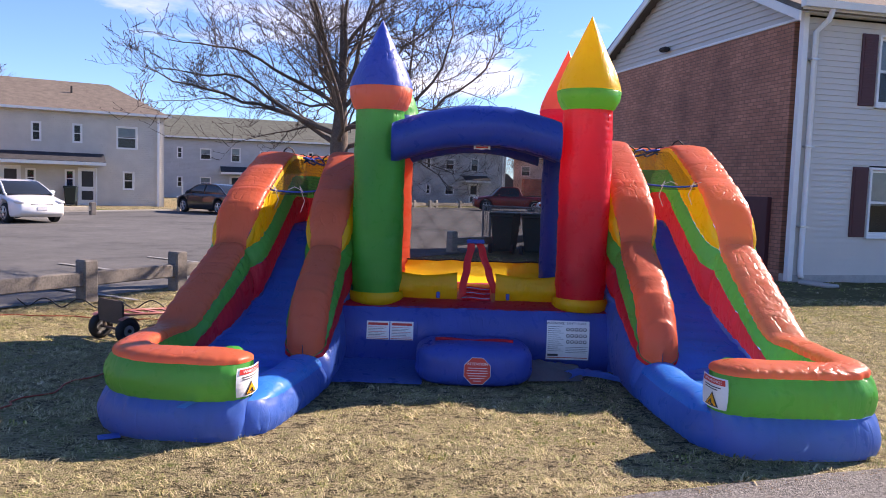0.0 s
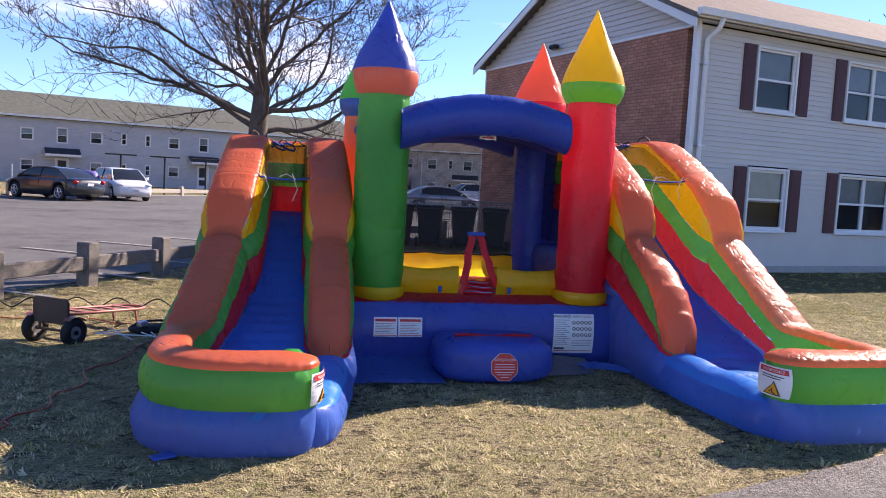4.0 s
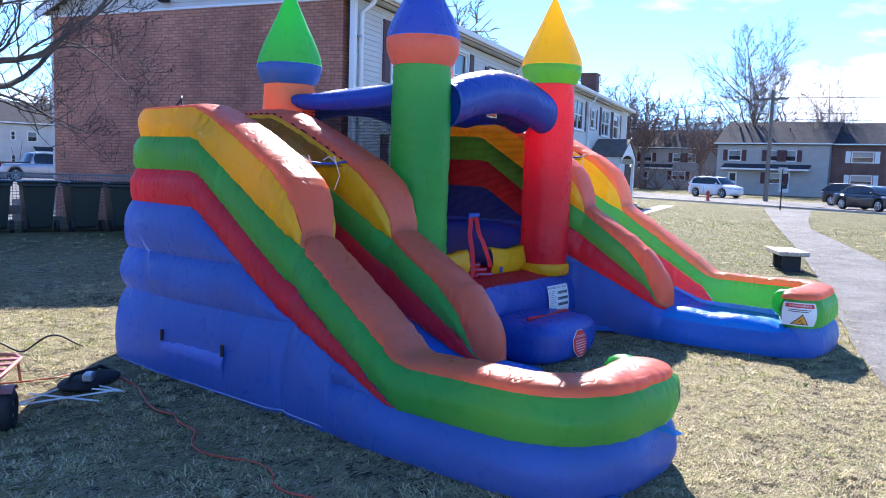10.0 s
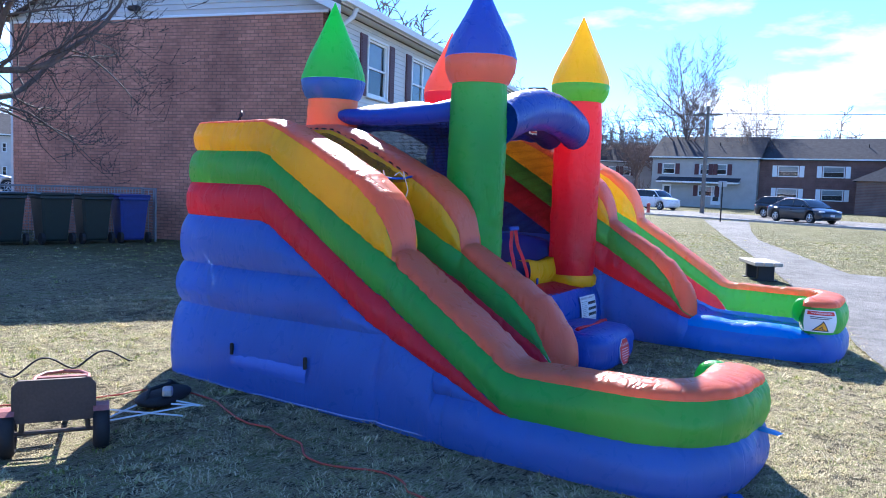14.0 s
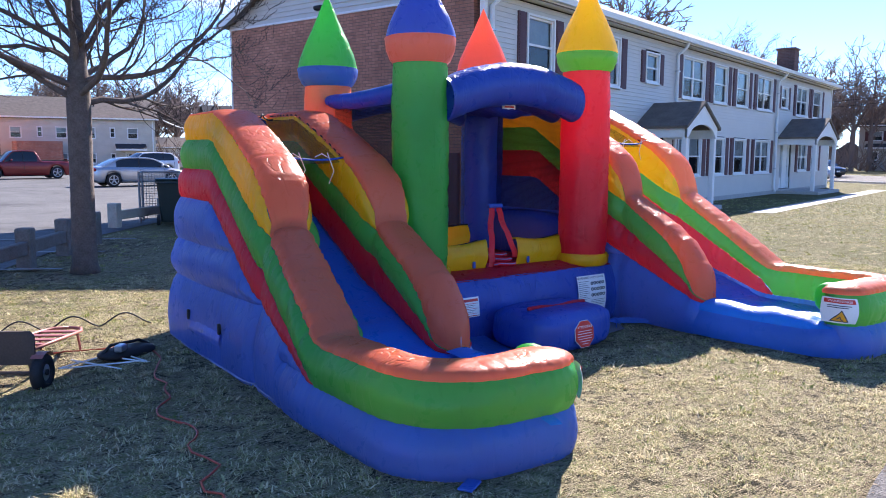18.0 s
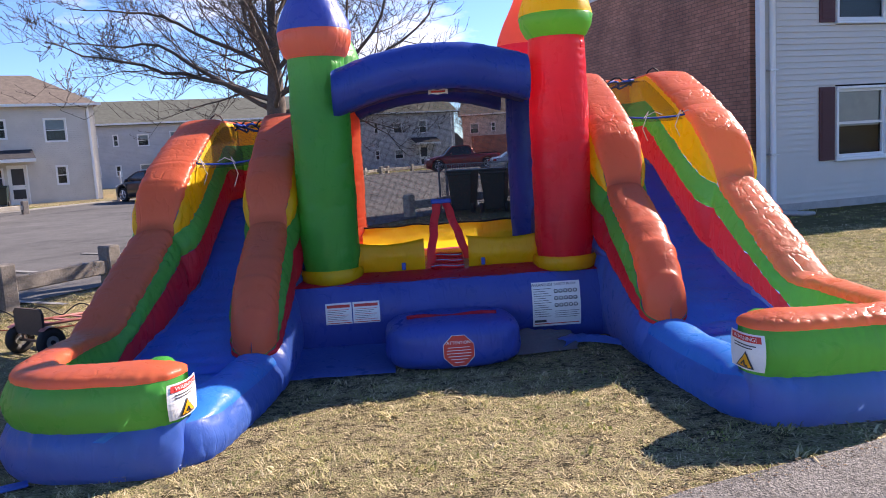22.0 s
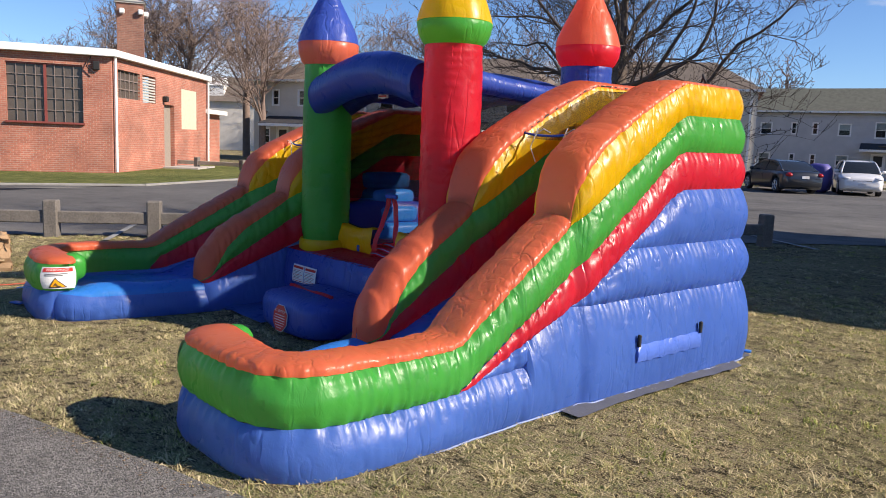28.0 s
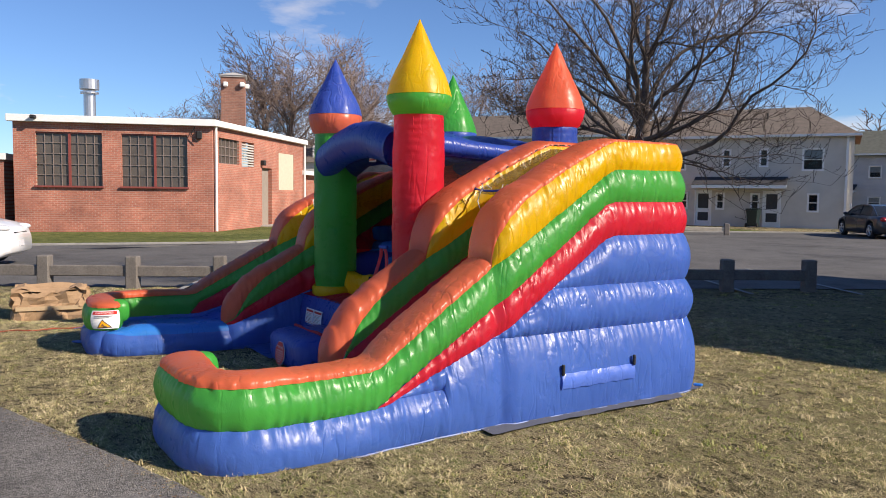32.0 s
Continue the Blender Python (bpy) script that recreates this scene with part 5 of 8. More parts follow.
def ribbon(name, near, far, n, m, lift, material, label, category):
    """A paved sheet between two lines of the plan."""
    def sample(line, t):
        d = [0.0]
        for a, b in zip(line, line[1:]):
            d.append(d[-1] + math.dist(a, b))
        return (float(np.interp(t * d[-1], d, [p[0] for p in line])), float(np.interp(t * d[-1], d, [p[1] for p in line])))
    rows = []
    for i in range(n + 1):
        a, b = sample(near, i / n), sample(far, i / n)
        wig = 0.02 * nz(a[0] * 3, a[1] * 3, 1)
        rows.append([(a[0] + wig + (b[0] - a[0]) * k / m, a[1] + wig + (b[1] - a[1]) * k / m, 0) for k in range(m + 1)])
    rows = [[(x, y, max(fine_z(x, y), ground_z(x, y)) + lift) for x, y, z in r] for r in rows]
    ob = part(name, Geo().grid(rows), material, None, smooth=True)
    return tagged(ob, label, category, kind="structure")


lot = ribbon("parking_lot", [(-24, -26), (-7.9, 3.4), (-6.0, 6.6), (-4.2, 9.9), (-2.4, 13.1), (-0.4, 16.6), (4, 22), (24, 38)],
             [(-40, -20), (-17.4, 4), (-15.9, 10.5), (-21.5, 19.5), (-13.6, 34.0), (-2, 52), (8, 60), (34, 62)], 90, 24, 0.012, LOTASPHALT, "worn grey asphalt parking lot", "parking lot")
ribbon("asphalt_path", [(-1.6, 1.2), (3.0, 1.2), (4.2, 2.2), (6.6, 3.6), (7.4, 3.0), (10.4, 3.0), (10.6, 5.55)],
       [(-1.6, 3.02), (0.2, 3.50), (1.07, 3.78), (2.5, 4.24), (3.2, 4.41), (8.0, 5.70), (11.2, 6.60)], 110, 14, 0.010, ASPHALT, "grey asphalt path beside the lawn", "path")
ribbon("asphalt_walk", [(10.4, 5.0), (20.3, 8.4), (26.0, 9.7), (36.8, 11.9)], [(11.0, 6.55), (20.3, 9.35), (26.2, 11.1), (36.8, 14.2)], 40, 4, 0.016, ASPHALT, "narrow asphalt walk to the street", "path")
ribbon("street", [(30, -40), (36.0, 6.9), (43.5, 26), (63, 66)], [(40, -42), (47.5, 6.0), (57, 24), (78, 60)], 40, 6, 0.012, ASPHALT, "asphalt street beyond the lawn", "street")
ribbon("concrete_walk", [(15.0, 12.6), (33.0, 17.4)], [(14.8, 13.2), (32.8, 18.0)], 30, 2, 0.014, CONCRETE, "concrete walk along the apartment block", "path")


KERBSTONE = plain("weathered_kerb", (0.24, 0.235, 0.22), 0.9, vary=0.3)


def kerb_line(name, line, w, h, material, label):
    g = Geo()
    for (x0, y0), (x1, y1) in zip(line, line[1:]):
        d = math.dist((x0, y0), (x1, y1))
        a = math.atan2(y1 - y0, x1 - x0)
        g.box(((x0 + x1) / 2, (y0 + y1) / 2, h / 2 - 0.02), (d + 0.02, w, h + 0.04), 0.015, a)
    ob = part(name, g, material, None)
    return tagged(ob, label, "kerb", kind="structure")


ribbon("grass_verge", [(-30.0, -10), (-17.6, 4), (-16.1, 10.5), (-21.7, 19.5), (-13.8, 34.0)], [(-40, -4), (-27, 5), (-24, 12), (-31, 19), (-24, 36)], 60, 8, 0.03, VERGE, "green grass verge before the brick building", "grass")
kerb_line("kerb", [(-32.0, -12), (-17.4, 4), (-15.9, 10.5), (-21.5, 19.5), (-13.6, 34.0), (-2, 52), (8, 60), (34, 62)], 0.14, 0.06, KERBSTONE, "low worn kerb of the parking lot")
kerb_line("kerb", [(31.2, -30), (35.9, 6.8), (43.4, 25.8)], 0.16, 0.10, CONCRETE, "low concrete kerb of the street")
LINE = plain("worn_line_paint", (0.27, 0.27, 0.26), 0.8, vary=0.3)
for k in range(7):
    x, y = -7.3 + 0.9 * k, 7.3 + 1.55 * k
    ob = part("bay_line", Geo().box((x, y, 0.0145), (4.2, 0.08, 0.004), 0, radians(150)), LINE)
    tagged(ob, "faded white parking bay line", "marking", "parking bay lines", "structure")
# matted dead grass with green tufts
def waves(x, y, f, seed):
    """A cheap soft pattern between about -1 and 1."""
    r = np.random.default_rng(seed)
    t = np.zeros_like(x)
    for k in range(7):
        a, g, p = r.uniform(0, 6.283), f * r.uniform(0.5, 1.7), r.uniform(0, 6.283)
        t += np.sin((x * math.cos(a) + y * math.sin(a)) * g + p)
    return t / 3.2


def green_share(x, y):
    """Where the lawn is greener: away from the trodden strip by the path, and in drifts."""
    return np.clip(0.16 + 0.20 * np.clip((x - 1.0) / 2.0, 0, 1) + 0.22 * np.clip((y - 8.0) / 3.0, 0, 1) + 0.30 * waves(x, y, 1.6, 4) + 0.16 * waves(x, y, 6.0, 9), 0.02, 0.9)


def grass(name, tufts, x0, x1, y0, y1, size, w, seed, green, keep, label, material):
    rng = np.random.default_rng(seed)
    x, y = rng.uniform(x0, x1, tufts), rng.uniform(y0, y1, tufts)
    g = green_share(x, y)
    thick = 0.45 + 0.30 * waves(x, y, 9.0, 2) + 0.45 * waves(x, y, 38.0, 12)
    ok = keep(x, y) & (rng.uniform(0, 1, tufts) < (g if green else (1 - 0.75 * g) * np.clip(thick + 0.15, 0.05, 1)))
    x, y = x[ok], y[ok]
    many = rng.integers(5, 15, len(x))
    aim = np.repeat(rng.uniform(0, 6.283, len(x)), many)
    big = np.repeat(rng.uniform(0.6, 1.5, len(x)) * (1.0 + 0.5 * waves(x, y, 30.0, 21)), many)
    n = int(many.sum())
    rad = rng.uniform(0.004, 0.065 if green else 0.045, n) * max(1.0, size / 0.05)
    th = rng.uniform(0, 6.283, n)
    x, y = np.repeat(x, many) + rad * np.cos(th), np.repeat(y, many) + rad * np.sin(th)
    z = np.array([fine_z(a, b) for a, b in zip(x, y)]) - 0.004
    a = aim + rng.normal(0, 0.9, n)
    h = size * big * rng.uniform(0.45, 1.0, n) * (0.8 if green else 0.40)
    lean = rng.uniform(0.1, 0.8, n) if green else rng.uniform(0.6, 3.2, n)
    ww = w * rng.uniform(0.6, 1.4, n)
    dx, dy = np.cos(a) * ww, np.sin(a) * ww
    ux, uy = -np.sin(a) * h * lean, np.cos(a) * h * lean
    v = np.empty((n, 5, 3))
    v[:, 0] = np.stack([x - dx, y - dy, z], 1)
    v[:, 1] = np.stack([x + dx, y + dy, z], 1)
    v[:, 2] = np.stack([x + dx * 0.8 + ux * 0.45, y + dy * 0.8 + uy * 0.45, z + h * 0.72], 1)
    v[:, 3] = np.stack([x - dx * 0.8 + ux * 0.45, y - dy * 0.8 + uy * 0.45, z + h * 0.72], 1)
    droop = np.where(rng.uniform(0, 1, n) < 0.5, 0.55, 1.0)
    v[:, 4] = np.stack([x + ux, y + uy, z + h * droop], 1)
    me = bpy.data.meshes.new(name)
    v = (v * K).reshape(-1, 3)
    me.vertices.add(5 * n)
    me.vertices.foreach_set("co", v.ravel())
    at = 5 * np.arange(n)[:, None]
    loops = np.concatenate([at + [0, 1, 2, 3], at + [3, 2, 4]], 1).ravel()
    me.loops.add(7 * n)
    me.loops.foreach_set("vertex_index", loops)
    me.polygons.add(2 * n)
    starts = (7 * np.arange(n)[:, None] + [0, 4]).ravel()
    me.polygons.foreach_set("loop_start", starts)
    me.polygons.foreach_set("loop_total", np.tile([4, 3], n))
    me.update()
    me.materials.append(material)
    return tagged(new(name, me), label, "grass", kind="stuff")


def off_pavement(x, y):
    under = (np.abs(x - CX) < 2.2) & (y > 4.5) & (y < 8.1) & ~((np.abs(x - CX) < 1.1) & (y < 6.2))
    path = (y < 3.52 + 0.268 * (x - 0.2)) & (y > 1.1) & (x > -1.6) & (x < 11)
    beyond = (y - 4.9) > (x + 7.2) / 0.506 * 0.862
    return ~(under | path | beyond)


grass("dry_lawn_grass", 90000, -6.6, 6.8, 1.6, 11.5, 0.050, 0.0022, 5, False, off_pavement, "matted straw-coloured dead lawn grass", BLADES)
grass("green_lawn_grass", 44000, -6.6, 6.8, 1.6, 11.5, 0.020, 0.0021, 8, True, off_pavement, "short green tufts in the dormant lawn", GREENBLADES)
grass("far_dry_grass", 9000, -7.0, 22.0, 4.0, 17.0, 0.06, 0.005, 6, False, off_pavement, "matted straw-coloured dead lawn grass", BLADES)
grass("far_green_grass", 9000, -7.0, 22.0, 4.0, 17.0, 0.03, 0.006, 7, True, off_pavement, "short green tufts in the dormant lawn", GREENBLADES)


# dead leaves and crumbs of soil along the path's edge and in the lawn
def litter(name, count, size, seed, place, material, label):
    rng = np.random.default_rng(seed)
    x, y = place(rng, count)
    n = len(x)
    z = np.array([max(fine_z(a, b), ground_z(a, b)) for a, b in zip(x, y)]) + 0.014
    a = rng.uniform(0, 6.283, n)
    r = size * rng.uniform(0.4, 1.3, n)
    v = np.empty((n, 4, 3))
    for k, (f, lift) in enumerate(((1.0, 0.3), (0.55, 0.0), (-1.0, 0.5), (-0.5, 0.1))):
        t = a + (0, 1.4, 0, 1.7)[k]
        v[:, k] = np.stack([x + np.cos(t) * r * f, y + np.sin(t) * r * f, z + r * lift * rng.uniform(0, 1, n)], 1)
    me = bpy.data.meshes.new(name)
    me.from_pydata([tuple(p) for p in (v * K).reshape(-1, 3)], [], [(4 * i, 4 * i + 1, 4 * i + 2, 4 * i + 3) for i in range(n)])
    me.materials.append(material)
    return tagged(new(name, me), label, "leaf litter", kind="stuff")


def path_edge(rng, count):
    x = rng.uniform(-1.4, 9.0, count)
    return x, 3.46 + 0.268 * (x - 0.2) + rng.normal(0.07, 0.05, count)


def over_lawn(rng, count):
    x, y = rng.uniform(-6.0, 6.5, count), rng.uniform(2.4, 10.5, count)
    ok = off_pavement(x, y)
    return x[ok], y[ok]


LITTER = blades_mat("dead_leaves", [(0.25, (0.40, 0.30, 0.19)), (0.5, (0.22, 0.14, 0.08)), (0.75, (0.10, 0.065, 0.04))])
litter("edge_litter", 1500, 0.008, 31, path_edge, LITTER, "brown crumbs and dead leaves along the path edge")
litter("lawn_litter", 2400, 0.011, 32, over_lawn, LITTER, "small brown dead leaves scattered over the lawn")

# ---- buildings ----
def split_wall(length, height, holes, z_low=0.0):
    """Rectangles (x0, x1, z0, z1) of a wall around its openings."""
    xs = sorted({0.0, length, *[h[0] for h in holes], *[h[1] for h in holes]})
    out = []
    for a, b in zip(xs, xs[1:]):
        if b - a < 1e-6:
            continue
        cut = sorted((h[2], h[3]) for h in holes if h[0] <= a + 1e-6 and h[1] >= b - 1e-6)
        z = z_low
        for lo, hi in cut:
            if lo > z:
                out.append((a, b, z, lo))
            z = max(z, hi)
        if z < height:
            out.append((a, b, z, height))
    return out


def window_part(parent, s0, s1, z0, z1, y, panes=1, blind=0.5, trim=0.06, shutters=0.0, frame_mat=None, sill=True):
    """A sash window: frame, two sashes with a meeting rail, blind and a near-black plate painted as the dim room
    behind, with or without shutters. Faces -y.
    """
    frame_mat = frame_mat or WHITE
    w = new("window")
    w.parent = parent
    g = Geo()
    for a, b, c, d in ((s0 - trim, s1 + trim, z1, z1 + trim), (s0 - trim, s1 + trim, z0 - trim, z0), (s0 - trim, s0, z0, z1), (s1, s1 + trim, z0, z1)):
        g.box(((a + b) / 2, y - 0.01, (c + d) / 2), (b - a, 0.10, d - c), 0.006)
    part("window_frame", g, frame_mat, w)
    zm = (z0 + z1) / 2
    step = (s1 - s0) / panes
    for i in range(panes):
        a, b = s0 + i * step, s0 + (i + 1) * step
        g = Geo()
        for zz in (z0 + 0.02, zm, z1 - 0.02):
            g.box(((a + b) / 2, y + 0.02, zz), (b - a, 0.05, 0.045))
        for xx in (a + 0.02, b - 0.02):
            g.box((xx, y + 0.02, zm), (0.045, 0.052, z1 - z0))
        part("sash", g, frame_mat, w)
        for c, d in ((z0, zm), (zm, z1)):
            part("pane", Geo().grid([[(a, y + 0.03, c), (a, y + 0.03, d)], [(b, y + 0.03, c), (b, y + 0.03, d)]], flip=True), PANE, w)
        if blind > 0:
            zb = z1 - (z1 - z0) * blind
            part("blind", Geo().box(((a + b) / 2, y + 0.08, (zb + z1) / 2), (b - a - 0.02, 0.012, z1 - zb)), BLIND, w)
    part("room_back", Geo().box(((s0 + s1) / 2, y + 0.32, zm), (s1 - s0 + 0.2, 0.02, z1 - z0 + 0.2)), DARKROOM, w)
    if sill:
        part("sill", Geo().box(((s0 + s1) / 2, y - 0.035, z0 - trim - 0.012), (s1 - s0 + 2 * trim + 0.06, 0.12, 0.03), 0.006), frame_mat, w)
    if shutters:
        for a in (s0 - trim - 0.03 - shutters / 2, s1 + trim + 0.03 + shutters / 2):
            sh = part("shutter", Geo().box((a, y - 0.035, zm), (shutters, 0.035, z1 - z0 + 0.10), 0.008), SHUTTER, parent)
            g = Geo()
            n = max(5, int((z1 - z0) / 0.055))
            for k in range(n):
                zz = z0 + (z1 - z0) * (k + 0.5) / n
                g.box((a, y - 0.055, zz), (shutters * 0.74, 0.016, (z1 - z0) / n * 0.62))
            part("louvres", g, SHUTTER, sh)
    return w


def door_part(parent, s0, s1, z0, z1, y, material, storm=True, side=0.0):
    d = new("door")
    d.parent = parent
    g = Geo()
    for a, b, c, e in ((s0 - 0.07, s0, z0, z1), (s1, s1 + 0.07, z0, z1), (s0 - 0.07, s1 + 0.07, z1, z1 + 0.07)):
        g.box(((a + b) / 2, y - 0.01, (c + e) / 2), (b - a, 0.10, e - c), 0.006)
    part("door_frame", g, WHITE, d)
    part("door_leaf", Geo().box(((s0 + s1) / 2, y + 0.04, (z0 + z1) / 2), (s1 - s0, 0.05, z1 - z0), 0.01), material, d)
    g = Geo()
    if storm:
        zm = z0 + (z1 - z0) * 0.52
        # Opaque near-black sheets: the dim hall is painted in place of glass.
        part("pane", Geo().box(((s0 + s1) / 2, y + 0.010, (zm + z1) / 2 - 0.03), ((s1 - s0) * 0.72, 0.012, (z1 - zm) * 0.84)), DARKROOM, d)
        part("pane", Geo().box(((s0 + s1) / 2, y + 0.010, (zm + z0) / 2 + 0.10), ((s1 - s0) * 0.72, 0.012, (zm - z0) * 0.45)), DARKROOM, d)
    else:
        for zz in (0.3, 0.7):
            part("door_panel", Geo().box(((s0 + s1) / 2, y + 0.012, z0 + (z1 - z0) * zz), ((s1 - s0) * 0.66, 0.012, (z1 - z0) * 0.28), 0.01), material, d)
    part("door_handle", Geo().cyl((s1 - 0.09, y + 0.0, (z0 + z1) / 2), (s1 - 0.09, y - 0.05, (z0 + z1) / 2), 0.022, 0.03, 8), STEEL, d)
    return d


def gable_roof(parent, length, depth, eave, ridge, over, material, thick=0.10):
    half = depth / 2
    sl = (ridge - eave) / half
    g = Geo()
    for sg in (-1, 1):
        y_e = half + sg * (half + over)
        z_e = eave - over * sl
        pts = [(y_e, z_e), (half, ridge), (half, ridge + thick), (y_e, z_e + thick)]
        g.extrude(pts if sg < 0 else pts[::-1], 0, -over, length + over)
    return part("roof", g, material, parent)


# the long cream apartment block beside the lawn, with a brick gable
apartment = thing("apartment_building", 6.1, 13.75, 0, 13.9, "cream-sided two-storey apartment block with a dark brick gable and maroon shutters", "building")
AL, AD, AE, AR = 28.5, 7.9, 4.72, 6.55
wins = []
for a, b, p in ((1.62, 2.66, 1), (4.22, 5.92, 2), (10.12, 11.86, 2), (12.75, 13.95, 1), (14.95, 16.15, 1), (17.25, 19.05, 2), (22.5, 24.3, 2), (25.2, 26.7, 1)):
    wins.append((a, b, 3.22, 4.38, p))
wins += [(7.55, 8.35, 3.48, 4.22, 1), (20.3, 21.2, 3.42, 4.2, 1)]
for a, b, p in ((1.62, 2.66, 1), (4.26, 5.90, 2), (9.95, 11.80, 2), (12.75, 13.95, 1), (14.95, 16.15, 1), (17.25, 19.05, 2), (23.2, 24.6, 2), (25.4, 26.6, 1)):
    wins.append((a, b, 0.88, 2.04, p))
doors = [(7.75, 8.55, 0.18, 1.98), (21.0, 21.8, 0.18, 1.98)]
holes = [(a - 0.05, b + 0.05, c - 0.05, d + 0.05) for a, b, c, d, p in wins] + [(7.35, 8.95, 0.12, 2.06), (20.6, 22.2, 0.12, 2.06)]
# Added unseen dark backing that stops light leaking past the boards.
part("inner_wall", Geo().box((AL / 2, 0.55, AE / 2), (AL - 0.1, 0.1, AE - 0.1)), DARKROOM, apartment)


def board(a, b, z, h, y=0.0):
    """One lap board, thicker at its lower edge."""
    return Geo().extrude([(y - 0.012, z), (y + 0.03, z), (y + 0.03, z + h + 0.012), (y + 0.008, z + h + 0.012)], 0, a, b)


LAP = 0.1
rest = Geo()
for r in range(int((AE - 0.12) / LAP)):
    z = 0.12 + r * LAP
    cuts = sorted((h[0], h[1]) for h in holes if h[2] < z + LAP * 0.6 and h[3] > z + LAP * 0.4)
    x = 0.06
    spans = []
    for lo, hi in cuts + [(AL - 0.05, AL)]:
        if lo > x + 0.02:
            spans.append((x, lo))
        x = max(x, hi)
    for a, b in spans:
        if a < 9.0:
            part("siding_board", board(a, b, z, LAP), SIDING, apartment)
        else:
            q = board(a, b, z, LAP)
            rest.add(q.v, q.f)
part("siding", rest, SIDING, apartment, kind="stuff")
part("foundation", Geo().box((AL / 2, 0.10, 0.06), (AL, 0.24, 0.16)), CONCRETE, apartment)
for i, (a, b, c, d, p) in enumerate(wins):
    window_part(apartment, a, b, c, d, 0.02, p, (0.5, 0.45, 0.55, 0.5)[i % 4], 0.05, 0.33 if b - a > 0.95 else 0.26)
for a, b, c, d in doors:
    door_part(apartment, a, b, c, d, 0.05, WHITE, False)
    for x0, x1 in ((a - 0.33, a - 0.09), (b + 0.09, b + 0.33)):
        # Sidelights are opaque too, painted with the same dimness.
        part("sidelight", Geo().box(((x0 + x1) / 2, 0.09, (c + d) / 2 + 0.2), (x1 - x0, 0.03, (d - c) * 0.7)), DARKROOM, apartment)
        part("sidelight_panel", Geo().box(((x0 + x1) / 2, 0.07, c + 0.22), (x1 - x0 + 0.05, 0.06, 0.44)), WHITE, apartment)
# brick gable with cream siding above
part("brick_gable", Geo().box((0.11, AD / 2 + 0.12, 2.29), (0.24, AD - 0.2, 4.58)), BRICKDARK, apartment, "dark red brick end wall")
part("gable_backing", Geo().extrude([(0.2, 4.60), (AD, 4.60), (AD, AE), (AD / 2, AR), (0.2, AE)], 0, 0.05, 0.2), SIDING, apartment)
for r in range(int((AR - 4.62) / 0.115)):
    z = 4.62 + 0.115 * r
    e = max(0.0, (z + 0.06 - AE) / (AR - AE)) * AD / 2
    if AD - 2 * e > 0.3:
        part("siding_board", Geo().extrude([(-0.002, z), (0.06, z), (0.06, z + 0.125), (0.03, z + 0.125)], 1, 0.1 + e, AD - e), SIDING, apartment)
part("gable_trim", Geo().box((-0.012, AD / 2 + 0.1, 4.60), (0.05, AD, 0.05), 0.004), WHITE, apartment)
part("back_wall", Geo().box((AL / 2, AD, AE / 2), (AL, 0.2, AE)), SIDEBAND, apartment)
part("far_gable", Geo().extrude([(0.2, 0), (AD, 0), (AD, AE), (AD / 2, AR), (0.2, AE)], 0, AL - 0.2, AL - 0.01), SIDEBAND, apartment)
part("corner_board", Geo().box((0.02, -0.0, 2.36), (0.11, 0.11, 4.66), 0.006), WHITE, apartment)
part("corner_board", Geo().box((AL, -0.0, 2.36), (0.11, 0.11, 4.66), 0.006), WHITE, apartment)
gable_roof(apartment, AL, AD, AE + 0.05, AR, 0.28, SHINGLE)
for y0, z0, y1, z1 in ((-0.28, AE - 0.08, AD / 2, AR + 0.06), (AD + 0.28, AE - 0.08, AD / 2, AR + 0.06)):
    part("rake_board", Geo().extrude([(y0, z0), (y1, z1), (y1, z1 - 0.16), (y0, z0 - 0.16)], 0, -0.31, -0.27), WHITE, apartment)
part("soffit", Geo().box((AL / 2, -0.12, AE - 0.03), (AL + 0.5, 0.36, 0.03)), WHITE, apartment)
part("gutter", Geo().extrude([(-0.42, AE - 0.02), (-0.30, AE - 0.02), (-0.29, AE + 0.10), (-0.44, AE + 0.10)], 0, -0.3, AL + 0.3), WHITE, apartment)
for s in (0.20, 9.55, 19.65):
    g = Geo().tube([(s + 0.10, -0.34, AE), (s + 0.08, -0.28, AE - 0.18), (s, -0.08, AE - 0.36), (s, -0.08, 0.22), (s - 0.02, -0.14, 0.10)], 0.05, 8)
    sp = part("downspout", g, WHITE, apartment, smooth=True)
    for z in (1.0, 2.4, 3.9):
        part("strap", Geo().box((s, -0.075, z), (0.16, 0.12, 0.03)), STEEL, sp)
part("splash_block", Geo().box((0.25, -0.5, 0.03), (0.32, 0.6, 0.06), 0.02, 0.2), CONCRETE, apartment)
part("flood_light", Geo().box((-0.10, 4.55, 4.78), (0.16, 0.26, 0.10), 0.03).cyl((0.0, 4.55, 4.80), (-0.06, 4.55, 4.80), 0.03), BLACK, apartment)
part("chimney", Geo().box((27.2, 1.7, 5.75), (0.75, 0.8, 1.5), 0.02).box((27.2, 1.7, 6.52), (0.85, 0.9, 0.10), 0.02), STREETBRICK, apartment)
part("bulkhead", Geo().box((-0.06, 0.9, 0.75), (0.10, 0.75, 1.5), 0.01), SHUTTER, apartment, "maroon utility cover on the brick")


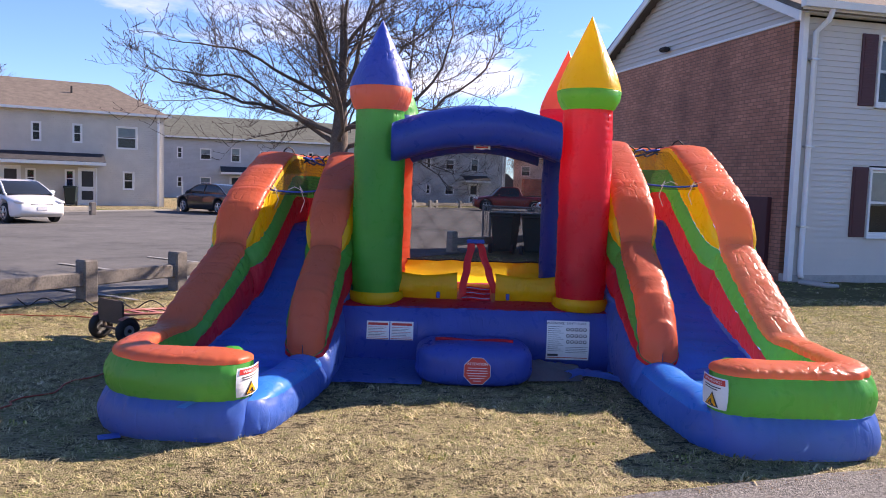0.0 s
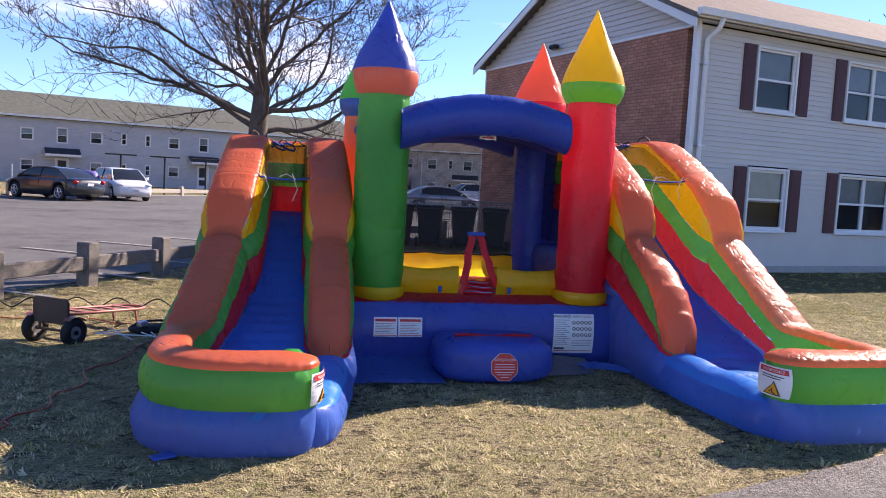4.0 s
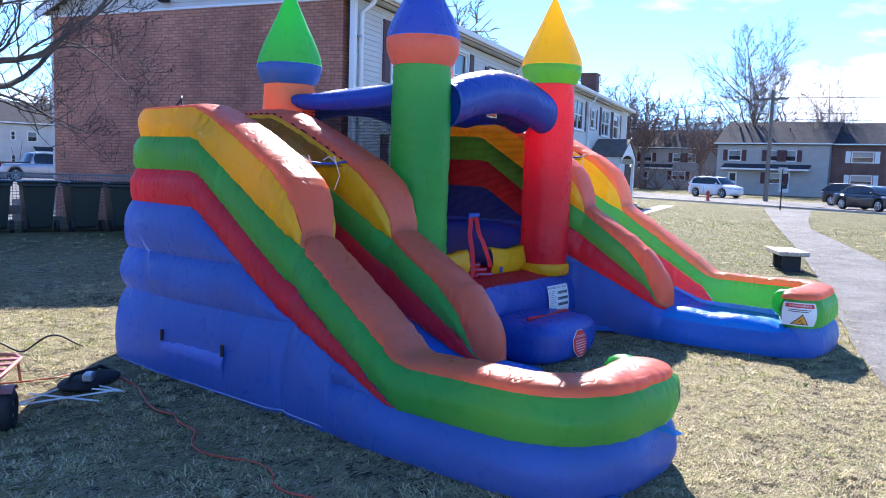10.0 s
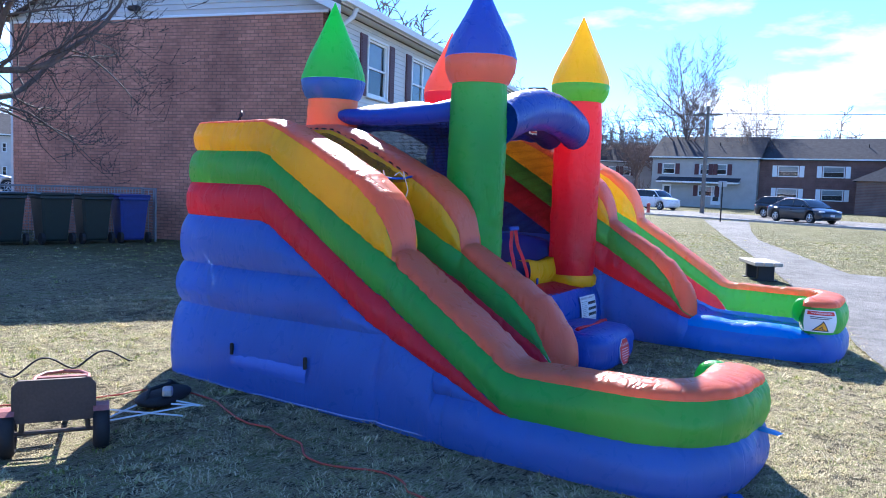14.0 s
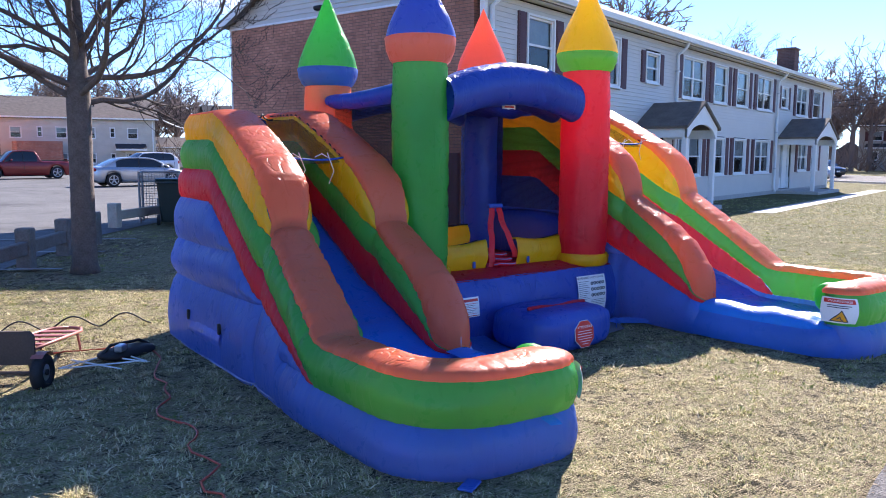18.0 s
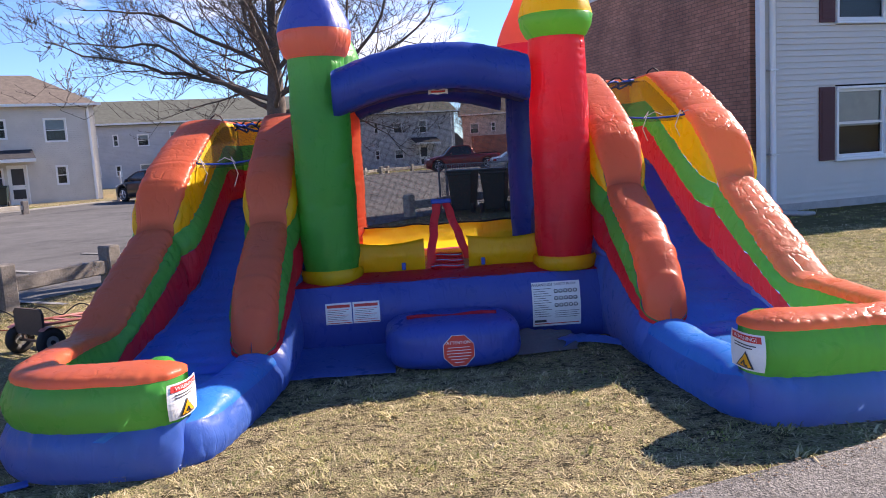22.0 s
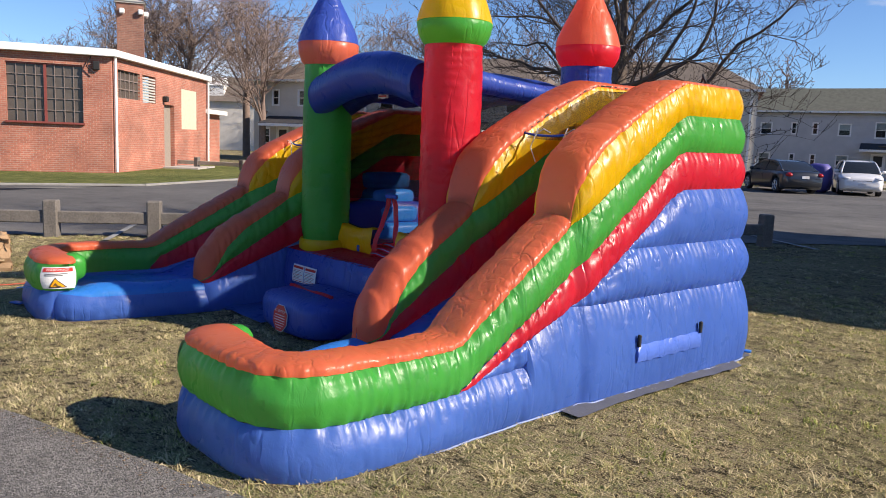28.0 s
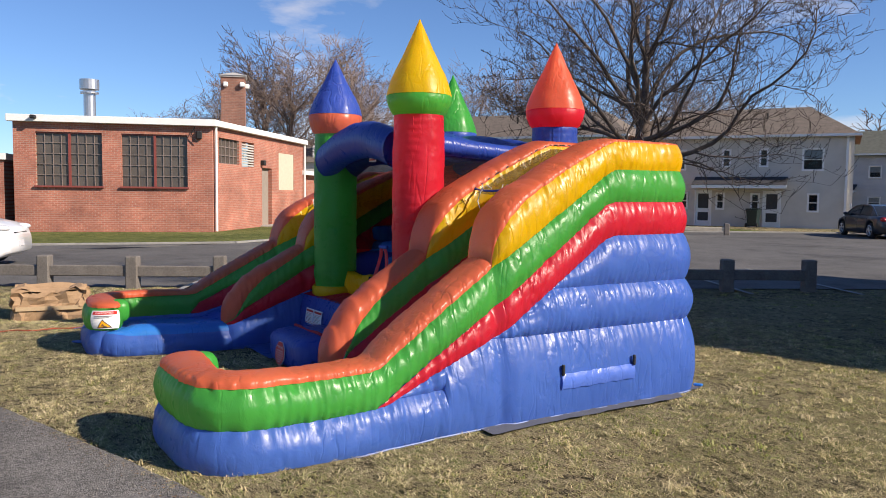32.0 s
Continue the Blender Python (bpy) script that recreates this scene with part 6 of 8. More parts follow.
def porch(parent, s, w, d, eave, peak, y=0.0):
    p = new("porch")
    p.parent = parent
    p["label"] = "white gabled entry porch with an arched front"
    h = w / 2
    g = Geo()
    for sg in (-1, 1):
        pts = [(s + sg * (h + 0.12), eave - 0.05), (s, peak), (s, peak + 0.07), (s + sg * (h + 0.14), eave + 0.02)]
        v = [(x, y - d - 0.12, z) for x, z in pts] + [(x, y, z) for x, z in pts]
        g.add(v, [(3, 2, 1, 0), (4, 5, 6, 7), (0, 1, 5, 4), (1, 2, 6, 5), (2, 3, 7, 6), (3, 0, 4, 7)])
    part("porch_roof", g, SHINGLE, p)
    outer = [(s - h, eave - 0.28), (s - h, eave), (s, peak - 0.02), (s + h, eave), (s + h, eave - 0.28)]
    arc = [(s + (h - 0.16) * math.cos(a), eave - 0.28 + 0.36 * math.sin(a)) for a in [math.pi * k / 14 for k in range(15)]]
    front = outer + arc
    v = [(x, y - d - 0.06, z) for x, z in front] + [(x, y - d, z) for x, z in front]
    n = len(front)
    gf = Geo()
    # the gable face is a fan of quads from the arch to the rafters
    def rafter(x):
        return eave + (peak - 0.02 - eave) * (1 - abs(x - s) / h)
    cols = []
    for k in range(25):
        x = s - h + w * k / 24
        t = max(-1, min(1, (x - s) / (h - 0.16)))
        lo = eave - 0.28 + (0.36 * math.sqrt(1 - t * t) if abs(x - s) < h - 0.16 else 0)
        cols.append((x, min(lo, rafter(x) - 0.02), rafter(x)))
    for yy, fl in ((y - d - 0.06, False), (y - d, True)):
        gf.grid([[(x, yy, lo), (x, yy, hi)] for x, lo, hi in cols], flip=fl)
    gf.grid([[(x, y - d - 0.06, lo), (x, y - d, lo)] for x, lo, hi in cols])
    part("porch_gable", gf, WHITE, p)
    for sg in (-1, 1):
        part("porch_beam", Geo().box((s + sg * (h - 0.05), y - d / 2, eave - 0.16), (0.10, d, 0.24)), WHITE, p)
        part("porch_post", Geo().box((s + sg * (h - 0.08), y - d + 0.02, (eave - 0.28) / 2 + 0.06), (0.14, 0.14, eave - 0.4), 0.015), WHITE, p)
    part("porch_slab", Geo().box((s, y - d / 2 - 0.1, 0.05), (w + 0.2, d + 0.3, 0.12), 0.01), CONCRETE, p)


porch(apartment, 8.15, 2.2, 1.35, 2.22, 2.85)
porch(apartment, 22.0, 3.4, 1.35, 2.22, 2.95)


def row_house(x, y, z, turn, length, depth, eave, ridge, wall, label, windows, doors_=(), canopies=(), roof=None, brick_end=None, spouts=(), hip=0.0):
    """A two-storey terrace. Origin: the front corner; it runs along local x and faces -y."""
    h = thing("row_house", x, y, z, turn, label, "house", "terraced houses")
    holes_ = [(a, b, c, d) for a, b, c, d in windows] + [(a, b, c, d) for a, b, c, d in doors_]
    g = Geo()
    for a, b, c, d in split_wall(length, eave, holes_, -0.4):
        g.box(((a + b) / 2, 0.12, (c + d) / 2), (b - a, 0.22, d - c))
    part("front_wall", g, wall, h)
    part("back_wall", Geo().box((length / 2, depth, eave / 2 - 0.2), (length, 0.2, eave + 0.4)), wall, h)
    for xx, end in ((0.01, 0), (length - 0.21, 1)):
        m = brick_end if (brick_end and end) else wall
        part("end_wall", Geo().extrude([(0.23, -0.4), (depth, -0.4), (depth, eave), (depth / 2, ridge - 0.05 if not hip else eave + 0.1), (0.23, eave)], 0, xx, xx + 0.2), m, h)
    for a, b, c, d in windows:
        window_part(h, a + 0.05, b - 0.05, c + 0.05, d - 0.05, 0.02, 1, 0.0 if b - a < 0.7 else 0.45, 0.05, sill=False)
    for a, b, c, d in doors_:
        door_part(h, a + 0.06, b - 0.06, c, d - 0.06, 0.05, WHITE, True)
    for a, b, zc in canopies:
        c = new("canopy")
        c.parent = h
        part("canopy_roof", Geo().extrude([(-1.15, zc), (0.0, zc + 0.42), (0.0, zc + 0.36), (-1.15, zc - 0.05)], 0, a, b), SHINGLEDARK, c)
        part("canopy_fascia", Geo().box(((a + b) / 2, -1.13, zc - 0.10), (b - a, 0.06, 0.16)), WHITE, c)
        for s in (a + 0.1, b - 0.1):
            part("canopy_bracket", Geo().box((s, -0.55, zc - 0.06), (0.08, 1.1, 0.12)), WHITE, c)
    roof = roof or SHINGLE
    if hip:
        o = 0.3
        zz = eave - 0.02
        v = [(-o, -o, zz), (length + o, -o, zz), (length + o, depth + o, zz), (-o, depth + o, zz), (hip, depth / 2, ridge), (length - hip, depth / 2, ridge)]
        f = [(0, 1, 5, 4), (1, 2, 5), (2, 3, 4, 5), (3, 0, 4), (3, 2, 1, 0)]
        part("roof", Geo().add(v, f), roof, h)
    else:
        gable_roof(h, length, depth, eave, ridge, 0.3, roof)
    part("gutter", Geo().box((length / 2, -0.33, eave - 0.02), (length + 0.6, 0.12, 0.12)), WHITE, h)
    part("roof_vent", Geo().cyl((length * 0.6, depth * 0.28, eave + (ridge - eave) * 0.5), (length * 0.6, depth * 0.28, eave + (ridge - eave) * 0.5 + 0.5), 0.05, 0.05, 8), BLACK, h)
    for s in spouts:
        part("downspout", Geo().box((s, -0.06, eave / 2), (0.11, 0.10, eave)), WHITE, h)
    return h


def bays(length, step, kinds):
    """Upper and lower windows in a repeating rhythm."""
    ws = []
    for k in range(int(length / step)):
        s = 0.5 + k * step
        for off, w, z0, z1 in kinds:
            if s + off + w < length - 0.2:
                ws.append((s + off, s + off + w, z0, z1))
    return ws


# house with two small windows and a canopy, its brick end to the lot (A)
WA = [(1.6, 2.5, 3.0, 4.1), (4.3, 4.75, 3.15, 4.1), (6.1, 6.55, 3.15, 4.1), (8.1, 9.1, 2.95, 4.1), (2.2, 2.65, 0.95, 1.85), (5.75, 6.2, 0.95, 1.85), (8.4, 8.95, 0.9, 1.85), (4.05, 4.5, 0.95, 1.85)]
row_house(-23.6, 35.4, -0.1, 30, 10.4, 7.5, 4.72, 6.5, SIDETAN, "beige-sided two-storey terrace with a brick end and a dark canopy", WA, [(3.0, 3.85, 0.0, 1.95), (6.35, 7.2, 0.0, 1.95)], [(3.0, 7.5, 2.25)], brick_end=BRICKRED_SIDE, spouts=(10.1,), hip=2.2)
# its neighbour (C)
WC = [(1.2, 1.7, 3.1, 4.05), (2.9, 3.4, 3.1, 4.05), (5.4, 6.3, 2.95, 4.05), (8.0, 8.9, 2.95, 4.05), (11.0, 11.5, 3.1, 4.05), (12.6, 13.1, 3.1, 4.05), (15.2, 16.2, 2.95, 4.05), (0.6, 1.1, 0.9, 1.85), (5.9, 6.4, 0.9, 1.85), (8.2, 8.7, 0.9, 1.85), (15.3, 15.9, 0.9, 1.85), (12.0, 12.5, 0.9, 1.85), (3.5, 3.95, 0.9, 1.85)]
row_house(-37.2, 24.6, 0.1, 30, 17.0, 7.5, 4.55, 6.2, SIDETAN, "beige-sided two-storey terrace with dark canopies", WC, [(1.5, 2.3, 0.0, 1.9), (2.55, 3.35, 0.0, 1.9), (10.4, 11.2, 0.0, 1.9), (13.0, 13.8, 0.0, 1.9)], [(1.0, 4.4, 2.1), (9.8, 14.3, 2.1)], brick_end=BRICKRED_SIDE, spouts=(7.2, 16.7), hip=2.0)
# the long pale terrace across the lot (D)
KD = [(0.2, 0.9, 3.0, 4.0), (2.2, 0.45, 3.1, 4.0), (3.6, 0.9, 3.0, 4.0), (0.2, 0.9, 0.9, 1.8), (2.2, 0.45, 0.9, 1.8), (3.6, 0.9, 0.9, 1.8)]
WD, DD, CD = [], [], []
for c in (0.9, 10.6, 20.6, 30.6):
    DD.append((c - 0.45, c + 0.45, 0.0, 1.9))
    CD.append((c - 1.15, c + 1.15, 2.2))
    for off, w, z0, z1 in ((0.0, 0.75, 2.95, 4.1), (-2.25, 0.85, 3.05, 3.95), (2.25, 0.85, 3.05, 3.95), (-4.15, 0.42, 3.1, 4.0), (4.15, 0.42, 3.1, 4.0), (-2.25, 0.85, 0.9, 1.75), (2.25, 0.85, 0.9, 1.75), (-4.15, 0.42, 0.9, 1.75), (4.15, 0.42, 0.9, 1.75)):
        if 0.3 < c + off - w / 2 and c + off + w / 2 < 33.2:
            WD.append((c + off - w / 2, c + off + w / 2, z0, z1))
row_house(-26.5, 58.0, -0.1, 18.6, 33.5, 8, 4.75, 6.6, SIDEGREY, "long pale-sided two-storey terrace across the parking lot", WD, DD, CD, brick_end=BRICKRED_SIDE, spouts=(33.2,), roof=SHINGLEGREY)
row_house(6.5, 75.0, -0.3, -12, 12.0, 8, 4.75, 6.6, SIDETAN, "beige two-storey terrace beyond the parked cars", bays(12, 5.6, KD), [(9.5, 10.4, 0, 1.9)], [(8.7, 11.2, 2.2)], spouts=(5.8, 11.8))
part("porch_block", Geo().box((9.0, 73.6, 1.15), (3.4, 2.2, 2.6)), BRICKRED)
tagged(bpy.data.objects["porch_block"], "low brick entry block of a terrace", "building")
row_house(26.0, 79.5, -0.3, -12, 14.0, 8, 4.75, 6.8, SIDEBAND, "pale two-storey house at the edge of the woods", bays(14, 5.6, KD), [(5.2, 6.1, 0, 1.9)], [(4.6, 6.6, 2.2)], spouts=(0.2,), roof=SHINGLEDARK)
row_house(20.5, 93, -0.3, -12, 9.0, 5, 2.5, 3.6, SIDEBAND, "low garage row at the edge of the woods", [(1.0, 1.8, 0.9, 1.8), (6.4, 7.2, 0.9, 1.8)], [(4.6, 5.4, 0, 1.9)])

# ---- brick works building with steel windows ----
BL = Vector((-24.4, 5.42))
BC = Vector((-22.0, 11.65))
BR = Vector((-30.2, 18.6))
works = thing("brick_building", BC.x, BC.y, 0, math.degrees(math.atan2(BC.y - BL.y, BC.x - BL.x)), "low red brick building with large steel windows and white roof edge", "building")
WLf, WH = (BC - BL).length, 3.90
side_turn = math.atan2(BR.y - BC.y, BR.x - BC.x) - math.atan2(BC.y - BL.y, BC.x - BL.x)
fw = [(-WLf + 0.72, -WLf + 2.90, 1.66, 3.54), (-WLf + 3.55, -WLf + 5.80, 1.66, 3.54)]
front = None
for a, b, c, d in split_wall(WLf, WH, [(h[0] + WLf, h[1] + WLf, h[2], h[3]) for h in fw], -0.3):
    q = part("brick_panel" if front else "front_wall", Geo().box(((a + b) / 2 - WLf, 0.14, (c + d) / 2), (b - a, 0.28, d - c)), BRICKRED, front or works)
    front = front or q
MUNTIN = plain("grey_steel_muntin", (0.21, 0.165, 0.145), 0.6)
REDSTEEL = plain("oxide_red_steel", (0.22, 0.05, 0.04), 0.6)
BRICKOLD = bricks("weathered_brown_brick", (0.26, 0.12, 0.085), (0.32, 0.15, 0.105), (0.28, 0.2, 0.16))
GRIMY = plain("grimy_window_panes", (0.095, 0.08, 0.068), 0.22, vary=0.3, scale=2.5, bump=0.05)
for a, b, c, d in fw:
    w = new("steel_window")
    w.parent = works
    part("pane", Geo().grid([[(a, 0.12, c), (a, 0.12, d)], [(b, 0.12, c), (b, 0.12, d)]], flip=True), GRIMY, w)
    part("room_back", Geo().box(((a + b) / 2, 0.45, (c + d) / 2), (b - a + 0.3, 0.02, d - c + 0.3)), DARKROOM, w)
    g = Geo()
    for k in range(1, 8):
        g.box((a + (b - a) * k / 8, 0.10, (c + d) / 2), (0.02, 0.04, d - c))
    for k in range(1, 5):
        g.box(((a + b) / 2, 0.10, c + (d - c) * k / 5), (b - a, 0.042, 0.02))
    part("muntins", g, MUNTIN, w)
    part("mullion", Geo().box(((a + b) / 2, 0.08, (c + d) / 2), (0.08, 0.07, d - c)), REDSTEEL, w)
    part("sill", Geo().box(((a + b) / 2, 0.0, c - 0.03), (b - a + 0.1, 0.2, 0.06)), REDSTEEL, w)
    part("head", Geo().box(((a + b) / 2, 0.08, d - 0.02), (b - a, 0.08, 0.05)), REDSTEEL, w)
SL = (BR - BC).length
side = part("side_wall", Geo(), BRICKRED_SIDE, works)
side.matrix_basis = pose(0, 0, 0, 0, 0, math.degrees(side_turn))
sh_ = [(0.55, 2.5, 2.57, 3.52), (2.75, 4.1, 2.52, 3.52), (5.0, 6.2, 0.05, 2.55), (7.1, 9.2, 1.6, 3.3)]
for a, b, c, d in split_wall(SL, WH, sh_, -0.3):
    part("brick_panel", Geo().box(((a + b) / 2, 0.14, (c + d) / 2), (b - a, 0.28, d - c)), BRICKRED, side)
part("side_window", Geo().box((1.525, 0.14, 3.05), (1.95, 0.03, 0.95)), GRIMY, side)
g = Geo()
for k in range(6):
    g.box((0.55 + 1.95 * k / 5, 0.10, 3.05), (0.035, 0.05, 0.95))
for k in range(4):
    g.box((1.525, 0.10, 2.57 + 0.95 * k / 3), (1.95, 0.052, 0.035))
part("muntins", g, MUNTIN, side)
g = Geo()
for k in range(9):
    g.box((3.42, 0.06, 2.58 + 0.104 * k), (1.3, 0.10, 0.06))
part("louvre", g, CONCRETE, side)
part("door", Geo().box((5.6, 0.2, 1.3), (1.2, 0.06, 2.5)), plain("grey_door", (0.28, 0.24, 0.2), 0.6), side, "grey steel door in a deep recess")
part("shutter", Geo().box((8.15, 0.05, 2.45), (2.1, 0.08, 1.7), 0.01), plain("cream_panel", (0.62, 0.52, 0.4), 0.6), side, "cream boarded opening")
part("lamp", Geo().box((4.9, -0.1, 2.75), (0.2, 0.2, 0.22), 0.03), BLACK, side)
part("step_slab", Geo().box((6.0, -0.7, 0.03), (2.4, 1.4, 0.10)), CONCRETE, side)
fascia = Geo()
fascia.box((-WLf / 2, -0.08, WH + 0.09), (WLf + 0.3, 0.3, 0.24), 0.01)
part("white_fascia", fascia, WHITE, works)
part("white_fascia", Geo().box((SL / 2, -0.06, WH + 0.09), (SL + 0.2, 0.3, 0.22), 0.01), WHITE, side)
part("roof_deck", Geo().box((-WLf / 2, 5.2, WH + 0.10), (WLf, 10.2, 0.06)), CONCRETE, works)
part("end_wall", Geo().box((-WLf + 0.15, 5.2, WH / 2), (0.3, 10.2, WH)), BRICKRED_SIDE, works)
for s, own in ((0.10, side), (SL - 0.12, side)):
    part("downspout", Geo().cyl((s, -0.10, WH), (s, -0.10, 0.05), 0.05, 0.05, 8), WHITE, own)
part("flood_light", Geo().box((-WLf + 0.75, -0.3, WH + 0.12), (0.18, 0.25, 0.13), 0.03), BLACK, works)
part("junction_box", Geo().box((-0.45, -0.08, WH - 0.35), (0.2, 0.12, 0.28), 0.02).tube([(-0.6, -0.08, WH - 0.05), (-0.75, -0.1, WH - 0.4), (-0.5, -0.12, WH - 0.6)], 0.02, 5), BLACK, works)
part("metal_flue", Geo().cyl((-WLf + 1.85, 3.0, WH), (-WLf + 1.85, 3.0, WH + 1.45), 0.22, 0.22, 16).cyl((-WLf + 1.85, 3.0, WH + 1.34), (-WLf + 1.85, 3.0, WH + 1.40), 0.34, 0.34, 16).cyl((-WLf + 1.85, 3.0, WH + 1.5), (-WLf + 1.85, 3.0, WH + 1.88), 0.36, 0.36, 20), STEEL, works, "galvanised roof flue with a cap", smooth=False)
chim = part("brick_chimney", Geo().box((0.4, 6.2, WH + 1.1), (1.0, 1.0, 3.0)), BRICKOLD, works)
part("chimney_cap", Geo().box((0.4, 6.2, WH + 2.62), (1.12, 1.12, 0.08)).add([(-0.2, 5.6, WH + 2.65), (1.0, 5.6, WH + 2.65), (1.0, 6.8, WH + 2.65), (-0.2, 6.8, WH + 2.65), (0.4, 6.2, WH + 2.85)], [(0, 1, 4), (1, 2, 4), (2, 3, 4), (3, 0, 4)]), CONCRETE, chim)
for x, y in ((0.1, 5.62), (0.8, 5.62), (0.98, 6.2)):
    part("flood_lamp", Geo().box((x, y, WH + 2.25), (0.2, 0.2, 0.2), 0.03), WHITE, chim)
annex = thing("brick_annex", -24.45, 5.0, 0, math.degrees(math.atan2(BC.y - BL.y, BC.x - BL.x)), "lower brick annex with a louvred vent", "building")
part("wall", Geo().box((-4.0, 1.9, 1.15), (8.0, 3.0, 2.9)), BRICKRED, annex)
part("white_fascia", Geo().box((-4.0, 1.9, 2.66), (8.2, 3.2, 0.22)), WHITE, annex)
g = Geo()
for k in range(12):
    g.box((-1.3, 0.36, 0.35 + 0.11 * k), (1.7, 0.08, 0.05))
part("vent_louvre", g, CONCRETE, annex)
rear = thing("brick_wing", BR.x, BR.y, 0, math.degrees(math.atan2(BR.y - BC.y, BR.x - BC.x)), "low brick wing with a white roof edge", "building")
part("wall", Geo().box((1.6, 1.6, 1.1), (3.2, 2.6, 2.6)), BRICKRED, rear)
part("white_fascia", Geo().box((1.6, 1.5, 2.5), (3.6, 3.1, 0.2)), WHITE, rear)

# ---- houses across the street ----
def shuttered(x, y, z, turn, length, depth, eave, ridge, wall, label, windows, doors_, canopies, white_sh=False):
    h = row_house(x, y, z, turn, length, depth, eave, ridge, wall, label, windows, doors_, canopies, roof=SHINGLEDARK)
    m = WHITE if white_sh else SHUTTER
    for a, b, c, d in windows:
        if b - a > 0.7:
            for s in (a - 0.28, b + 0.28):
                part("shutter", Geo().box((s, -0.03, (c + d) / 2), (0.42, 0.06, d - c)), m, h)
    return h


KG = [(0.6, 1.3, 3.0, 4.1), (4.4, 1.3, 3.0, 4.1), (4.4, 1.6, 0.8, 1.9)]
shuttered(76.0, 29.5, 0.3, -90, 10.5, 8, 4.75, 7.0, STREETSIDING, "cream two-storey house across the street with maroon shutters", bays(10.5, 5.2, KG), [(1.2, 2.1, 0, 1.9), (6.2, 7.1, 0, 1.9)], [(0.8, 9.0, 2.3)])
KB = [(1.2, 1.9, 3.0, 4.1), (5.2, 1.9, 3.0, 4.1), (1.2, 1.9, 0.8, 1.9), (5.2, 1.9, 0.8, 1.9)]
shuttered(77.0, 19.0, 0.3, -90, 15.5, 8, 4.75, 6.9, STREETBRICK, "dark brick two-storey house across the street with white shutters", bays(15.5, 7.8, KB), [], [], True)
gar = thing("brick_garage", 72.5, 10.0, 0.3, -90, "low brown brick garage with a hipped roof", "garage")
part("wall", Geo().box((2.6, 2, 1.2), (5.2, 4, 3.0)), STREETBRICK, gar)
part("roof", Geo().add([(-0.4, -0.4, 2.7), (5.6, -0.4, 2.7), (5.6, 4.4, 2.7), (-0.4, 4.4, 2.7), (2.2, 2, 4.1), (3.0, 2, 4.1)], [(0, 1, 5, 4), (1, 2, 5), (2, 3, 4, 5), (3, 0, 4), (3, 2, 1, 0)]), SHINGLEDARK, gar)
part("chimney", Geo().box((5.2, 3.5, 4.2), (1.1, 1.1, 5.0)), STREETBRICK, gar)
shuttered(72.0, 3.6, 0.3, -90, 16, 8, 5.0, 7.6, STREETSIDING, "cream two-storey house across the street with maroon shutters", bays(16, 7.0, KG), [(3.4, 4.3, 0, 1.9)], [(3.0, 9.0, 2.3)])
shuttered(88.0, 44.0, 0.3, -75, 11, 8, 4.75, 7.0, STREETSIDING, "pale two-storey house among bare trees", bays(11, 5.2, KG), [(1.2, 2.1, 0, 1.9)], [(0.8, 5.0, 2.3)])
for x, y in ((-62, 36), (-58, 46), (-66, 52)):
    hh = thing("distant_house", x, y, 0, 50, "small white house with a pitched roof in the distance", "house", "distant houses")
    part("wall", Geo().box((0, 3, 2), (9, 6, 5)), SIDEBAND, hh)
    part("roof", Geo().extrude([(-0.3, 4.4), (6.3, 4.4), (3, 6.8)], 0, -4.8, 4.8), SHINGLE, hh)
    for s in (-2.5, 2.0):
        part("dormer", Geo().box((s, 1.2, 5.2), (1.5, 1.6, 1.3)).extrude([(0.3, 5.85), (2.1, 5.85), (1.2, 6.6)], 0, s - 0.8, s + 0.8), WHITE, hh)

# ---- trees ----
def limb(geo, p, d, r, length, rng, segs, bend=0.25, lift=0.0, sides=6, tip=0.25):
    """A tapering crooked limb; returns its points, ways and radii."""
    pts, rad, ways = [Vector(p)], [r], [Vector(d).normalized()]
    w = ways[0].copy()
    for i in range(segs):
        w = (w + Vector((rng.uniform(-bend, bend), rng.uniform(-bend, bend), rng.uniform(-bend, bend) + lift))).normalized()
        pts.append(pts[-1] + w * (length / segs))
        ways.append(w.copy())
        rad.append(r * (1 - (1 - tip) * (i + 1) / segs))
    geo.tube(pts, rad, sides, ends=False)
    return pts, ways, rad


def off_axis(w, angle, turn):
    s = w.orthogonal().normalized()
    s.rotate(Matrix.Rotation(turn, 3, w))
    v = w.copy()
    v.rotate(Matrix.Rotation(angle, 3, s))
    return v


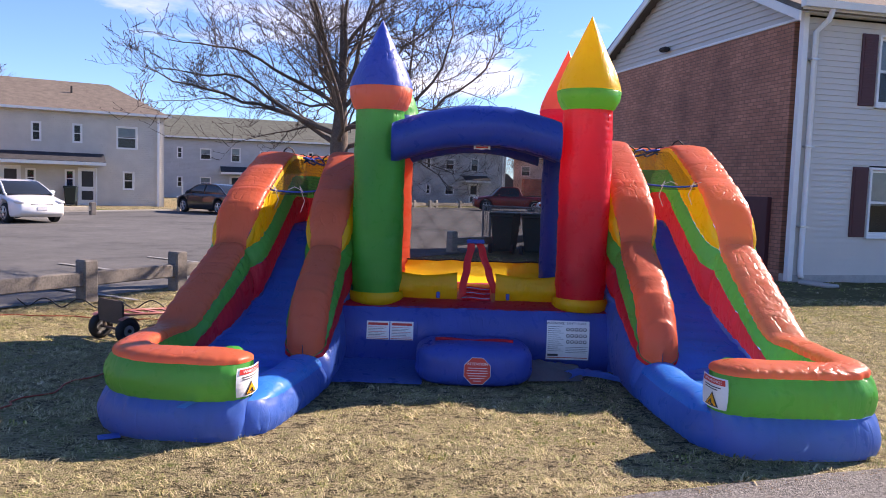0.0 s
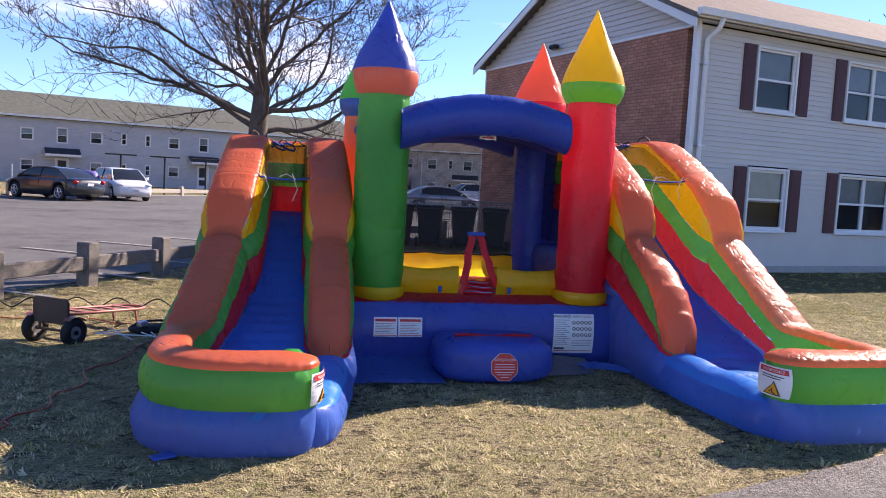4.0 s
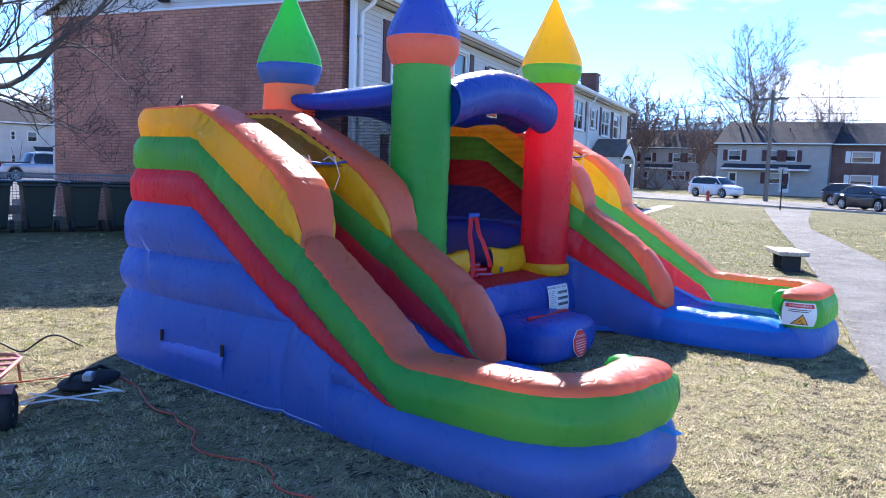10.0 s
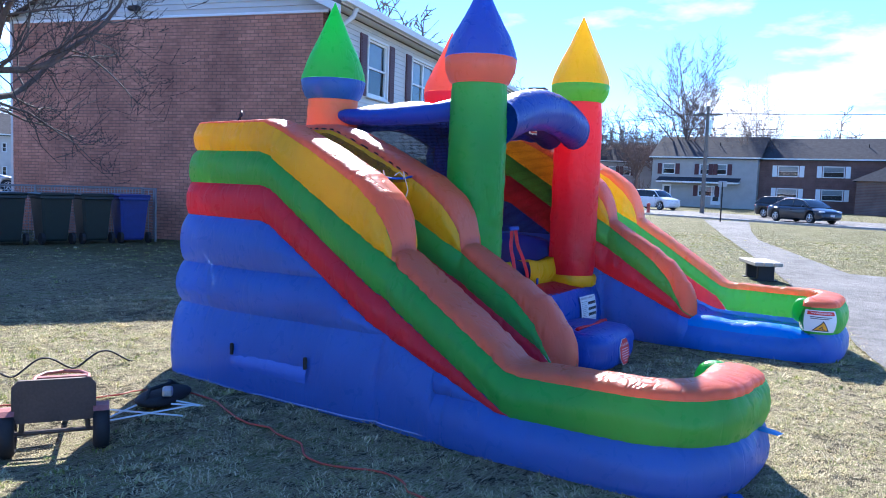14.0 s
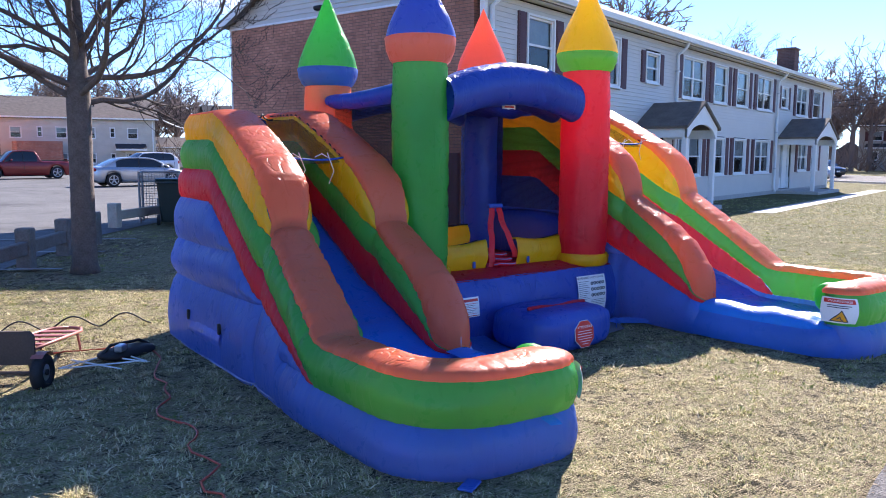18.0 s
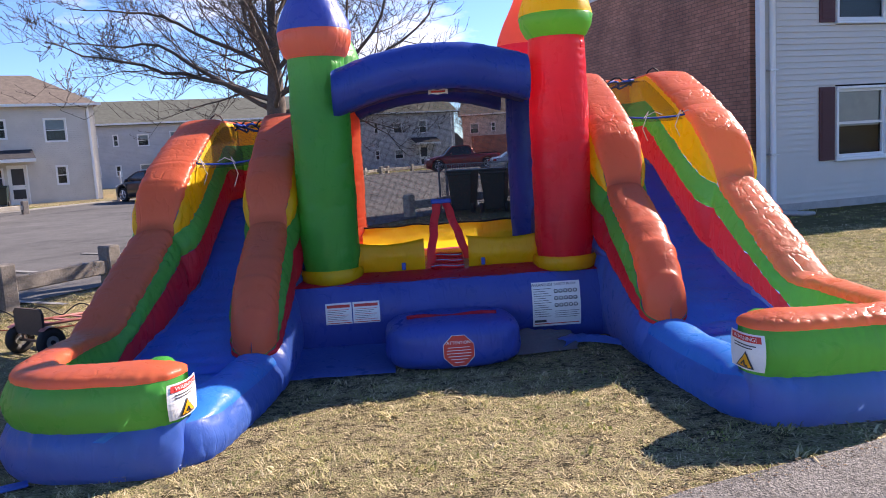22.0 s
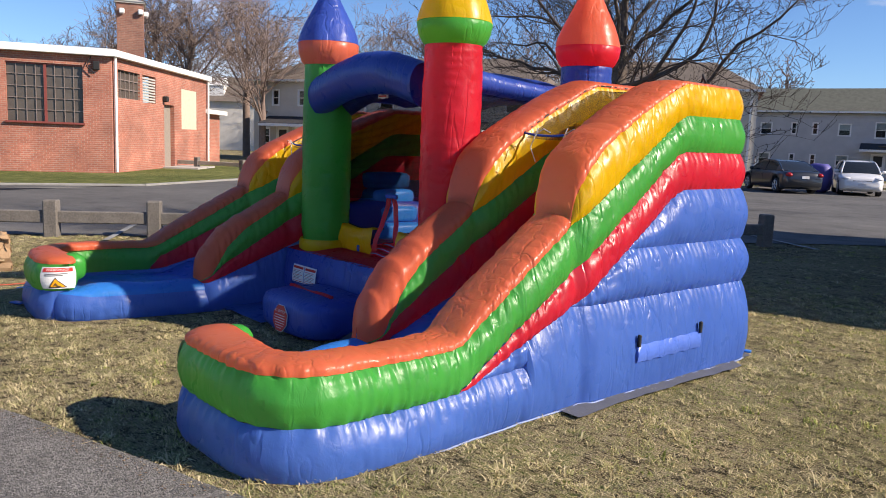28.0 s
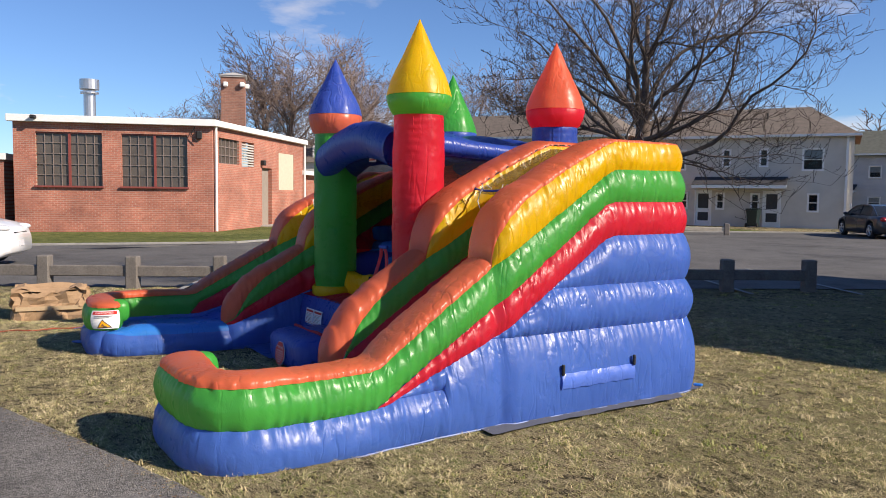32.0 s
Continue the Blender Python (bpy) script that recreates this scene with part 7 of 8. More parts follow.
def bare_tree(name, x, y, label, trunk_r, fork, limbs, level2, level3, level4, twig_r, seed, spurs=True, bark=None, twig=None, crook=1.0):
    """A leafless tree: trunk and limbs in one mesh, twigs in another. limbs: (turn, rise, length, height on the trunk)."""
    rng = random.Random(seed)
    t = thing(name, x, y, ground_z(x, y), 0, label, "tree")
    wood, fine = Geo(), Geo()
    top = fork * 2.0
    tp = [(0, 0, -0.05), (0.0, 0.0, 0.12), (0.01, 0, fork * 0.5), (0.02, 0.01, fork), (0.05, 0.02, fork * 1.45), (0.02, 0.06, top)]
    tr = [trunk_r * 1.35, trunk_r * 1.05, trunk_r * 0.95, trunk_r * 0.98, trunk_r * 0.42, trunk_r * 0.2]
    wood.tube(tp, tr, 12)
    for turn, rise, length, at in limbs:
        a, e = radians(turn), radians(rise)
        d = Vector((math.cos(a) * math.cos(e), math.sin(a) * math.cos(e), math.sin(e)))
        r = trunk_r * ((0.30 if at < fork * 1.2 else 0.26) if spurs else (0.38 if at < fork * 1.2 else 0.30))
        pts, ways, rad = limb(wood, (0.02, 0.01, at), d, r, length, rng, 12 if spurs else 7, 0.24 * crook, 0.03 if rise < 40 else -0.01, 7 if spurs else 5, 0.14)
        for n2 in range(level2):
            i = 1 + int((len(pts) - 2) * (n2 + rng.random()) / level2)
            d2 = off_axis(ways[i], radians(rng.uniform(28, 58)), rng.uniform(0, 6.283))
            d2.z = d2.z * 0.8 + 0.12
            r2 = max(rad[i] * 0.45, twig_r * 1.8)
            l2 = length * rng.uniform(0.26, 0.48) * (1.15 - 0.5 * i / len(pts))
            p2, w2, q2 = limb(wood, pts[i], d2, r2, l2, rng, 6 if spurs else 4, 0.22 * crook, 0.03, 5 if spurs else 3, 0.3)
            for n3 in range(level3):
                j = 1 + int((len(p2) - 1) * (n3 + rng.random()) / level3)
                j = min(j, len(p2) - 1)
                d3 = off_axis(w2[j], radians(rng.uniform(25, 60)), rng.uniform(0, 6.283))
                l3 = l2 * rng.uniform(0.3, 0.6)
                p3, w3, q3 = limb(fine, p2[j], d3, max(q2[j] * 0.5, twig_r * 1.2), l3, rng, 4 if spurs else 3, 0.28 * crook, 0.05, 4 if spurs else 3, 0.35)
                for n4 in range(level4):
                    k = min(1 + int((len(p3) - 1) * (n4 + rng.random()) / level4), len(p3) - 1)
                    d4 = off_axis(w3[k], radians(rng.uniform(30, 75)), rng.uniform(0, 6.283))
                    d4.z = abs(d4.z) * 0.7 + 0.1
                    p4, w4, q4 = limb(fine, p3[k], d4, twig_r, l3 * rng.uniform(0.25, 0.6) * (1.0 if spurs else 1.5), rng, 2 if spurs else 1, 0.3, 0.1, 3, 0.6)
                    if spurs:
                        for pt in p4[1:]:
                            fine.tube([pt, pt + Vector((rng.uniform(-1, 1), rng.uniform(-1, 1), 1)) * twig_r * 5], [twig_r * 1.6, twig_r * 0.8], 3, ends=False)
    part("trunk", wood, bark or BARK, t, smooth=True)
    part("crown", fine, twig or TWIG, t, kind="stuff")
    return t


near_limbs = [(175, 14, 3.3, 2.1), (200, 30, 3.1, 2.25), (5, 12, 3.4, 2.05), (340, 26, 3.1, 2.3), (285, 22, 3.0, 2.15), (75, 26, 3.0, 2.25), (130, 38, 3.1, 2.45), (230, 48, 3.2, 2.5), (25, 46, 3.2, 2.6), (310, 52, 3.1, 2.7), (160, 60, 3.2, 2.8), (60, 64, 3.2, 2.9), (260, 68, 3.2, 3.0), (100, 78, 3.2, 3.3), (350, 72, 3.2, 3.1), (190, 55, 3.0, 2.6)]
bare_tree("bare_tree", -1.68, 12.15, "large bare spreading tree with dark twigs beside the fence", 0.142, 2.12, near_limbs, 10, 7, 6, 0.0036, 11, crook=1.45)


def far_kind(seed, height, wide, a, b, c, twig):
    rng = random.Random(seed)
    ls = [(rng.uniform(0, 360), rng.uniform(35, 80), height * rng.uniform(0.34, 0.52) * wide, height * rng.uniform(0.22, 0.62)) for k in range(13)]
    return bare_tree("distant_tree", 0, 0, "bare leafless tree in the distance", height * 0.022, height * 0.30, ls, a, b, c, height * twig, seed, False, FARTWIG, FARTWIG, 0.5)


kinds = [far_kind(21, 11.0, 1.0, 8, 6, 4, 0.0013), far_kind(34, 10.0, 1.25, 8, 6, 4, 0.0013), far_kind(55, 12.5, 0.85, 8, 6, 4, 0.0013), far_kind(61, 11.0, 1.0, 5, 4, 2, 0.0033), far_kind(62, 12.0, 0.9, 5, 4, 2, 0.0033)]
for k in kinds:
    k["group"] = "distant trees"
spots = [(79.5, 27.1, 1.1), (81, 20.2, 0.8), (54, 40, 1.15), (62, 36, 1.0), (70, 44, 1.0), (37, 36, 1.15), (42, 38, 1.05), (33, 40, 1.0), (-47, 46, 1.15), (-42, 52, 1.1), (-53, 44, 1.1), (-39, 21.5, 0.95), (-43, 27, 1.0), (-36, 24.5, 0.9), (-48, 23, 1.0), (-46, 19, 0.9), (-32, 50, 0.9), (-26, 66, 0.8), (-40, 60, 1.0), (95, 28, 1.1), (99, 14, 1.05), (98, 5, 1.05), (101, -4, 1.05), (96, -12, 1.0), (-14, 84, 0.8)]
rng = random.Random(3)
near_spots, placed = len(spots), []
for n in range(48):
    az = radians(rng.uniform(49, 73))
    d = rng.uniform(88, 128)
    spots.append((-4 + d * math.sin(az), 2 + d * math.cos(az), rng.uniform(0.75, 1.05)))
for n in range(52):
    az = radians(rng.uniform(8, 34))
    d = rng.uniform(100, 130)
    spots.append((-4 + d * math.sin(az), 2 + d * math.cos(az), rng.uniform(0.75, 1.1)))
for i, (x, y, s) in enumerate(spots):
    m = pose(x * K, y * K, -0.1, 0, 0, rng.uniform(0, 360)) @ Matrix.Diagonal((s, s, s * rng.uniform(0.9, 1.1) * (1.42 if i < 2 else 1.0), 1))
    src = kinds[i % 3] if i < 3 or (i < near_spots and x < -30) else kinds[3 + i % 2]
    if src not in placed:
        placed.append(src)
        src.matrix_basis = m
    else:
        c = copy_thing(src, m)
        c.matrix_basis = m
# low scrub under the far woods
scrub = Geo()
for n in range(260):
    az = radians(rng.uniform(49, 74) if n % 2 else rng.uniform(8, 34))
    d = rng.uniform(84, 130)
    x, y = -4 + d * math.sin(az), 2 + d * math.cos(az)
    for k in range(14):
        a, e = rng.uniform(0, 6.283), rng.uniform(0.5, 1.3)
        q = Vector((math.cos(a) * math.cos(e), math.sin(a) * math.cos(e), math.sin(e))) * rng.uniform(1.5, 4.2)
        scrub.tube([(x, y, 0), tuple(Vector((x, y, 0)) + q)], [0.05, 0.02], 3, ends=False)
tagged(part("woodland_scrub", scrub, FARTWIG), "brown leafless undergrowth of far woods", "shrubs", kind="stuff")
wood_wall = Geo()
for lo, hi, d in ((47, 75, 138), (4, 36, 140)):
    wood_wall.grid([[(-4 + d * math.sin(radians(a)), 2 + d * math.cos(radians(a)), z) for z in (-1, 3.0 + 2.2 * nz(a * 0.9, d, 1) + 1.2 * nz(a * 4, d, 2))] for a in np.arange(lo, hi, 0.25)])
tagged(part("backdrop_woods", wood_wall, plain("far_wood_mass", (0.13, 0.105, 0.095), 1.0, vary=0.35, scale=0.5, fine=3.0)), "brown mass of far leafless woods", "woods", kind="structure")

# ---- fences ----
def rail_fence(label, pts, post_h, post_w, rail_z, rail_h, rail_t, post_m, rail_m, group=""):
    f = thing("timber_fence", pts[0][0], pts[0][1], 0, 0, label, "fence", group)
    x0, y0 = pts[0]
    for i, (x, y) in enumerate(pts):
        z = ground_z(x, y) - 0.05
        tilt = 0.02 * nz(x * 3, y * 3, 1)
        a = math.atan2(pts[min(i + 1, len(pts) - 1)][1] - pts[max(i - 1, 0)][1], pts[min(i + 1, len(pts) - 1)][0] - pts[max(i - 1, 0)][0])
        h = post_h * (1 + 0.08 * nz(x, y, 7, 2.0))
        g = Geo().box((x - x0, y - y0, z + h / 2), (post_w, post_w, h + 0.05), 0.018, a + tilt)
        part("post", g, post_m, f)
        if i + 1 < len(pts):
            bx, by = pts[i + 1]
            d = math.dist((x, y), (bx, by))
            aa = math.atan2(by - y, bx - x)
            off = -post_w * 0.1
            part("rail", Geo().box(((x + bx) / 2 - x0 - math.sin(aa) * off, (y + by) / 2 - y0 + math.cos(aa) * off, z + rail_z), (d - post_w * 0.75, rail_t, rail_h), 0.012, aa), rail_m, f)
    return f


fd = Vector((0.506, 0.862))
near_posts = [tuple(Vector((-7.06, 4.62)) + fd * 1.37 * k) for k in range(-5, 10)]
rail_fence("low weathered timber post-and-rail fence along the parking lot", near_posts, 0.56, 0.19, 0.33, 0.17, 0.09, TIMBER, TIMBER)
WOODLIGHT = plain("pale_timber_rail", (0.42, 0.38, 0.31), 0.9, vary=0.25)
rail_fence("far timber rail fence before the terraces", [(-30 + 1.9 * k, 14.2 + 1.1 * k) for k in range(0, 5)] , 0.5, 0.2, 0.3, 0.16, 0.1, TIMBER, WOODLIGHT, "far rail fences")
rail_fence("far timber rail fence before the terraces", [(-21.4 + 1.62 * k, 20.6 + 1.78 * k) for k in range(0, 6)], 0.5, 0.2, 0.3, 0.16, 0.1, TIMBER, WOODLIGHT, "far rail fences")
rail_fence("far timber rail fence across the lot", [(-12.2 + 1.45 * k, 36.0 + 2.3 * k) for k in range(0, 9)], 0.55, 0.22, 0.32, 0.2, 0.1, WOODLIGHT, WOODLIGHT, "far rail fences")
rail_fence("far timber rail fence across the lot", [(-1.0 + 2.1 * k, 53.5 + 2.0 * k) for k in range(0, 5)], 0.55, 0.22, 0.32, 0.2, 0.1, WOODLIGHT, WOODLIGHT, "far rail fences")
rail_fence("short pale timber rail beside the bins", [(0.2, 17.9), (1.6, 19.3), (3.0, 20.7)], 0.5, 0.2, 0.3, 0.18, 0.1, WOODLIGHT, WOODLIGHT, "far rail fences")

# ---- wheelie bins in a chain-link corner ----
def wheelie_bin(x, y, turn, body, label):
    b = thing("wheelie_bin", x, y, 0, turn, label, "bin", "wheelie bins")
    g = Geo()
    rows = []
    for hw, z in ((0.20, 0.06), (0.22, 0.10), (0.285, 0.84), (0.31, 0.86), (0.31, 0.90)):
        rows.append([(sx * hw * (0.92 if i % 2 else 1), sy * hw * 1.1, z) for i, (sx, sy) in enumerate(((-1, -0.9), (-0.9, -1), (0.9, -1), (1, -0.9), (1, 0.9), (0.9, 1), (-0.9, 1), (-1, 0.9)))])
    g.grid(rows, loop=True)
    part("body", g, body, b)
    part("lid", Geo().box((0, -0.02, 0.925), (0.62, 0.70, 0.05), 0.02), body, b)
    part("handle", Geo().cyl((-0.26, 0.37, 0.86), (0.26, 0.37, 0.86), 0.018, 0.018, 6), body, b)
    for sx in (-0.27, 0.27):
        part("wheel", Geo().cyl((sx - 0.03, 0.28, 0.11), (sx + 0.03, 0.28, 0.11), 0.11, 0.11, 12), BLACK, b)
    return b


BINGREEN = plain("dark_green_plastic", (0.010, 0.022, 0.019), 0.45, vary=0.2)
BINBLUE = plain("blue_plastic", (0.015, 0.035, 0.20), 0.45, vary=0.2)
for x, y, t, m in ((1.44, 18.20, 160, BINGREEN), (2.12, 17.97, 165, BINGREEN), (2.84, 17.72, 170, BINGREEN), (3.53, 17.50, 166, BINGREEN), (4.20, 17.29, 165, BINBLUE)):
    wheelie_bin(x, y, t, m, "dark green wheelie bin" if m is BINGREEN else "blue recycling wheelie bin")
LINK = netting("chain_link", (0.30, 0.31, 0.31), 0.86, 0.06, "XZ")
DULLSTEEL = plain("dull_grey_steel", (0.24, 0.245, 0.25), 0.6, 0.3)
cl = thing("chain_link_fence", 0.94, 17.1, 0, 0, "galvanised chain-link fence round the bins", "fence")
for x, y in ((0, 1.65), (0.2, 2.1), (2.05, 1.4), (3.88, 0.62), (3.73, 0.0)):
    part("post", Geo().cyl((x, y, -0.1), (x, y, 1.08), 0.025, 0.025, 8), DULLSTEEL, cl)
for a, b in (((0, 1.65), (0.2, 2.1)), ((0.2, 2.1), (2.05, 1.4)), ((2.05, 1.4), (3.88, 0.62)), ((3.88, 0.62), (3.73, 0.0))):
    part("top_rail", Geo().cyl((*a, 1.06), (*b, 1.06), 0.018, 0.018, 6), DULLSTEEL, cl)
    part("mesh", Geo().grid([[(a[0], a[1], 0.05), (a[0], a[1], 1.05)], [(b[0], b[1], 0.05), (b[0], b[1], 1.05)]]), LINK, cl)


# ---- garden cart beside the castle ----
# Rusty red, paled so the colour carries the sun's gloss on the rails.
CARTRED = plain("rusty_sun_paled_steel", (0.36, 0.12, 0.095), 0.45, vary=0.35)
BOARD = plain("brown_fibre_board", (0.075, 0.05, 0.038), 0.7, vary=0.3)
cart = thing("garden_cart", -3.22, 7.60, ground_z(-3.22, 7.60), -34, "hand cart laid flat, brown end board, black pneumatic tyres", "cart")
# local x along the axle, y along the deck
board_geo = Geo().extrude([(-0.20, 0.20), (-0.19, 0.19), (0.19, 0.19), (0.20, 0.20), (0.20, 0.38), (0.17, 0.415), (-0.17, 0.415), (-0.20, 0.38)], 1, -0.045, -0.022)
part("end_board", board_geo, BOARD, cart)
part("axle", Geo().cyl((-0.22, 0.0, 0.125), (0.22, 0.0, 0.125), 0.013, 0.013, 8), BOARD, cart)
for sx in (-1, 1):
    w = part("tyre", Geo().tube([(sx * 0.225, 0.088 * math.cos(a * 0.3307), 0.128 + 0.088 * math.sin(a * 0.3307)) for a in range(20)], 0.042, 10, ends=False), BLACK, cart, smooth=True)
    part("rim", Geo().cyl((sx * 0.250, 0, 0.128), (sx * 0.20, 0, 0.128), 0.056, 0.056, 16), STEEL, w)
    part("hub", Geo().cyl((sx * 0.262, 0, 0.128), (sx * 0.19, 0, 0.128), 0.02, 0.02, 10), BLACK, w)
    part("fender", Geo().grid([[(sx * 0.225 - 0.04, 0.138 * math.cos(q), 0.128 + 0.138 * math.sin(q)), (sx * 0.225 + 0.04, 0.138 * math.cos(q), 0.128 + 0.138 * math.sin(q))] for q in (0.7, 1.0, 1.3, 1.6, 1.9, 2.2)]), CARTRED, cart)
    part("strut", Geo().cyl((sx * 0.15, -0.02, 0.24), (sx * 0.16, 0.0, 0.125), 0.014, 0.014, 6), BOARD, cart)
    part("side_rail", Geo().tube([(sx * 0.15, -0.02, 0.275), (sx * 0.155, 0.45, 0.245), (sx * 0.15, 0.85, 0.215), (sx * 0.10, 0.97, 0.21), (0, 1.0, 0.21)], 0.013, 8), CARTRED, cart, smooth=True)
    part("stand_leg", Geo().tube([(sx * 0.14, 0.80, 0.21), (sx * 0.15, 0.84, 0.03), (sx * 0.10, 0.86, 0.01)], 0.010, 6), CARTRED, cart)
for k in range(5):
    part("deck_bar", Geo().box((0, 0.10 + 0.18 * k, 0.262 - 0.011 * k), (0.29, 0.05, 0.012), 0.003), CARTRED, cart)

# ---- folded frame, blower bag and cords on the grass ----
fr = thing("folded_frame", -2.6, 7.62, ground_z(-2.6, 7.62), 0, "white metal tubes of a folded stand lying on the grass", "frame")
for a, b in (((-0.30, 0.0, 0.03), (0.22, -0.12, 0.03)), ((-0.20, 0.12, 0.05), (0.05, -0.22, 0.02)), ((-0.30, 0.05, 0.02), (0.15, 0.14, 0.06)), ((0.12, 0.1, 0.06), (0.26, -0.16, 0.02)), ((0.26, -0.16, 0.02), (0.10, -0.05, 0.05))):
    part("tube", Geo().cyl(a, b, 0.006, 0.006, 6), WHITE, fr)
bag = thing("tool_bag", -2.42, 7.74, ground_z(-2.34, 7.82), 20, "crumpled black tool bag beside the castle", "bag")
part("bag_body", cushion(0, 0, 0.035, 0.44, 0.24, 0.08, 2.6, 26, 12, 4.0), BLACK, bag, smooth=True)
part("strap", Geo().tube([(-0.2, 0, 0.05), (-0.12, 0.02, 0.10), (0.02, -0.03, 0.11), (0.14, 0.05, 0.09), (0.22, 0.02, 0.04)], 0.012, 6), BLACK, bag, smooth=True)
part("plug", Geo().box((-0.12, -0.1, 0.10), (0.09, 0.06, 0.05), 0.01, 0.5), STEEL, bag)
CORDRED = plain("orange_red_cord", (0.45, 0.07, 0.035), 0.5)


def cord(name, pts, r, m, label, wig=0.03, n=8):
    out = []
    for a, b in zip(pts, pts[1:]):
        for k in range(n):
            u = k / n
            x, y = a[0] + (b[0] - a[0]) * u, a[1] + (b[1] - a[1]) * u
            x, y = x + wig * nz(x * 4, y * 4, 1), y + wig * nz(x * 4, y * 4, 5)
            out.append((x, y, fine_z(x, y) + r + 0.006))
    ob = part(name, Geo().tube(out, r, 6), m, None, smooth=True)
    return tagged(ob, label, "cord")


cord("extension_cord", [(-2.2, 7.95), (-2.28, 7.5), (-2.5, 6.6), (-2.62, 6.2), (-2.68, 5.7), (-2.78, 5.0), (-2.9, 4.3), (-3.1, 3.2)], 0.006, CORDRED, "orange-red extension cord snaking over the grass", 0.12)
cord("extension_cord", [(-2.3, 7.95), (-3.0, 8.35), (-3.8, 8.4), (-4.8, 8.2), (-6.2, 8.6)], 0.006, CORDRED, "orange-red extension cord leading off over the grass", 0.12)
wire = []
for k in range(180):
    u = k / 179
    x, y = -1.95 - 2.9 * u, 8.70 + 0.12 * math.sin(u * 5) + 0.25 * u
    wire.append((x, y, ground_z(x, y) + 0.012 + 0.10 * (0.5 - 0.5 * math.cos(u * 46)) ** 0.8))
tagged(part("wire_edging", Geo().tube(wire, 0.007, 5), BLACK, None, smooth=True), "wavy black wire border edging in the grass", "edging")

# ---- cardboard box by the pool ----
CARD = plain("brown_cardboard", (0.34, 0.22, 0.125), 0.85, vary=0.2, scale=8)
bx = thing("cardboard_box", -4.42, 4.42, ground_z(-4.42, 4.42), 80, "crumpled open cardboard box on the grass", "box")
g = Geo()
W_, D_, H_ = 0.84, 0.5, 0.40
for sx, sy, ln, tn in ((0, -D_ / 2, W_, 0), (0, D_ / 2, W_, 0), (-W_ / 2, 0, D_, 1), (W_ / 2, 0, D_, 1)):
    rows = []
    for i in range(13):
        u = (i / 12 - 0.5) * ln
        rows.append([((sx if tn else u) + 0.07 * nz(i * 0.55, k * 0.6, sx + sy * 3), (u if tn else sy) + 0.07 * nz(i * 0.55, k * 0.6, sy * 2 + 9), H_ * k / 8 * (1 + 0.10 * nz(i * 0.4, 3, sx))) for k in range(9)])
    part("box_side", Geo().grid(rows), CARD, bx)
part("box_bottom", Geo().box((0, 0, 0.01), (W_ - 0.03, D_ - 0.03, 0.012)), CARD, bx)
for (x0, y0, x1, y1) in ((-W_ / 2, -D_ / 2, W_ / 2, -D_ / 2), (-W_ / 2, D_ / 2, W_ / 2, D_ / 2), (-W_ / 2, -D_ / 2, -W_ / 2, D_ / 2), (W_ / 2, -D_ / 2, W_ / 2, D_ / 2)):
    rows = []
    cx_, cy_ = (x0 + x1) / 2, (y0 + y1) / 2
    for i in range(9):
        u = i / 8
        x, y = x0 + (x1 - x0) * u, y0 + (y1 - y0) * u
        rows.append([(x + (-cx_ * 0.55 * k / 4 if cx_ else 0) + 0.02 * nz(u * 4, k, 1), y + (-cy_ * 0.5 * k / 4 if cy_ else 0) + 0.02 * nz(u * 4, k, 2), H_ + 0.05 * math.sin(k * 0.8) + 0.05 * nz(u * 3, k * 0.6, cx_ * 5 + cy_ * 3)) for k in range(5)])
    part("flap", Geo().grid(rows), CARD, bx)
part("tape", Geo().box((0, -D_ / 2 - 0.022, 0.2), (W_ * 0.9, 0.004, 0.05)), plain("parcel_tape", (0.45, 0.33, 0.2), 0.35), bx)

# ---- bench by the path ----
bench = thing("park_bench", 8.15, 6.15, 0, 27, "low backless bench with thick pale slabs on dark legs", "bench")
for k in range(3):
    part("slat", Geo().box((0, -0.15 + 0.15 * k, 0.29), (0.92, 0.14, 0.065), 0.012), WOODLIGHT, bench)
for sx in (-0.30, 0.30):
    part("leg", Geo().box((sx, 0, 0.13), (0.09, 0.26, 0.26), 0.01), BLACK, bench)
    part("foot", Geo().box((sx, 0, 0.012), (0.12, 0.36, 0.03), 0.006), BLACK, bench)
WATER = plain("puddle_water", (0.05, 0.055, 0.06), 0.03, vary=0.05, bump=0.0)
pud = Geo().prism([(8.3 + 0.55 * math.cos(a * 0.3142) * (1 + 0.25 * nz(a, 1, 1)), 3.75 + 0.35 * math.sin(a * 0.3142) * (1 + 0.25 * nz(a, 2, 2))) for a in range(20)], 0.0, 0.022)
tagged(part("puddle", pud, WATER), "shallow puddle on the asphalt", "puddle", kind="structure")

# ---- street furniture ----
def utility_pole(x, y, h, label):
    p = thing("utility_pole", x, y, 0, 0, label, "utility pole", "utility poles")
    part("pole", Geo().cyl((0, 0, -0.2), (0, 0, h), 0.16, 0.11, 10), TIMBER, p)
    part("cross_arm", Geo().box((0, 0, h - 0.6), (0.12, 2.0, 0.12)), TIMBER, p)
    part("transformer", Geo().cyl((0.3, 0, h - 1.9), (0.3, 0, h - 0.95), 0.24, 0.24, 12), STEEL, p)
    for s in (-0.85, 0, 0.85):
        part("insulator", Geo().cyl((0, s, h - 0.54), (0, s, h - 0.36), 0.05, 0.04, 8), WHITE, p)
    return p


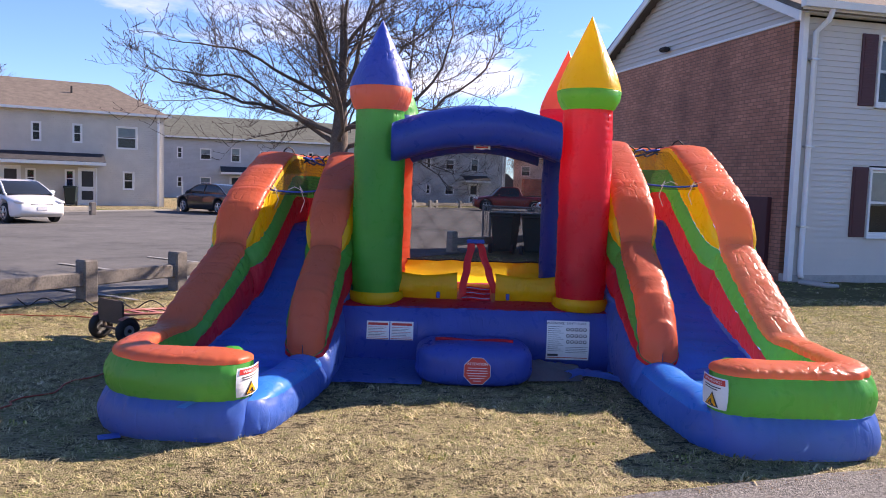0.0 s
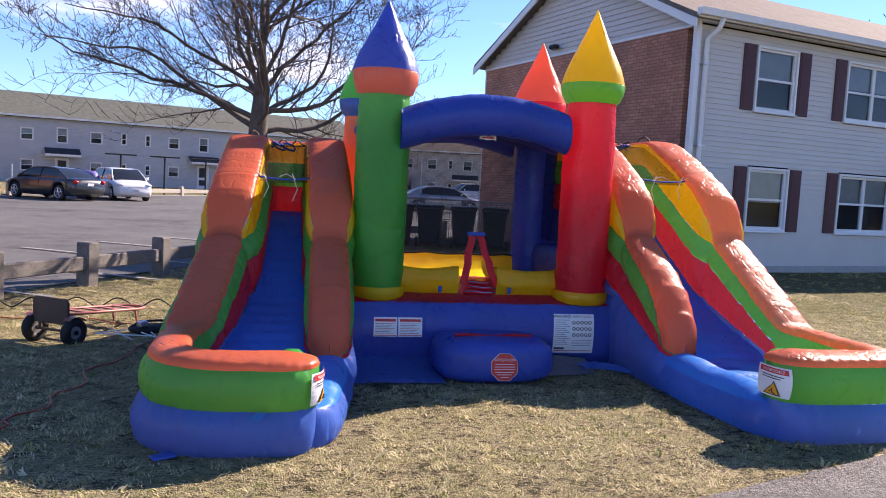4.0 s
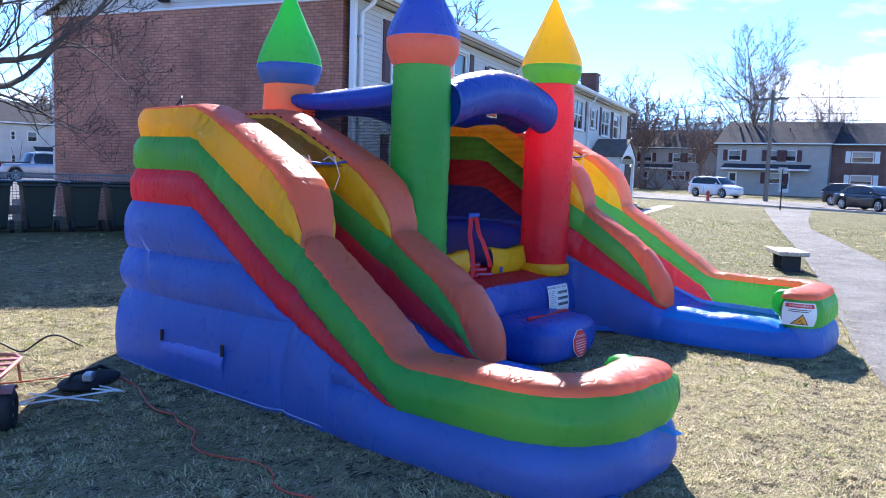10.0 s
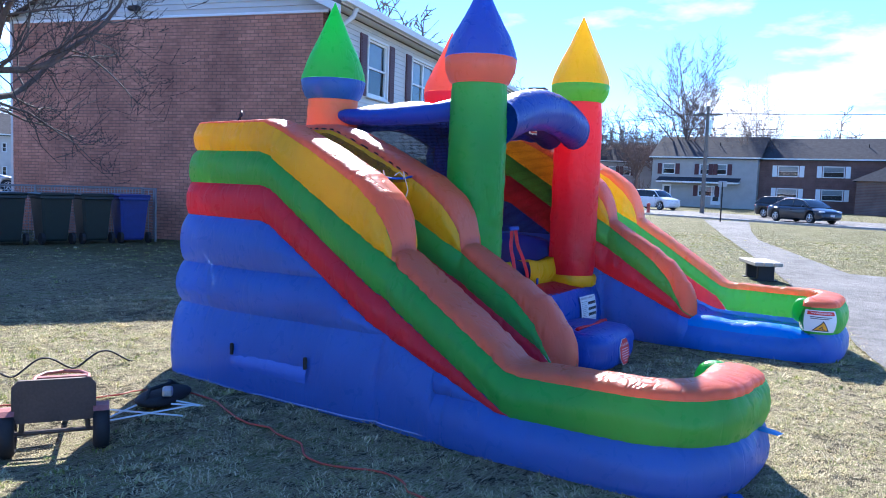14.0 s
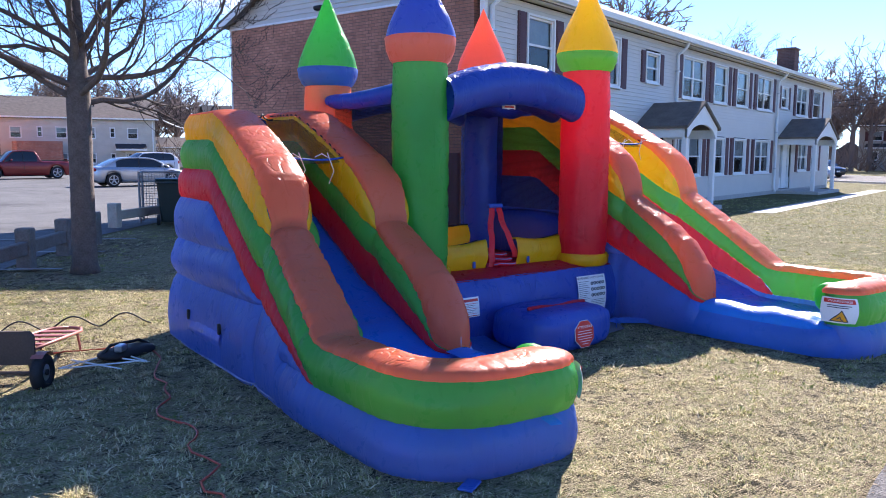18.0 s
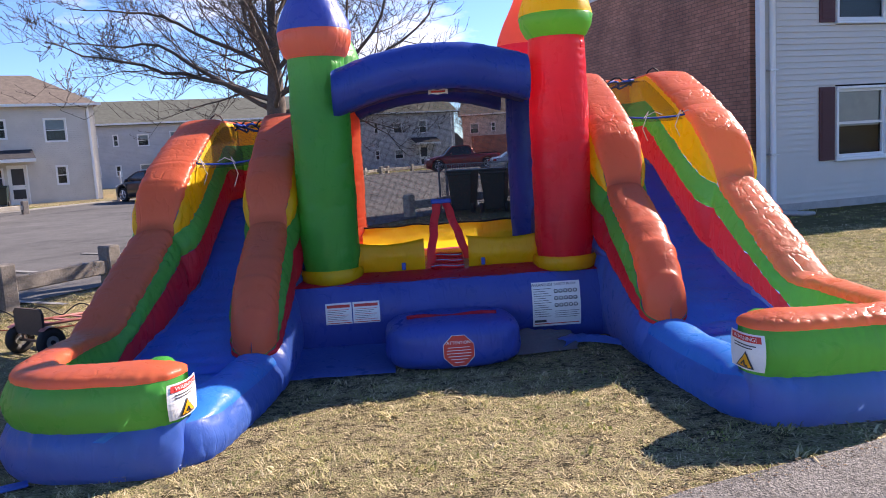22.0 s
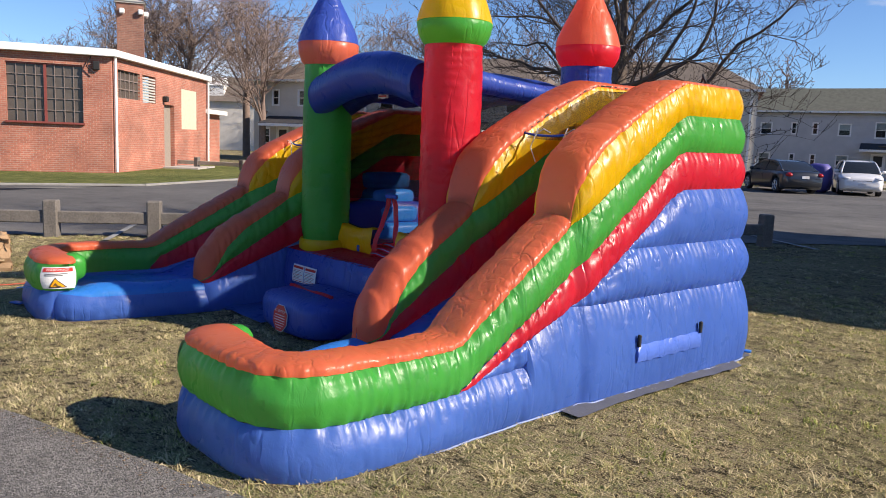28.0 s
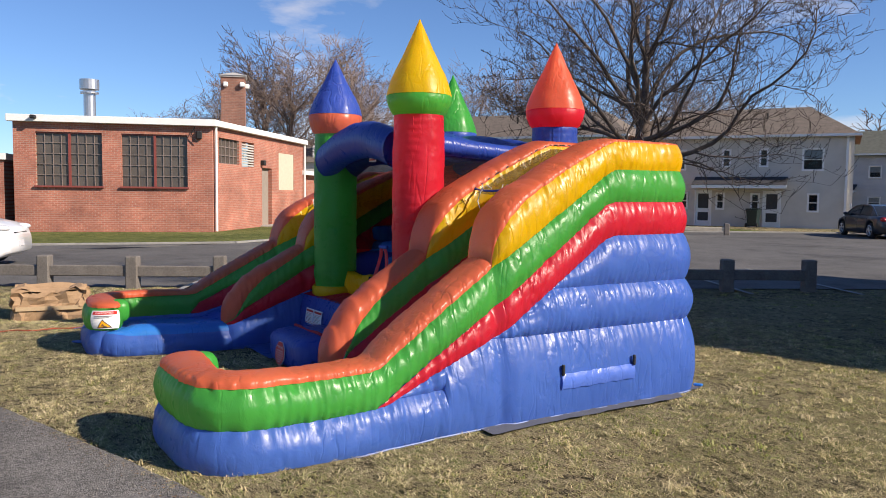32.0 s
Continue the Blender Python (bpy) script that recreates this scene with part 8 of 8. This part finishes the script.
utility_pole(50.0, 17.6, 7.4, "wooden utility pole with a transformer")
utility_pole(60.0, 54.0, 7.4, "wooden utility pole beside the street")
for z, o in ((6.9, -0.8), (6.9, 0.8), (5.9, 0.0), (5.5, 0.1)):
    a, b, c = Vector((50.0, 17.6 + o, z)), Vector((60, 54 + o, z)), Vector((44, -18 + o, z))
    for p, q in ((a, b), (c, a)):
        pts = [tuple(p.lerp(q, k / 14) - Vector((0, 0, 0.5 * math.sin(math.pi * k / 14)))) for k in range(15)]
        tagged(part("overhead_wire", Geo().tube(pts, 0.014, 4), BLACK), "thin black overhead wire", "wire", "overhead wires")
pts = [(18.2 + (26 - 18.2) * k / 12, 70.5 + 9 * k / 12, 4.4 - 0.6 * math.sin(math.pi * k / 12)) for k in range(13)]
tagged(part("overhead_wire", Geo().tube(pts, 0.05, 4), WHITE), "pale cable between two terraces", "wire", "overhead wires")
HYD = plain("hydrant_red", (0.35, 0.05, 0.04), 0.5)
hyd = thing("fire_hydrant", 45.0, 19.8, 0, 0, "red fire hydrant near the street", "hydrant")
part("barrel", Geo().lathe([(0.14, 0), (0.14, 0.06), (0.10, 0.08), (0.10, 0.45), (0.13, 0.48), (0.12, 0.56), (0.05, 0.64), (0.0, 0.66)], 12), HYD, hyd, smooth=True)
part("nozzle", Geo().cyl((-0.18, 0, 0.38), (0.18, 0, 0.38), 0.05, 0.05, 8), HYD, hyd)
for x, y in ((34.9, 12.9),):
    sg = thing("sign_post", x, y, 0, 0, "thin dark street sign post", "sign")
    part("post", Geo().cyl((0, 0, 0), (0, 0, 2.0), 0.035, 0.035, 8), BLACK, sg)
    part("plate", Geo().box((0, 0, 1.9), (0.05, 0.4, 0.3)), STEEL, sg)
for k in range(3):
    x, y = -9.5 + 2.1 * k, 45 + 1.0 * k
    cp = thing("clothes_pole", x, y, 0, 20, "dark steel clothes-line pole", "pole", "clothes-line poles")
    part("post", Geo().cyl((0, 0, 0), (0, 0, 2.1), 0.05, 0.05, 8), BLACK, cp)
    part("arm", Geo().cyl((-0.8, 0, 2.08), (0.8, 0, 2.08), 0.04, 0.04, 8), BLACK, cp)


# ---- vehicles (sizes in metres) ----
CARGLASS = plain("car_glass", (0.02, 0.024, 0.028), 0.06, vary=0.1, bump=0.0)
TYRE = plain("tyre_rubber", (0.02, 0.02, 0.021), 0.8)
LAMP = plain("headlamp_glass", (0.65, 0.66, 0.68), 0.12, vary=0.05)
TAIL = plain("tail_lamp_red", (0.35, 0.01, 0.012), 0.2)
PLATE = plain("number_plate", (0.6, 0.6, 0.62), 0.5)


def paint(name, colour, metal=0.3):
    m, nt, bsdf, link = mat_base(name)
    vec = coords(nt)
    n = node(nt, "ShaderNodeTexNoise", Scale=1.5, Detail=4.0)
    link(vec, n.inputs["Vector"])
    r = ramp(nt, [(0.3, tuple(c * 0.88 for c in colour)), (0.7, tuple(min(1, c * 1.06) for c in colour))])
    link(n.outputs["Fac"], r.inputs["Fac"])
    link(r.outputs["Color"], bsdf.inputs["Base Color"])
    bsdf.inputs["Roughness"].default_value, bsdf.inputs["Metallic"].default_value = 0.28, metal
    bsdf.inputs["Coat Weight"].default_value = 0.6
    return m


SHAPES = {  # length, width, hood/belt/roof heights and where the glass begins and ends
    "sedan": dict(L=4.7, W=1.8, belt=0.95, hood=0.90, deck=0.98, roof=1.43, g=(0.95, 1.75, 3.35, 4.15), wh=0.33),
    "hatch": dict(L=4.3, W=1.78, belt=0.98, hood=0.95, deck=1.0, roof=1.52, g=(0.85, 1.55, 3.7, 4.22), wh=0.33),
    "suv": dict(L=4.7, W=1.9, belt=1.12, hood=1.08, deck=1.14, roof=1.72, g=(1.05, 1.75, 4.1, 4.62), wh=0.37),
    "van": dict(L=5.0, W=1.95, belt=1.10, hood=1.02, deck=1.12, roof=1.75, g=(0.8, 1.75, 4.55, 4.95), wh=0.35),
    "pickup": dict(L=5.4, W=1.95, belt=1.12, hood=1.10, deck=1.12, roof=1.78, g=(1.35, 1.95, 3.2, 3.5), wh=0.39),
}


def car(kind, x, y, turn, material, label):
    """Front towards local -x."""
    s = SHAPES[kind]
    c = thing("car" if kind != "pickup" else "pickup_truck", x, y, 0.01, turn, label, "car", "parked vehicles")
    L, W, wh = s["L"], s["W"], s["wh"]
    h = W / 2
    a, b, d, e = s["g"]
    hood, belt, deck, top = s["hood"], s["belt"], s["deck"], s["roof"]
    wheels = (0.85, L - 0.95)
    line_x = [0.0, 0.04, 0.28, a - 0.1, a + 0.25, e - 0.1, L - 0.14, L - 0.03, L]
    line_z = [hood * 0.64, hood * 0.76, hood * 0.87, hood, belt, deck, deck * 0.97, deck * 0.84, deck * 0.70]
    rows, n = [], 56
    for i in range(n + 1):
        px = L * (0.5 - 0.5 * math.cos(math.pi * i / n)) * 0.35 + L * i / n * 0.65
        shoulder = float(np.interp(px, line_x, line_z))
        wide = h * (1 - 0.24 * max(0.0, 1 - px / 0.6) ** 2.4 - 0.17 * max(0.0, 1 - (L - px) / 0.5) ** 2.4)
        low = 0.20 + 0.12 * max(0.0, 1 - px / 0.25) + 0.14 * max(0.0, 1 - (L - px) / 0.25)
        for w in wheels:
            if abs(px - w) < wh + 0.055:
                low = max(low, math.sqrt((wh + 0.06) ** 2 - (px - w) ** 2) + wh)
        low = min(low, shoulder - 0.14)
        mid = low + (shoulder - low) * 0.5
        ring = []
        for yy, zz in ((-0.80, low), (-0.95, low + 0.02), (-0.985, low + 0.08), (-1.0, mid), (-0.985, shoulder - 0.14), (-0.955, shoulder - 0.06), (-0.86, shoulder - 0.005), (-0.45, shoulder + 0.03), (0.0, shoulder + 0.04), (0.45, shoulder + 0.03), (0.86, shoulder - 0.005), (0.955, shoulder - 0.06), (0.985, shoulder - 0.14), (1.0, mid), (0.985, low + 0.08), (0.95, low + 0.02), (0.80, low)):
            ring.append((px - L / 2, yy * wide, zz))
        rows.append(ring)
    g = Geo().grid(rows, loop=True, flip=True)
    m = len(rows[0])
    g.f.append(tuple(range(m)))
    g.f.append(tuple(reversed([len(rows) * m - m + k for k in range(m)])))
    part("body", g, material, c, smooth=True, k=1)

    def ridge(px):
        """Height of the cabin's outline over the length."""
        if px < b:
            u = (px - a) / (b - a)
            return belt + (top - 0.05 - belt) * (u + 0.22 * u * (1 - u))
        if px > d:
            u = (e - px) / (e - d)
            return deck + (top - 0.06 - deck) * (u + 0.26 * u * (1 - u))
        u = (px - b) / (d - b)
        return top - 0.055 * (2 * u - 1) ** 2

    def half(z):
        return h * (0.89 - 0.21 * max(0.0, (z - belt) / (top - belt)) ** 1.25)

    for name, x0, x1, bow in (("windscreen", a - 0.02, b + 0.04, -0.09), ("rear_window", e + 0.02, d - 0.04, 0.07)):
        grid = []
        for i in range(8):
            px = x0 + (x1 - x0) * i / 7
            z = ridge(min(max(px, a), e))
            grid.append([(px - L / 2 + bow * (1 - v * v), v * (half(z) - 0.03), z + 0.012) for v in (-1, -0.75, -0.5, -0.25, 0, 0.25, 0.5, 0.75, 1)])
        part(name, Geo().grid(grid, flip=bow > 0), CARGLASS, c, smooth=True, k=1)
    grid = []
    for i in range(13):
        px = b - 0.03 + (d - b + 0.06) * i / 12
        z = ridge(px)
        grid.append([(px - L / 2 + (0.05 * (1 - v * v) * (-1 if i == 0 else 1 if i == 12 else 0)), v * half(z - 0.02), z + 0.022 - 0.06 * v ** 4) for v in (-1, -0.9, -0.6, -0.3, 0, 0.3, 0.6, 0.9, 1)])
    part("roof", Geo().grid(grid).grid([[(p[0], p[1], p[2] - 0.04) for p in r] for r in grid], flip=True), material, c, smooth=True, k=1)
    for sy in (-1, 1):
        grid = []
        for i in range(19):
            px = a + 0.06 + (e - a - 0.12) * i / 18
            zt = max(belt, ridge(px) - 0.055)
            grid.append([(px - L / 2, sy * (half(belt - 0.03 + (zt - belt + 0.03) * k / 5) - 0.006), belt - 0.03 + (zt - belt + 0.03) * k / 5) for k in range(6)])
        part("side_window", Geo().grid(grid, flip=sy > 0), CARGLASS, c, smooth=True, k=1)
        edge = [a - 0.03 + (e - a + 0.06) * i / 26 for i in range(27)]
        part("roof_rail", Geo().tube([(px - L / 2, sy * (half(ridge(min(max(px, a), e))) - 0.012), ridge(min(max(px, a), e)) - 0.02) for px in edge], 0.042, 7), material, c, smooth=True, k=1)
        tail = d + (e - d) * 0.30
        part("rear_pillar", Geo().grid([[(px - L / 2, sy * (half(z) + 0.004), z) for z in [belt - 0.03 + (ridge(min(px, e)) - 0.02 - belt + 0.03) * k / 4 for k in range(5)]] for px in (tail, tail + (e - tail) * 0.5, e - 0.02)], flip=sy > 0), material, c, smooth=True, k=1)
        for fx in ((0.44,) if kind in ("sedan", "hatch", "pickup") else (0.36, 0.70)):
            px = b + (d - b) * fx
            part("pillar", Geo().tube([(px - L / 2, sy * (half(z) - 0.004), z) for z in (belt - 0.03, (belt + top) / 2, ridge(px) - 0.04)], 0.030, 6), BLACK, c, k=1)
        for px in ((a + 0.28, b + (d - b) * 0.45) if kind == "pickup" else (a + 0.28, b + (d - b) * 0.45, d + 0.10)):
            part("door_seam", Geo().box((px - L / 2, sy * (h - 0.006), (belt + 0.32) / 2), (0.012, 0.016, belt - 0.52)), BLACK, c, k=1)
        for px in ((b + (d - b) * 0.30,) if kind == "pickup" else (b + (d - b) * 0.30, d - 0.06)):
            part("door_handle", Geo().box((px - L / 2, sy * (h - 0.004), belt - 0.17), (0.17, 0.03, 0.028), 0.01), material, c, k=1)
        part("mirror", Geo().add(*ball((a + 0.42 - L / 2, sy * (h + 0.05), belt + 0.07), (0.07, 0.11, 0.075))), material, c, smooth=True, k=1)
        part("headlamp", Geo().add(*ball((0.20 - L / 2, sy * h * 0.70, hood * 0.79), (0.20, h * 0.22, 0.075))), LAMP, c, smooth=True, k=1)
        part("tail_lamp", Geo().add(*ball((L - 0.12 - L / 2, sy * h * 0.76, deck * 0.84), (0.15, h * 0.17, 0.10 if kind in ("sedan", "hatch") else 0.17))), TAIL, c, smooth=True, k=1)
        part("fog_lamp", Geo().box((0.10 - L / 2, sy * h * 0.62, 0.42), (0.10, 0.22, 0.07), 0.02), BLACK, c, k=1)
        for w in wheels:
            y0, y1 = sy * (h - 0.23), sy * (h - 0.012)
            ty = part("tyre", Geo().tube([(w - L / 2, y0, wh), (w - L / 2, y0 + sy * 0.025, wh), (w - L / 2, y1 - sy * 0.03, wh), (w - L / 2, y1, wh)], [wh - 0.03, wh, wh, wh - 0.035], 24), TYRE, c, k=1)
            spokes = Geo().tube([(w - L / 2 + wh * 0.66 * math.cos(q * 0.3307), y1 + sy * 0.006, wh + wh * 0.66 * math.sin(q * 0.3307)) for q in range(20)], 0.018, 5, ends=False)
            for q in range(5):
                t5 = q * 1.2566 + 0.3
                spokes.cyl((w - L / 2, y1 + sy * 0.010, wh), (w - L / 2 + wh * 0.66 * math.cos(t5), y1 + sy * 0.006, wh + wh * 0.66 * math.sin(t5)), 0.040, 0.028, 5)
            spokes.cyl((w - L / 2, y1 - sy * 0.01, wh), (w - L / 2, y1 + sy * 0.022, wh), 0.06, 0.05, 8)
            part("rim", spokes, STEEL, ty, k=1)
    part("grille", Geo().box((0.045 - L / 2, 0, hood * 0.66), (0.08, W * 0.44, 0.13), 0.03), BLACK, c, k=1)
    part("air_intake", Geo().box((0.07 - L / 2, 0, 0.36), (0.10, W * 0.55, 0.11), 0.03), BLACK, c, k=1)
    part("number_plate", Geo().box((0.012 - L / 2, 0, 0.50), (0.05, 0.32, 0.12)), PLATE, c, k=1)
    part("number_plate", Geo().box((L - 0.002 - L / 2, 0, deck * 0.74), (0.04, 0.32, 0.12)), PLATE, c, k=1)
    part("sill", Geo().box((0, 0, 0.25), (L - 2.0, W * 0.93, 0.14), 0.03), BLACK, c, k=1)
    if kind == "pickup":
        part("bed", Geo().box((L * 0.5 - 1.0, 0, deck + 0.03), (1.7, W * 0.78, 0.05)), BLACK, c, k=1)
    return c


def ball(at, size, nu=12, nv=7):
    """Vertices and faces of a rounded lump."""
    g = Geo()
    g.grid([[(at[0] + size[0] * math.cos(q) * math.cos(p), at[1] + size[1] * math.cos(q) * math.sin(p), at[2] + size[2] * math.sin(q)) for p in [2 * math.pi * i / nu for i in range(nu)]] for q in [-math.pi / 2 + math.pi * j / nv for j in range(nv + 1)]], loop=True)
    return g.v, g.f


P_WHITE, P_DARK, P_SILVER, P_RED, P_NAVY, P_BLACK = (paint("white_car_paint", (0.72, 0.73, 0.74), 0.0), paint("charcoal_car_paint", (0.02, 0.025, 0.035)), paint("silver_car_paint", (0.42, 0.44, 0.47), 0.6), paint("dark_red_car_paint", (0.19, 0.012, 0.014)), paint("navy_car_paint", (0.02, 0.03, 0.075)), paint("black_car_paint", (0.012, 0.013, 0.015)))
car("sedan", -13.68, 24.67, 141.5, P_WHITE, "white sedan parked in the lot")
car("sedan", -10.09, 34.51, -38.5, P_DARK, "dark blue-black sedan parked across the lot")
car("hatch", -8.0, 36.8, 118, P_WHITE, "white hatchback parked across the lot")
car("pickup", 4.3, 52.0, 5, P_RED, "dark red pickup truck in the lot")
car("sedan", 6.67, 38.65, 183, P_SILVER, "silver sedan parked in the lot")
car("pickup", 16.6, 48.4, 178, P_SILVER, "pale silver pickup truck parked in the lot")
car("suv", 13.0, 58.0, 10, P_WHITE, "white estate car parked by the terrace")
car("suv", -11.8, 2.65, 248, P_WHITE, "white sport utility vehicle parked by the fence")
car("sedan", 41.5, 10.0, 50, P_DARK, "dark sedan parked along the street")
car("hatch", 47.6, 11.8, 60, P_BLACK, "small black car parked along the street")
car("van", 36.9, 2.85, 74, P_NAVY, "navy minivan parked along the street")
car("suv", 55.3, 22.7, 66, P_WHITE, "white sport utility vehicle across the street")
car("sedan", 46.5, 28.5, 66, P_SILVER, "pale car glinting on the street")
car("sedan", 53.5, 31.0, 66, P_BLACK, "dark car parked across the street")
for x, y, t in ((-18.2, 38.0, 200), (-33.3, 26.4, 200), (-30.2, 28.2, 200), (-25.6, 30.8, 200)):
    wheelie_bin(x, y, t, BINGREEN, "dark green wheelie bin by a terrace door")
PORTA = plain("purple_blue_tarpaulin", (0.09, 0.08, 0.30), 0.6)
tp = thing("covered_grill", -9.2, 36.0, 0, 0, "purple-blue covered grill beside a wire fence", "grill")
part("cover", cushion(0, 0, 0.6, 1.0, 0.7, 1.2, 4.0, 20, 10), PORTA, tp, smooth=True)
for x, y in ((-12.2, 36.3), (-10.6, 37.2), (-8.6, 38.0)):
    fp = thing("fence_post", x, y, 0, 0, "galvanised chain-link gate post", "fence", "gate posts")
    part("post", Geo().cyl((0, 0, 0), (0, 0, 1.3), 0.04, 0.04, 8), STEEL, fp)
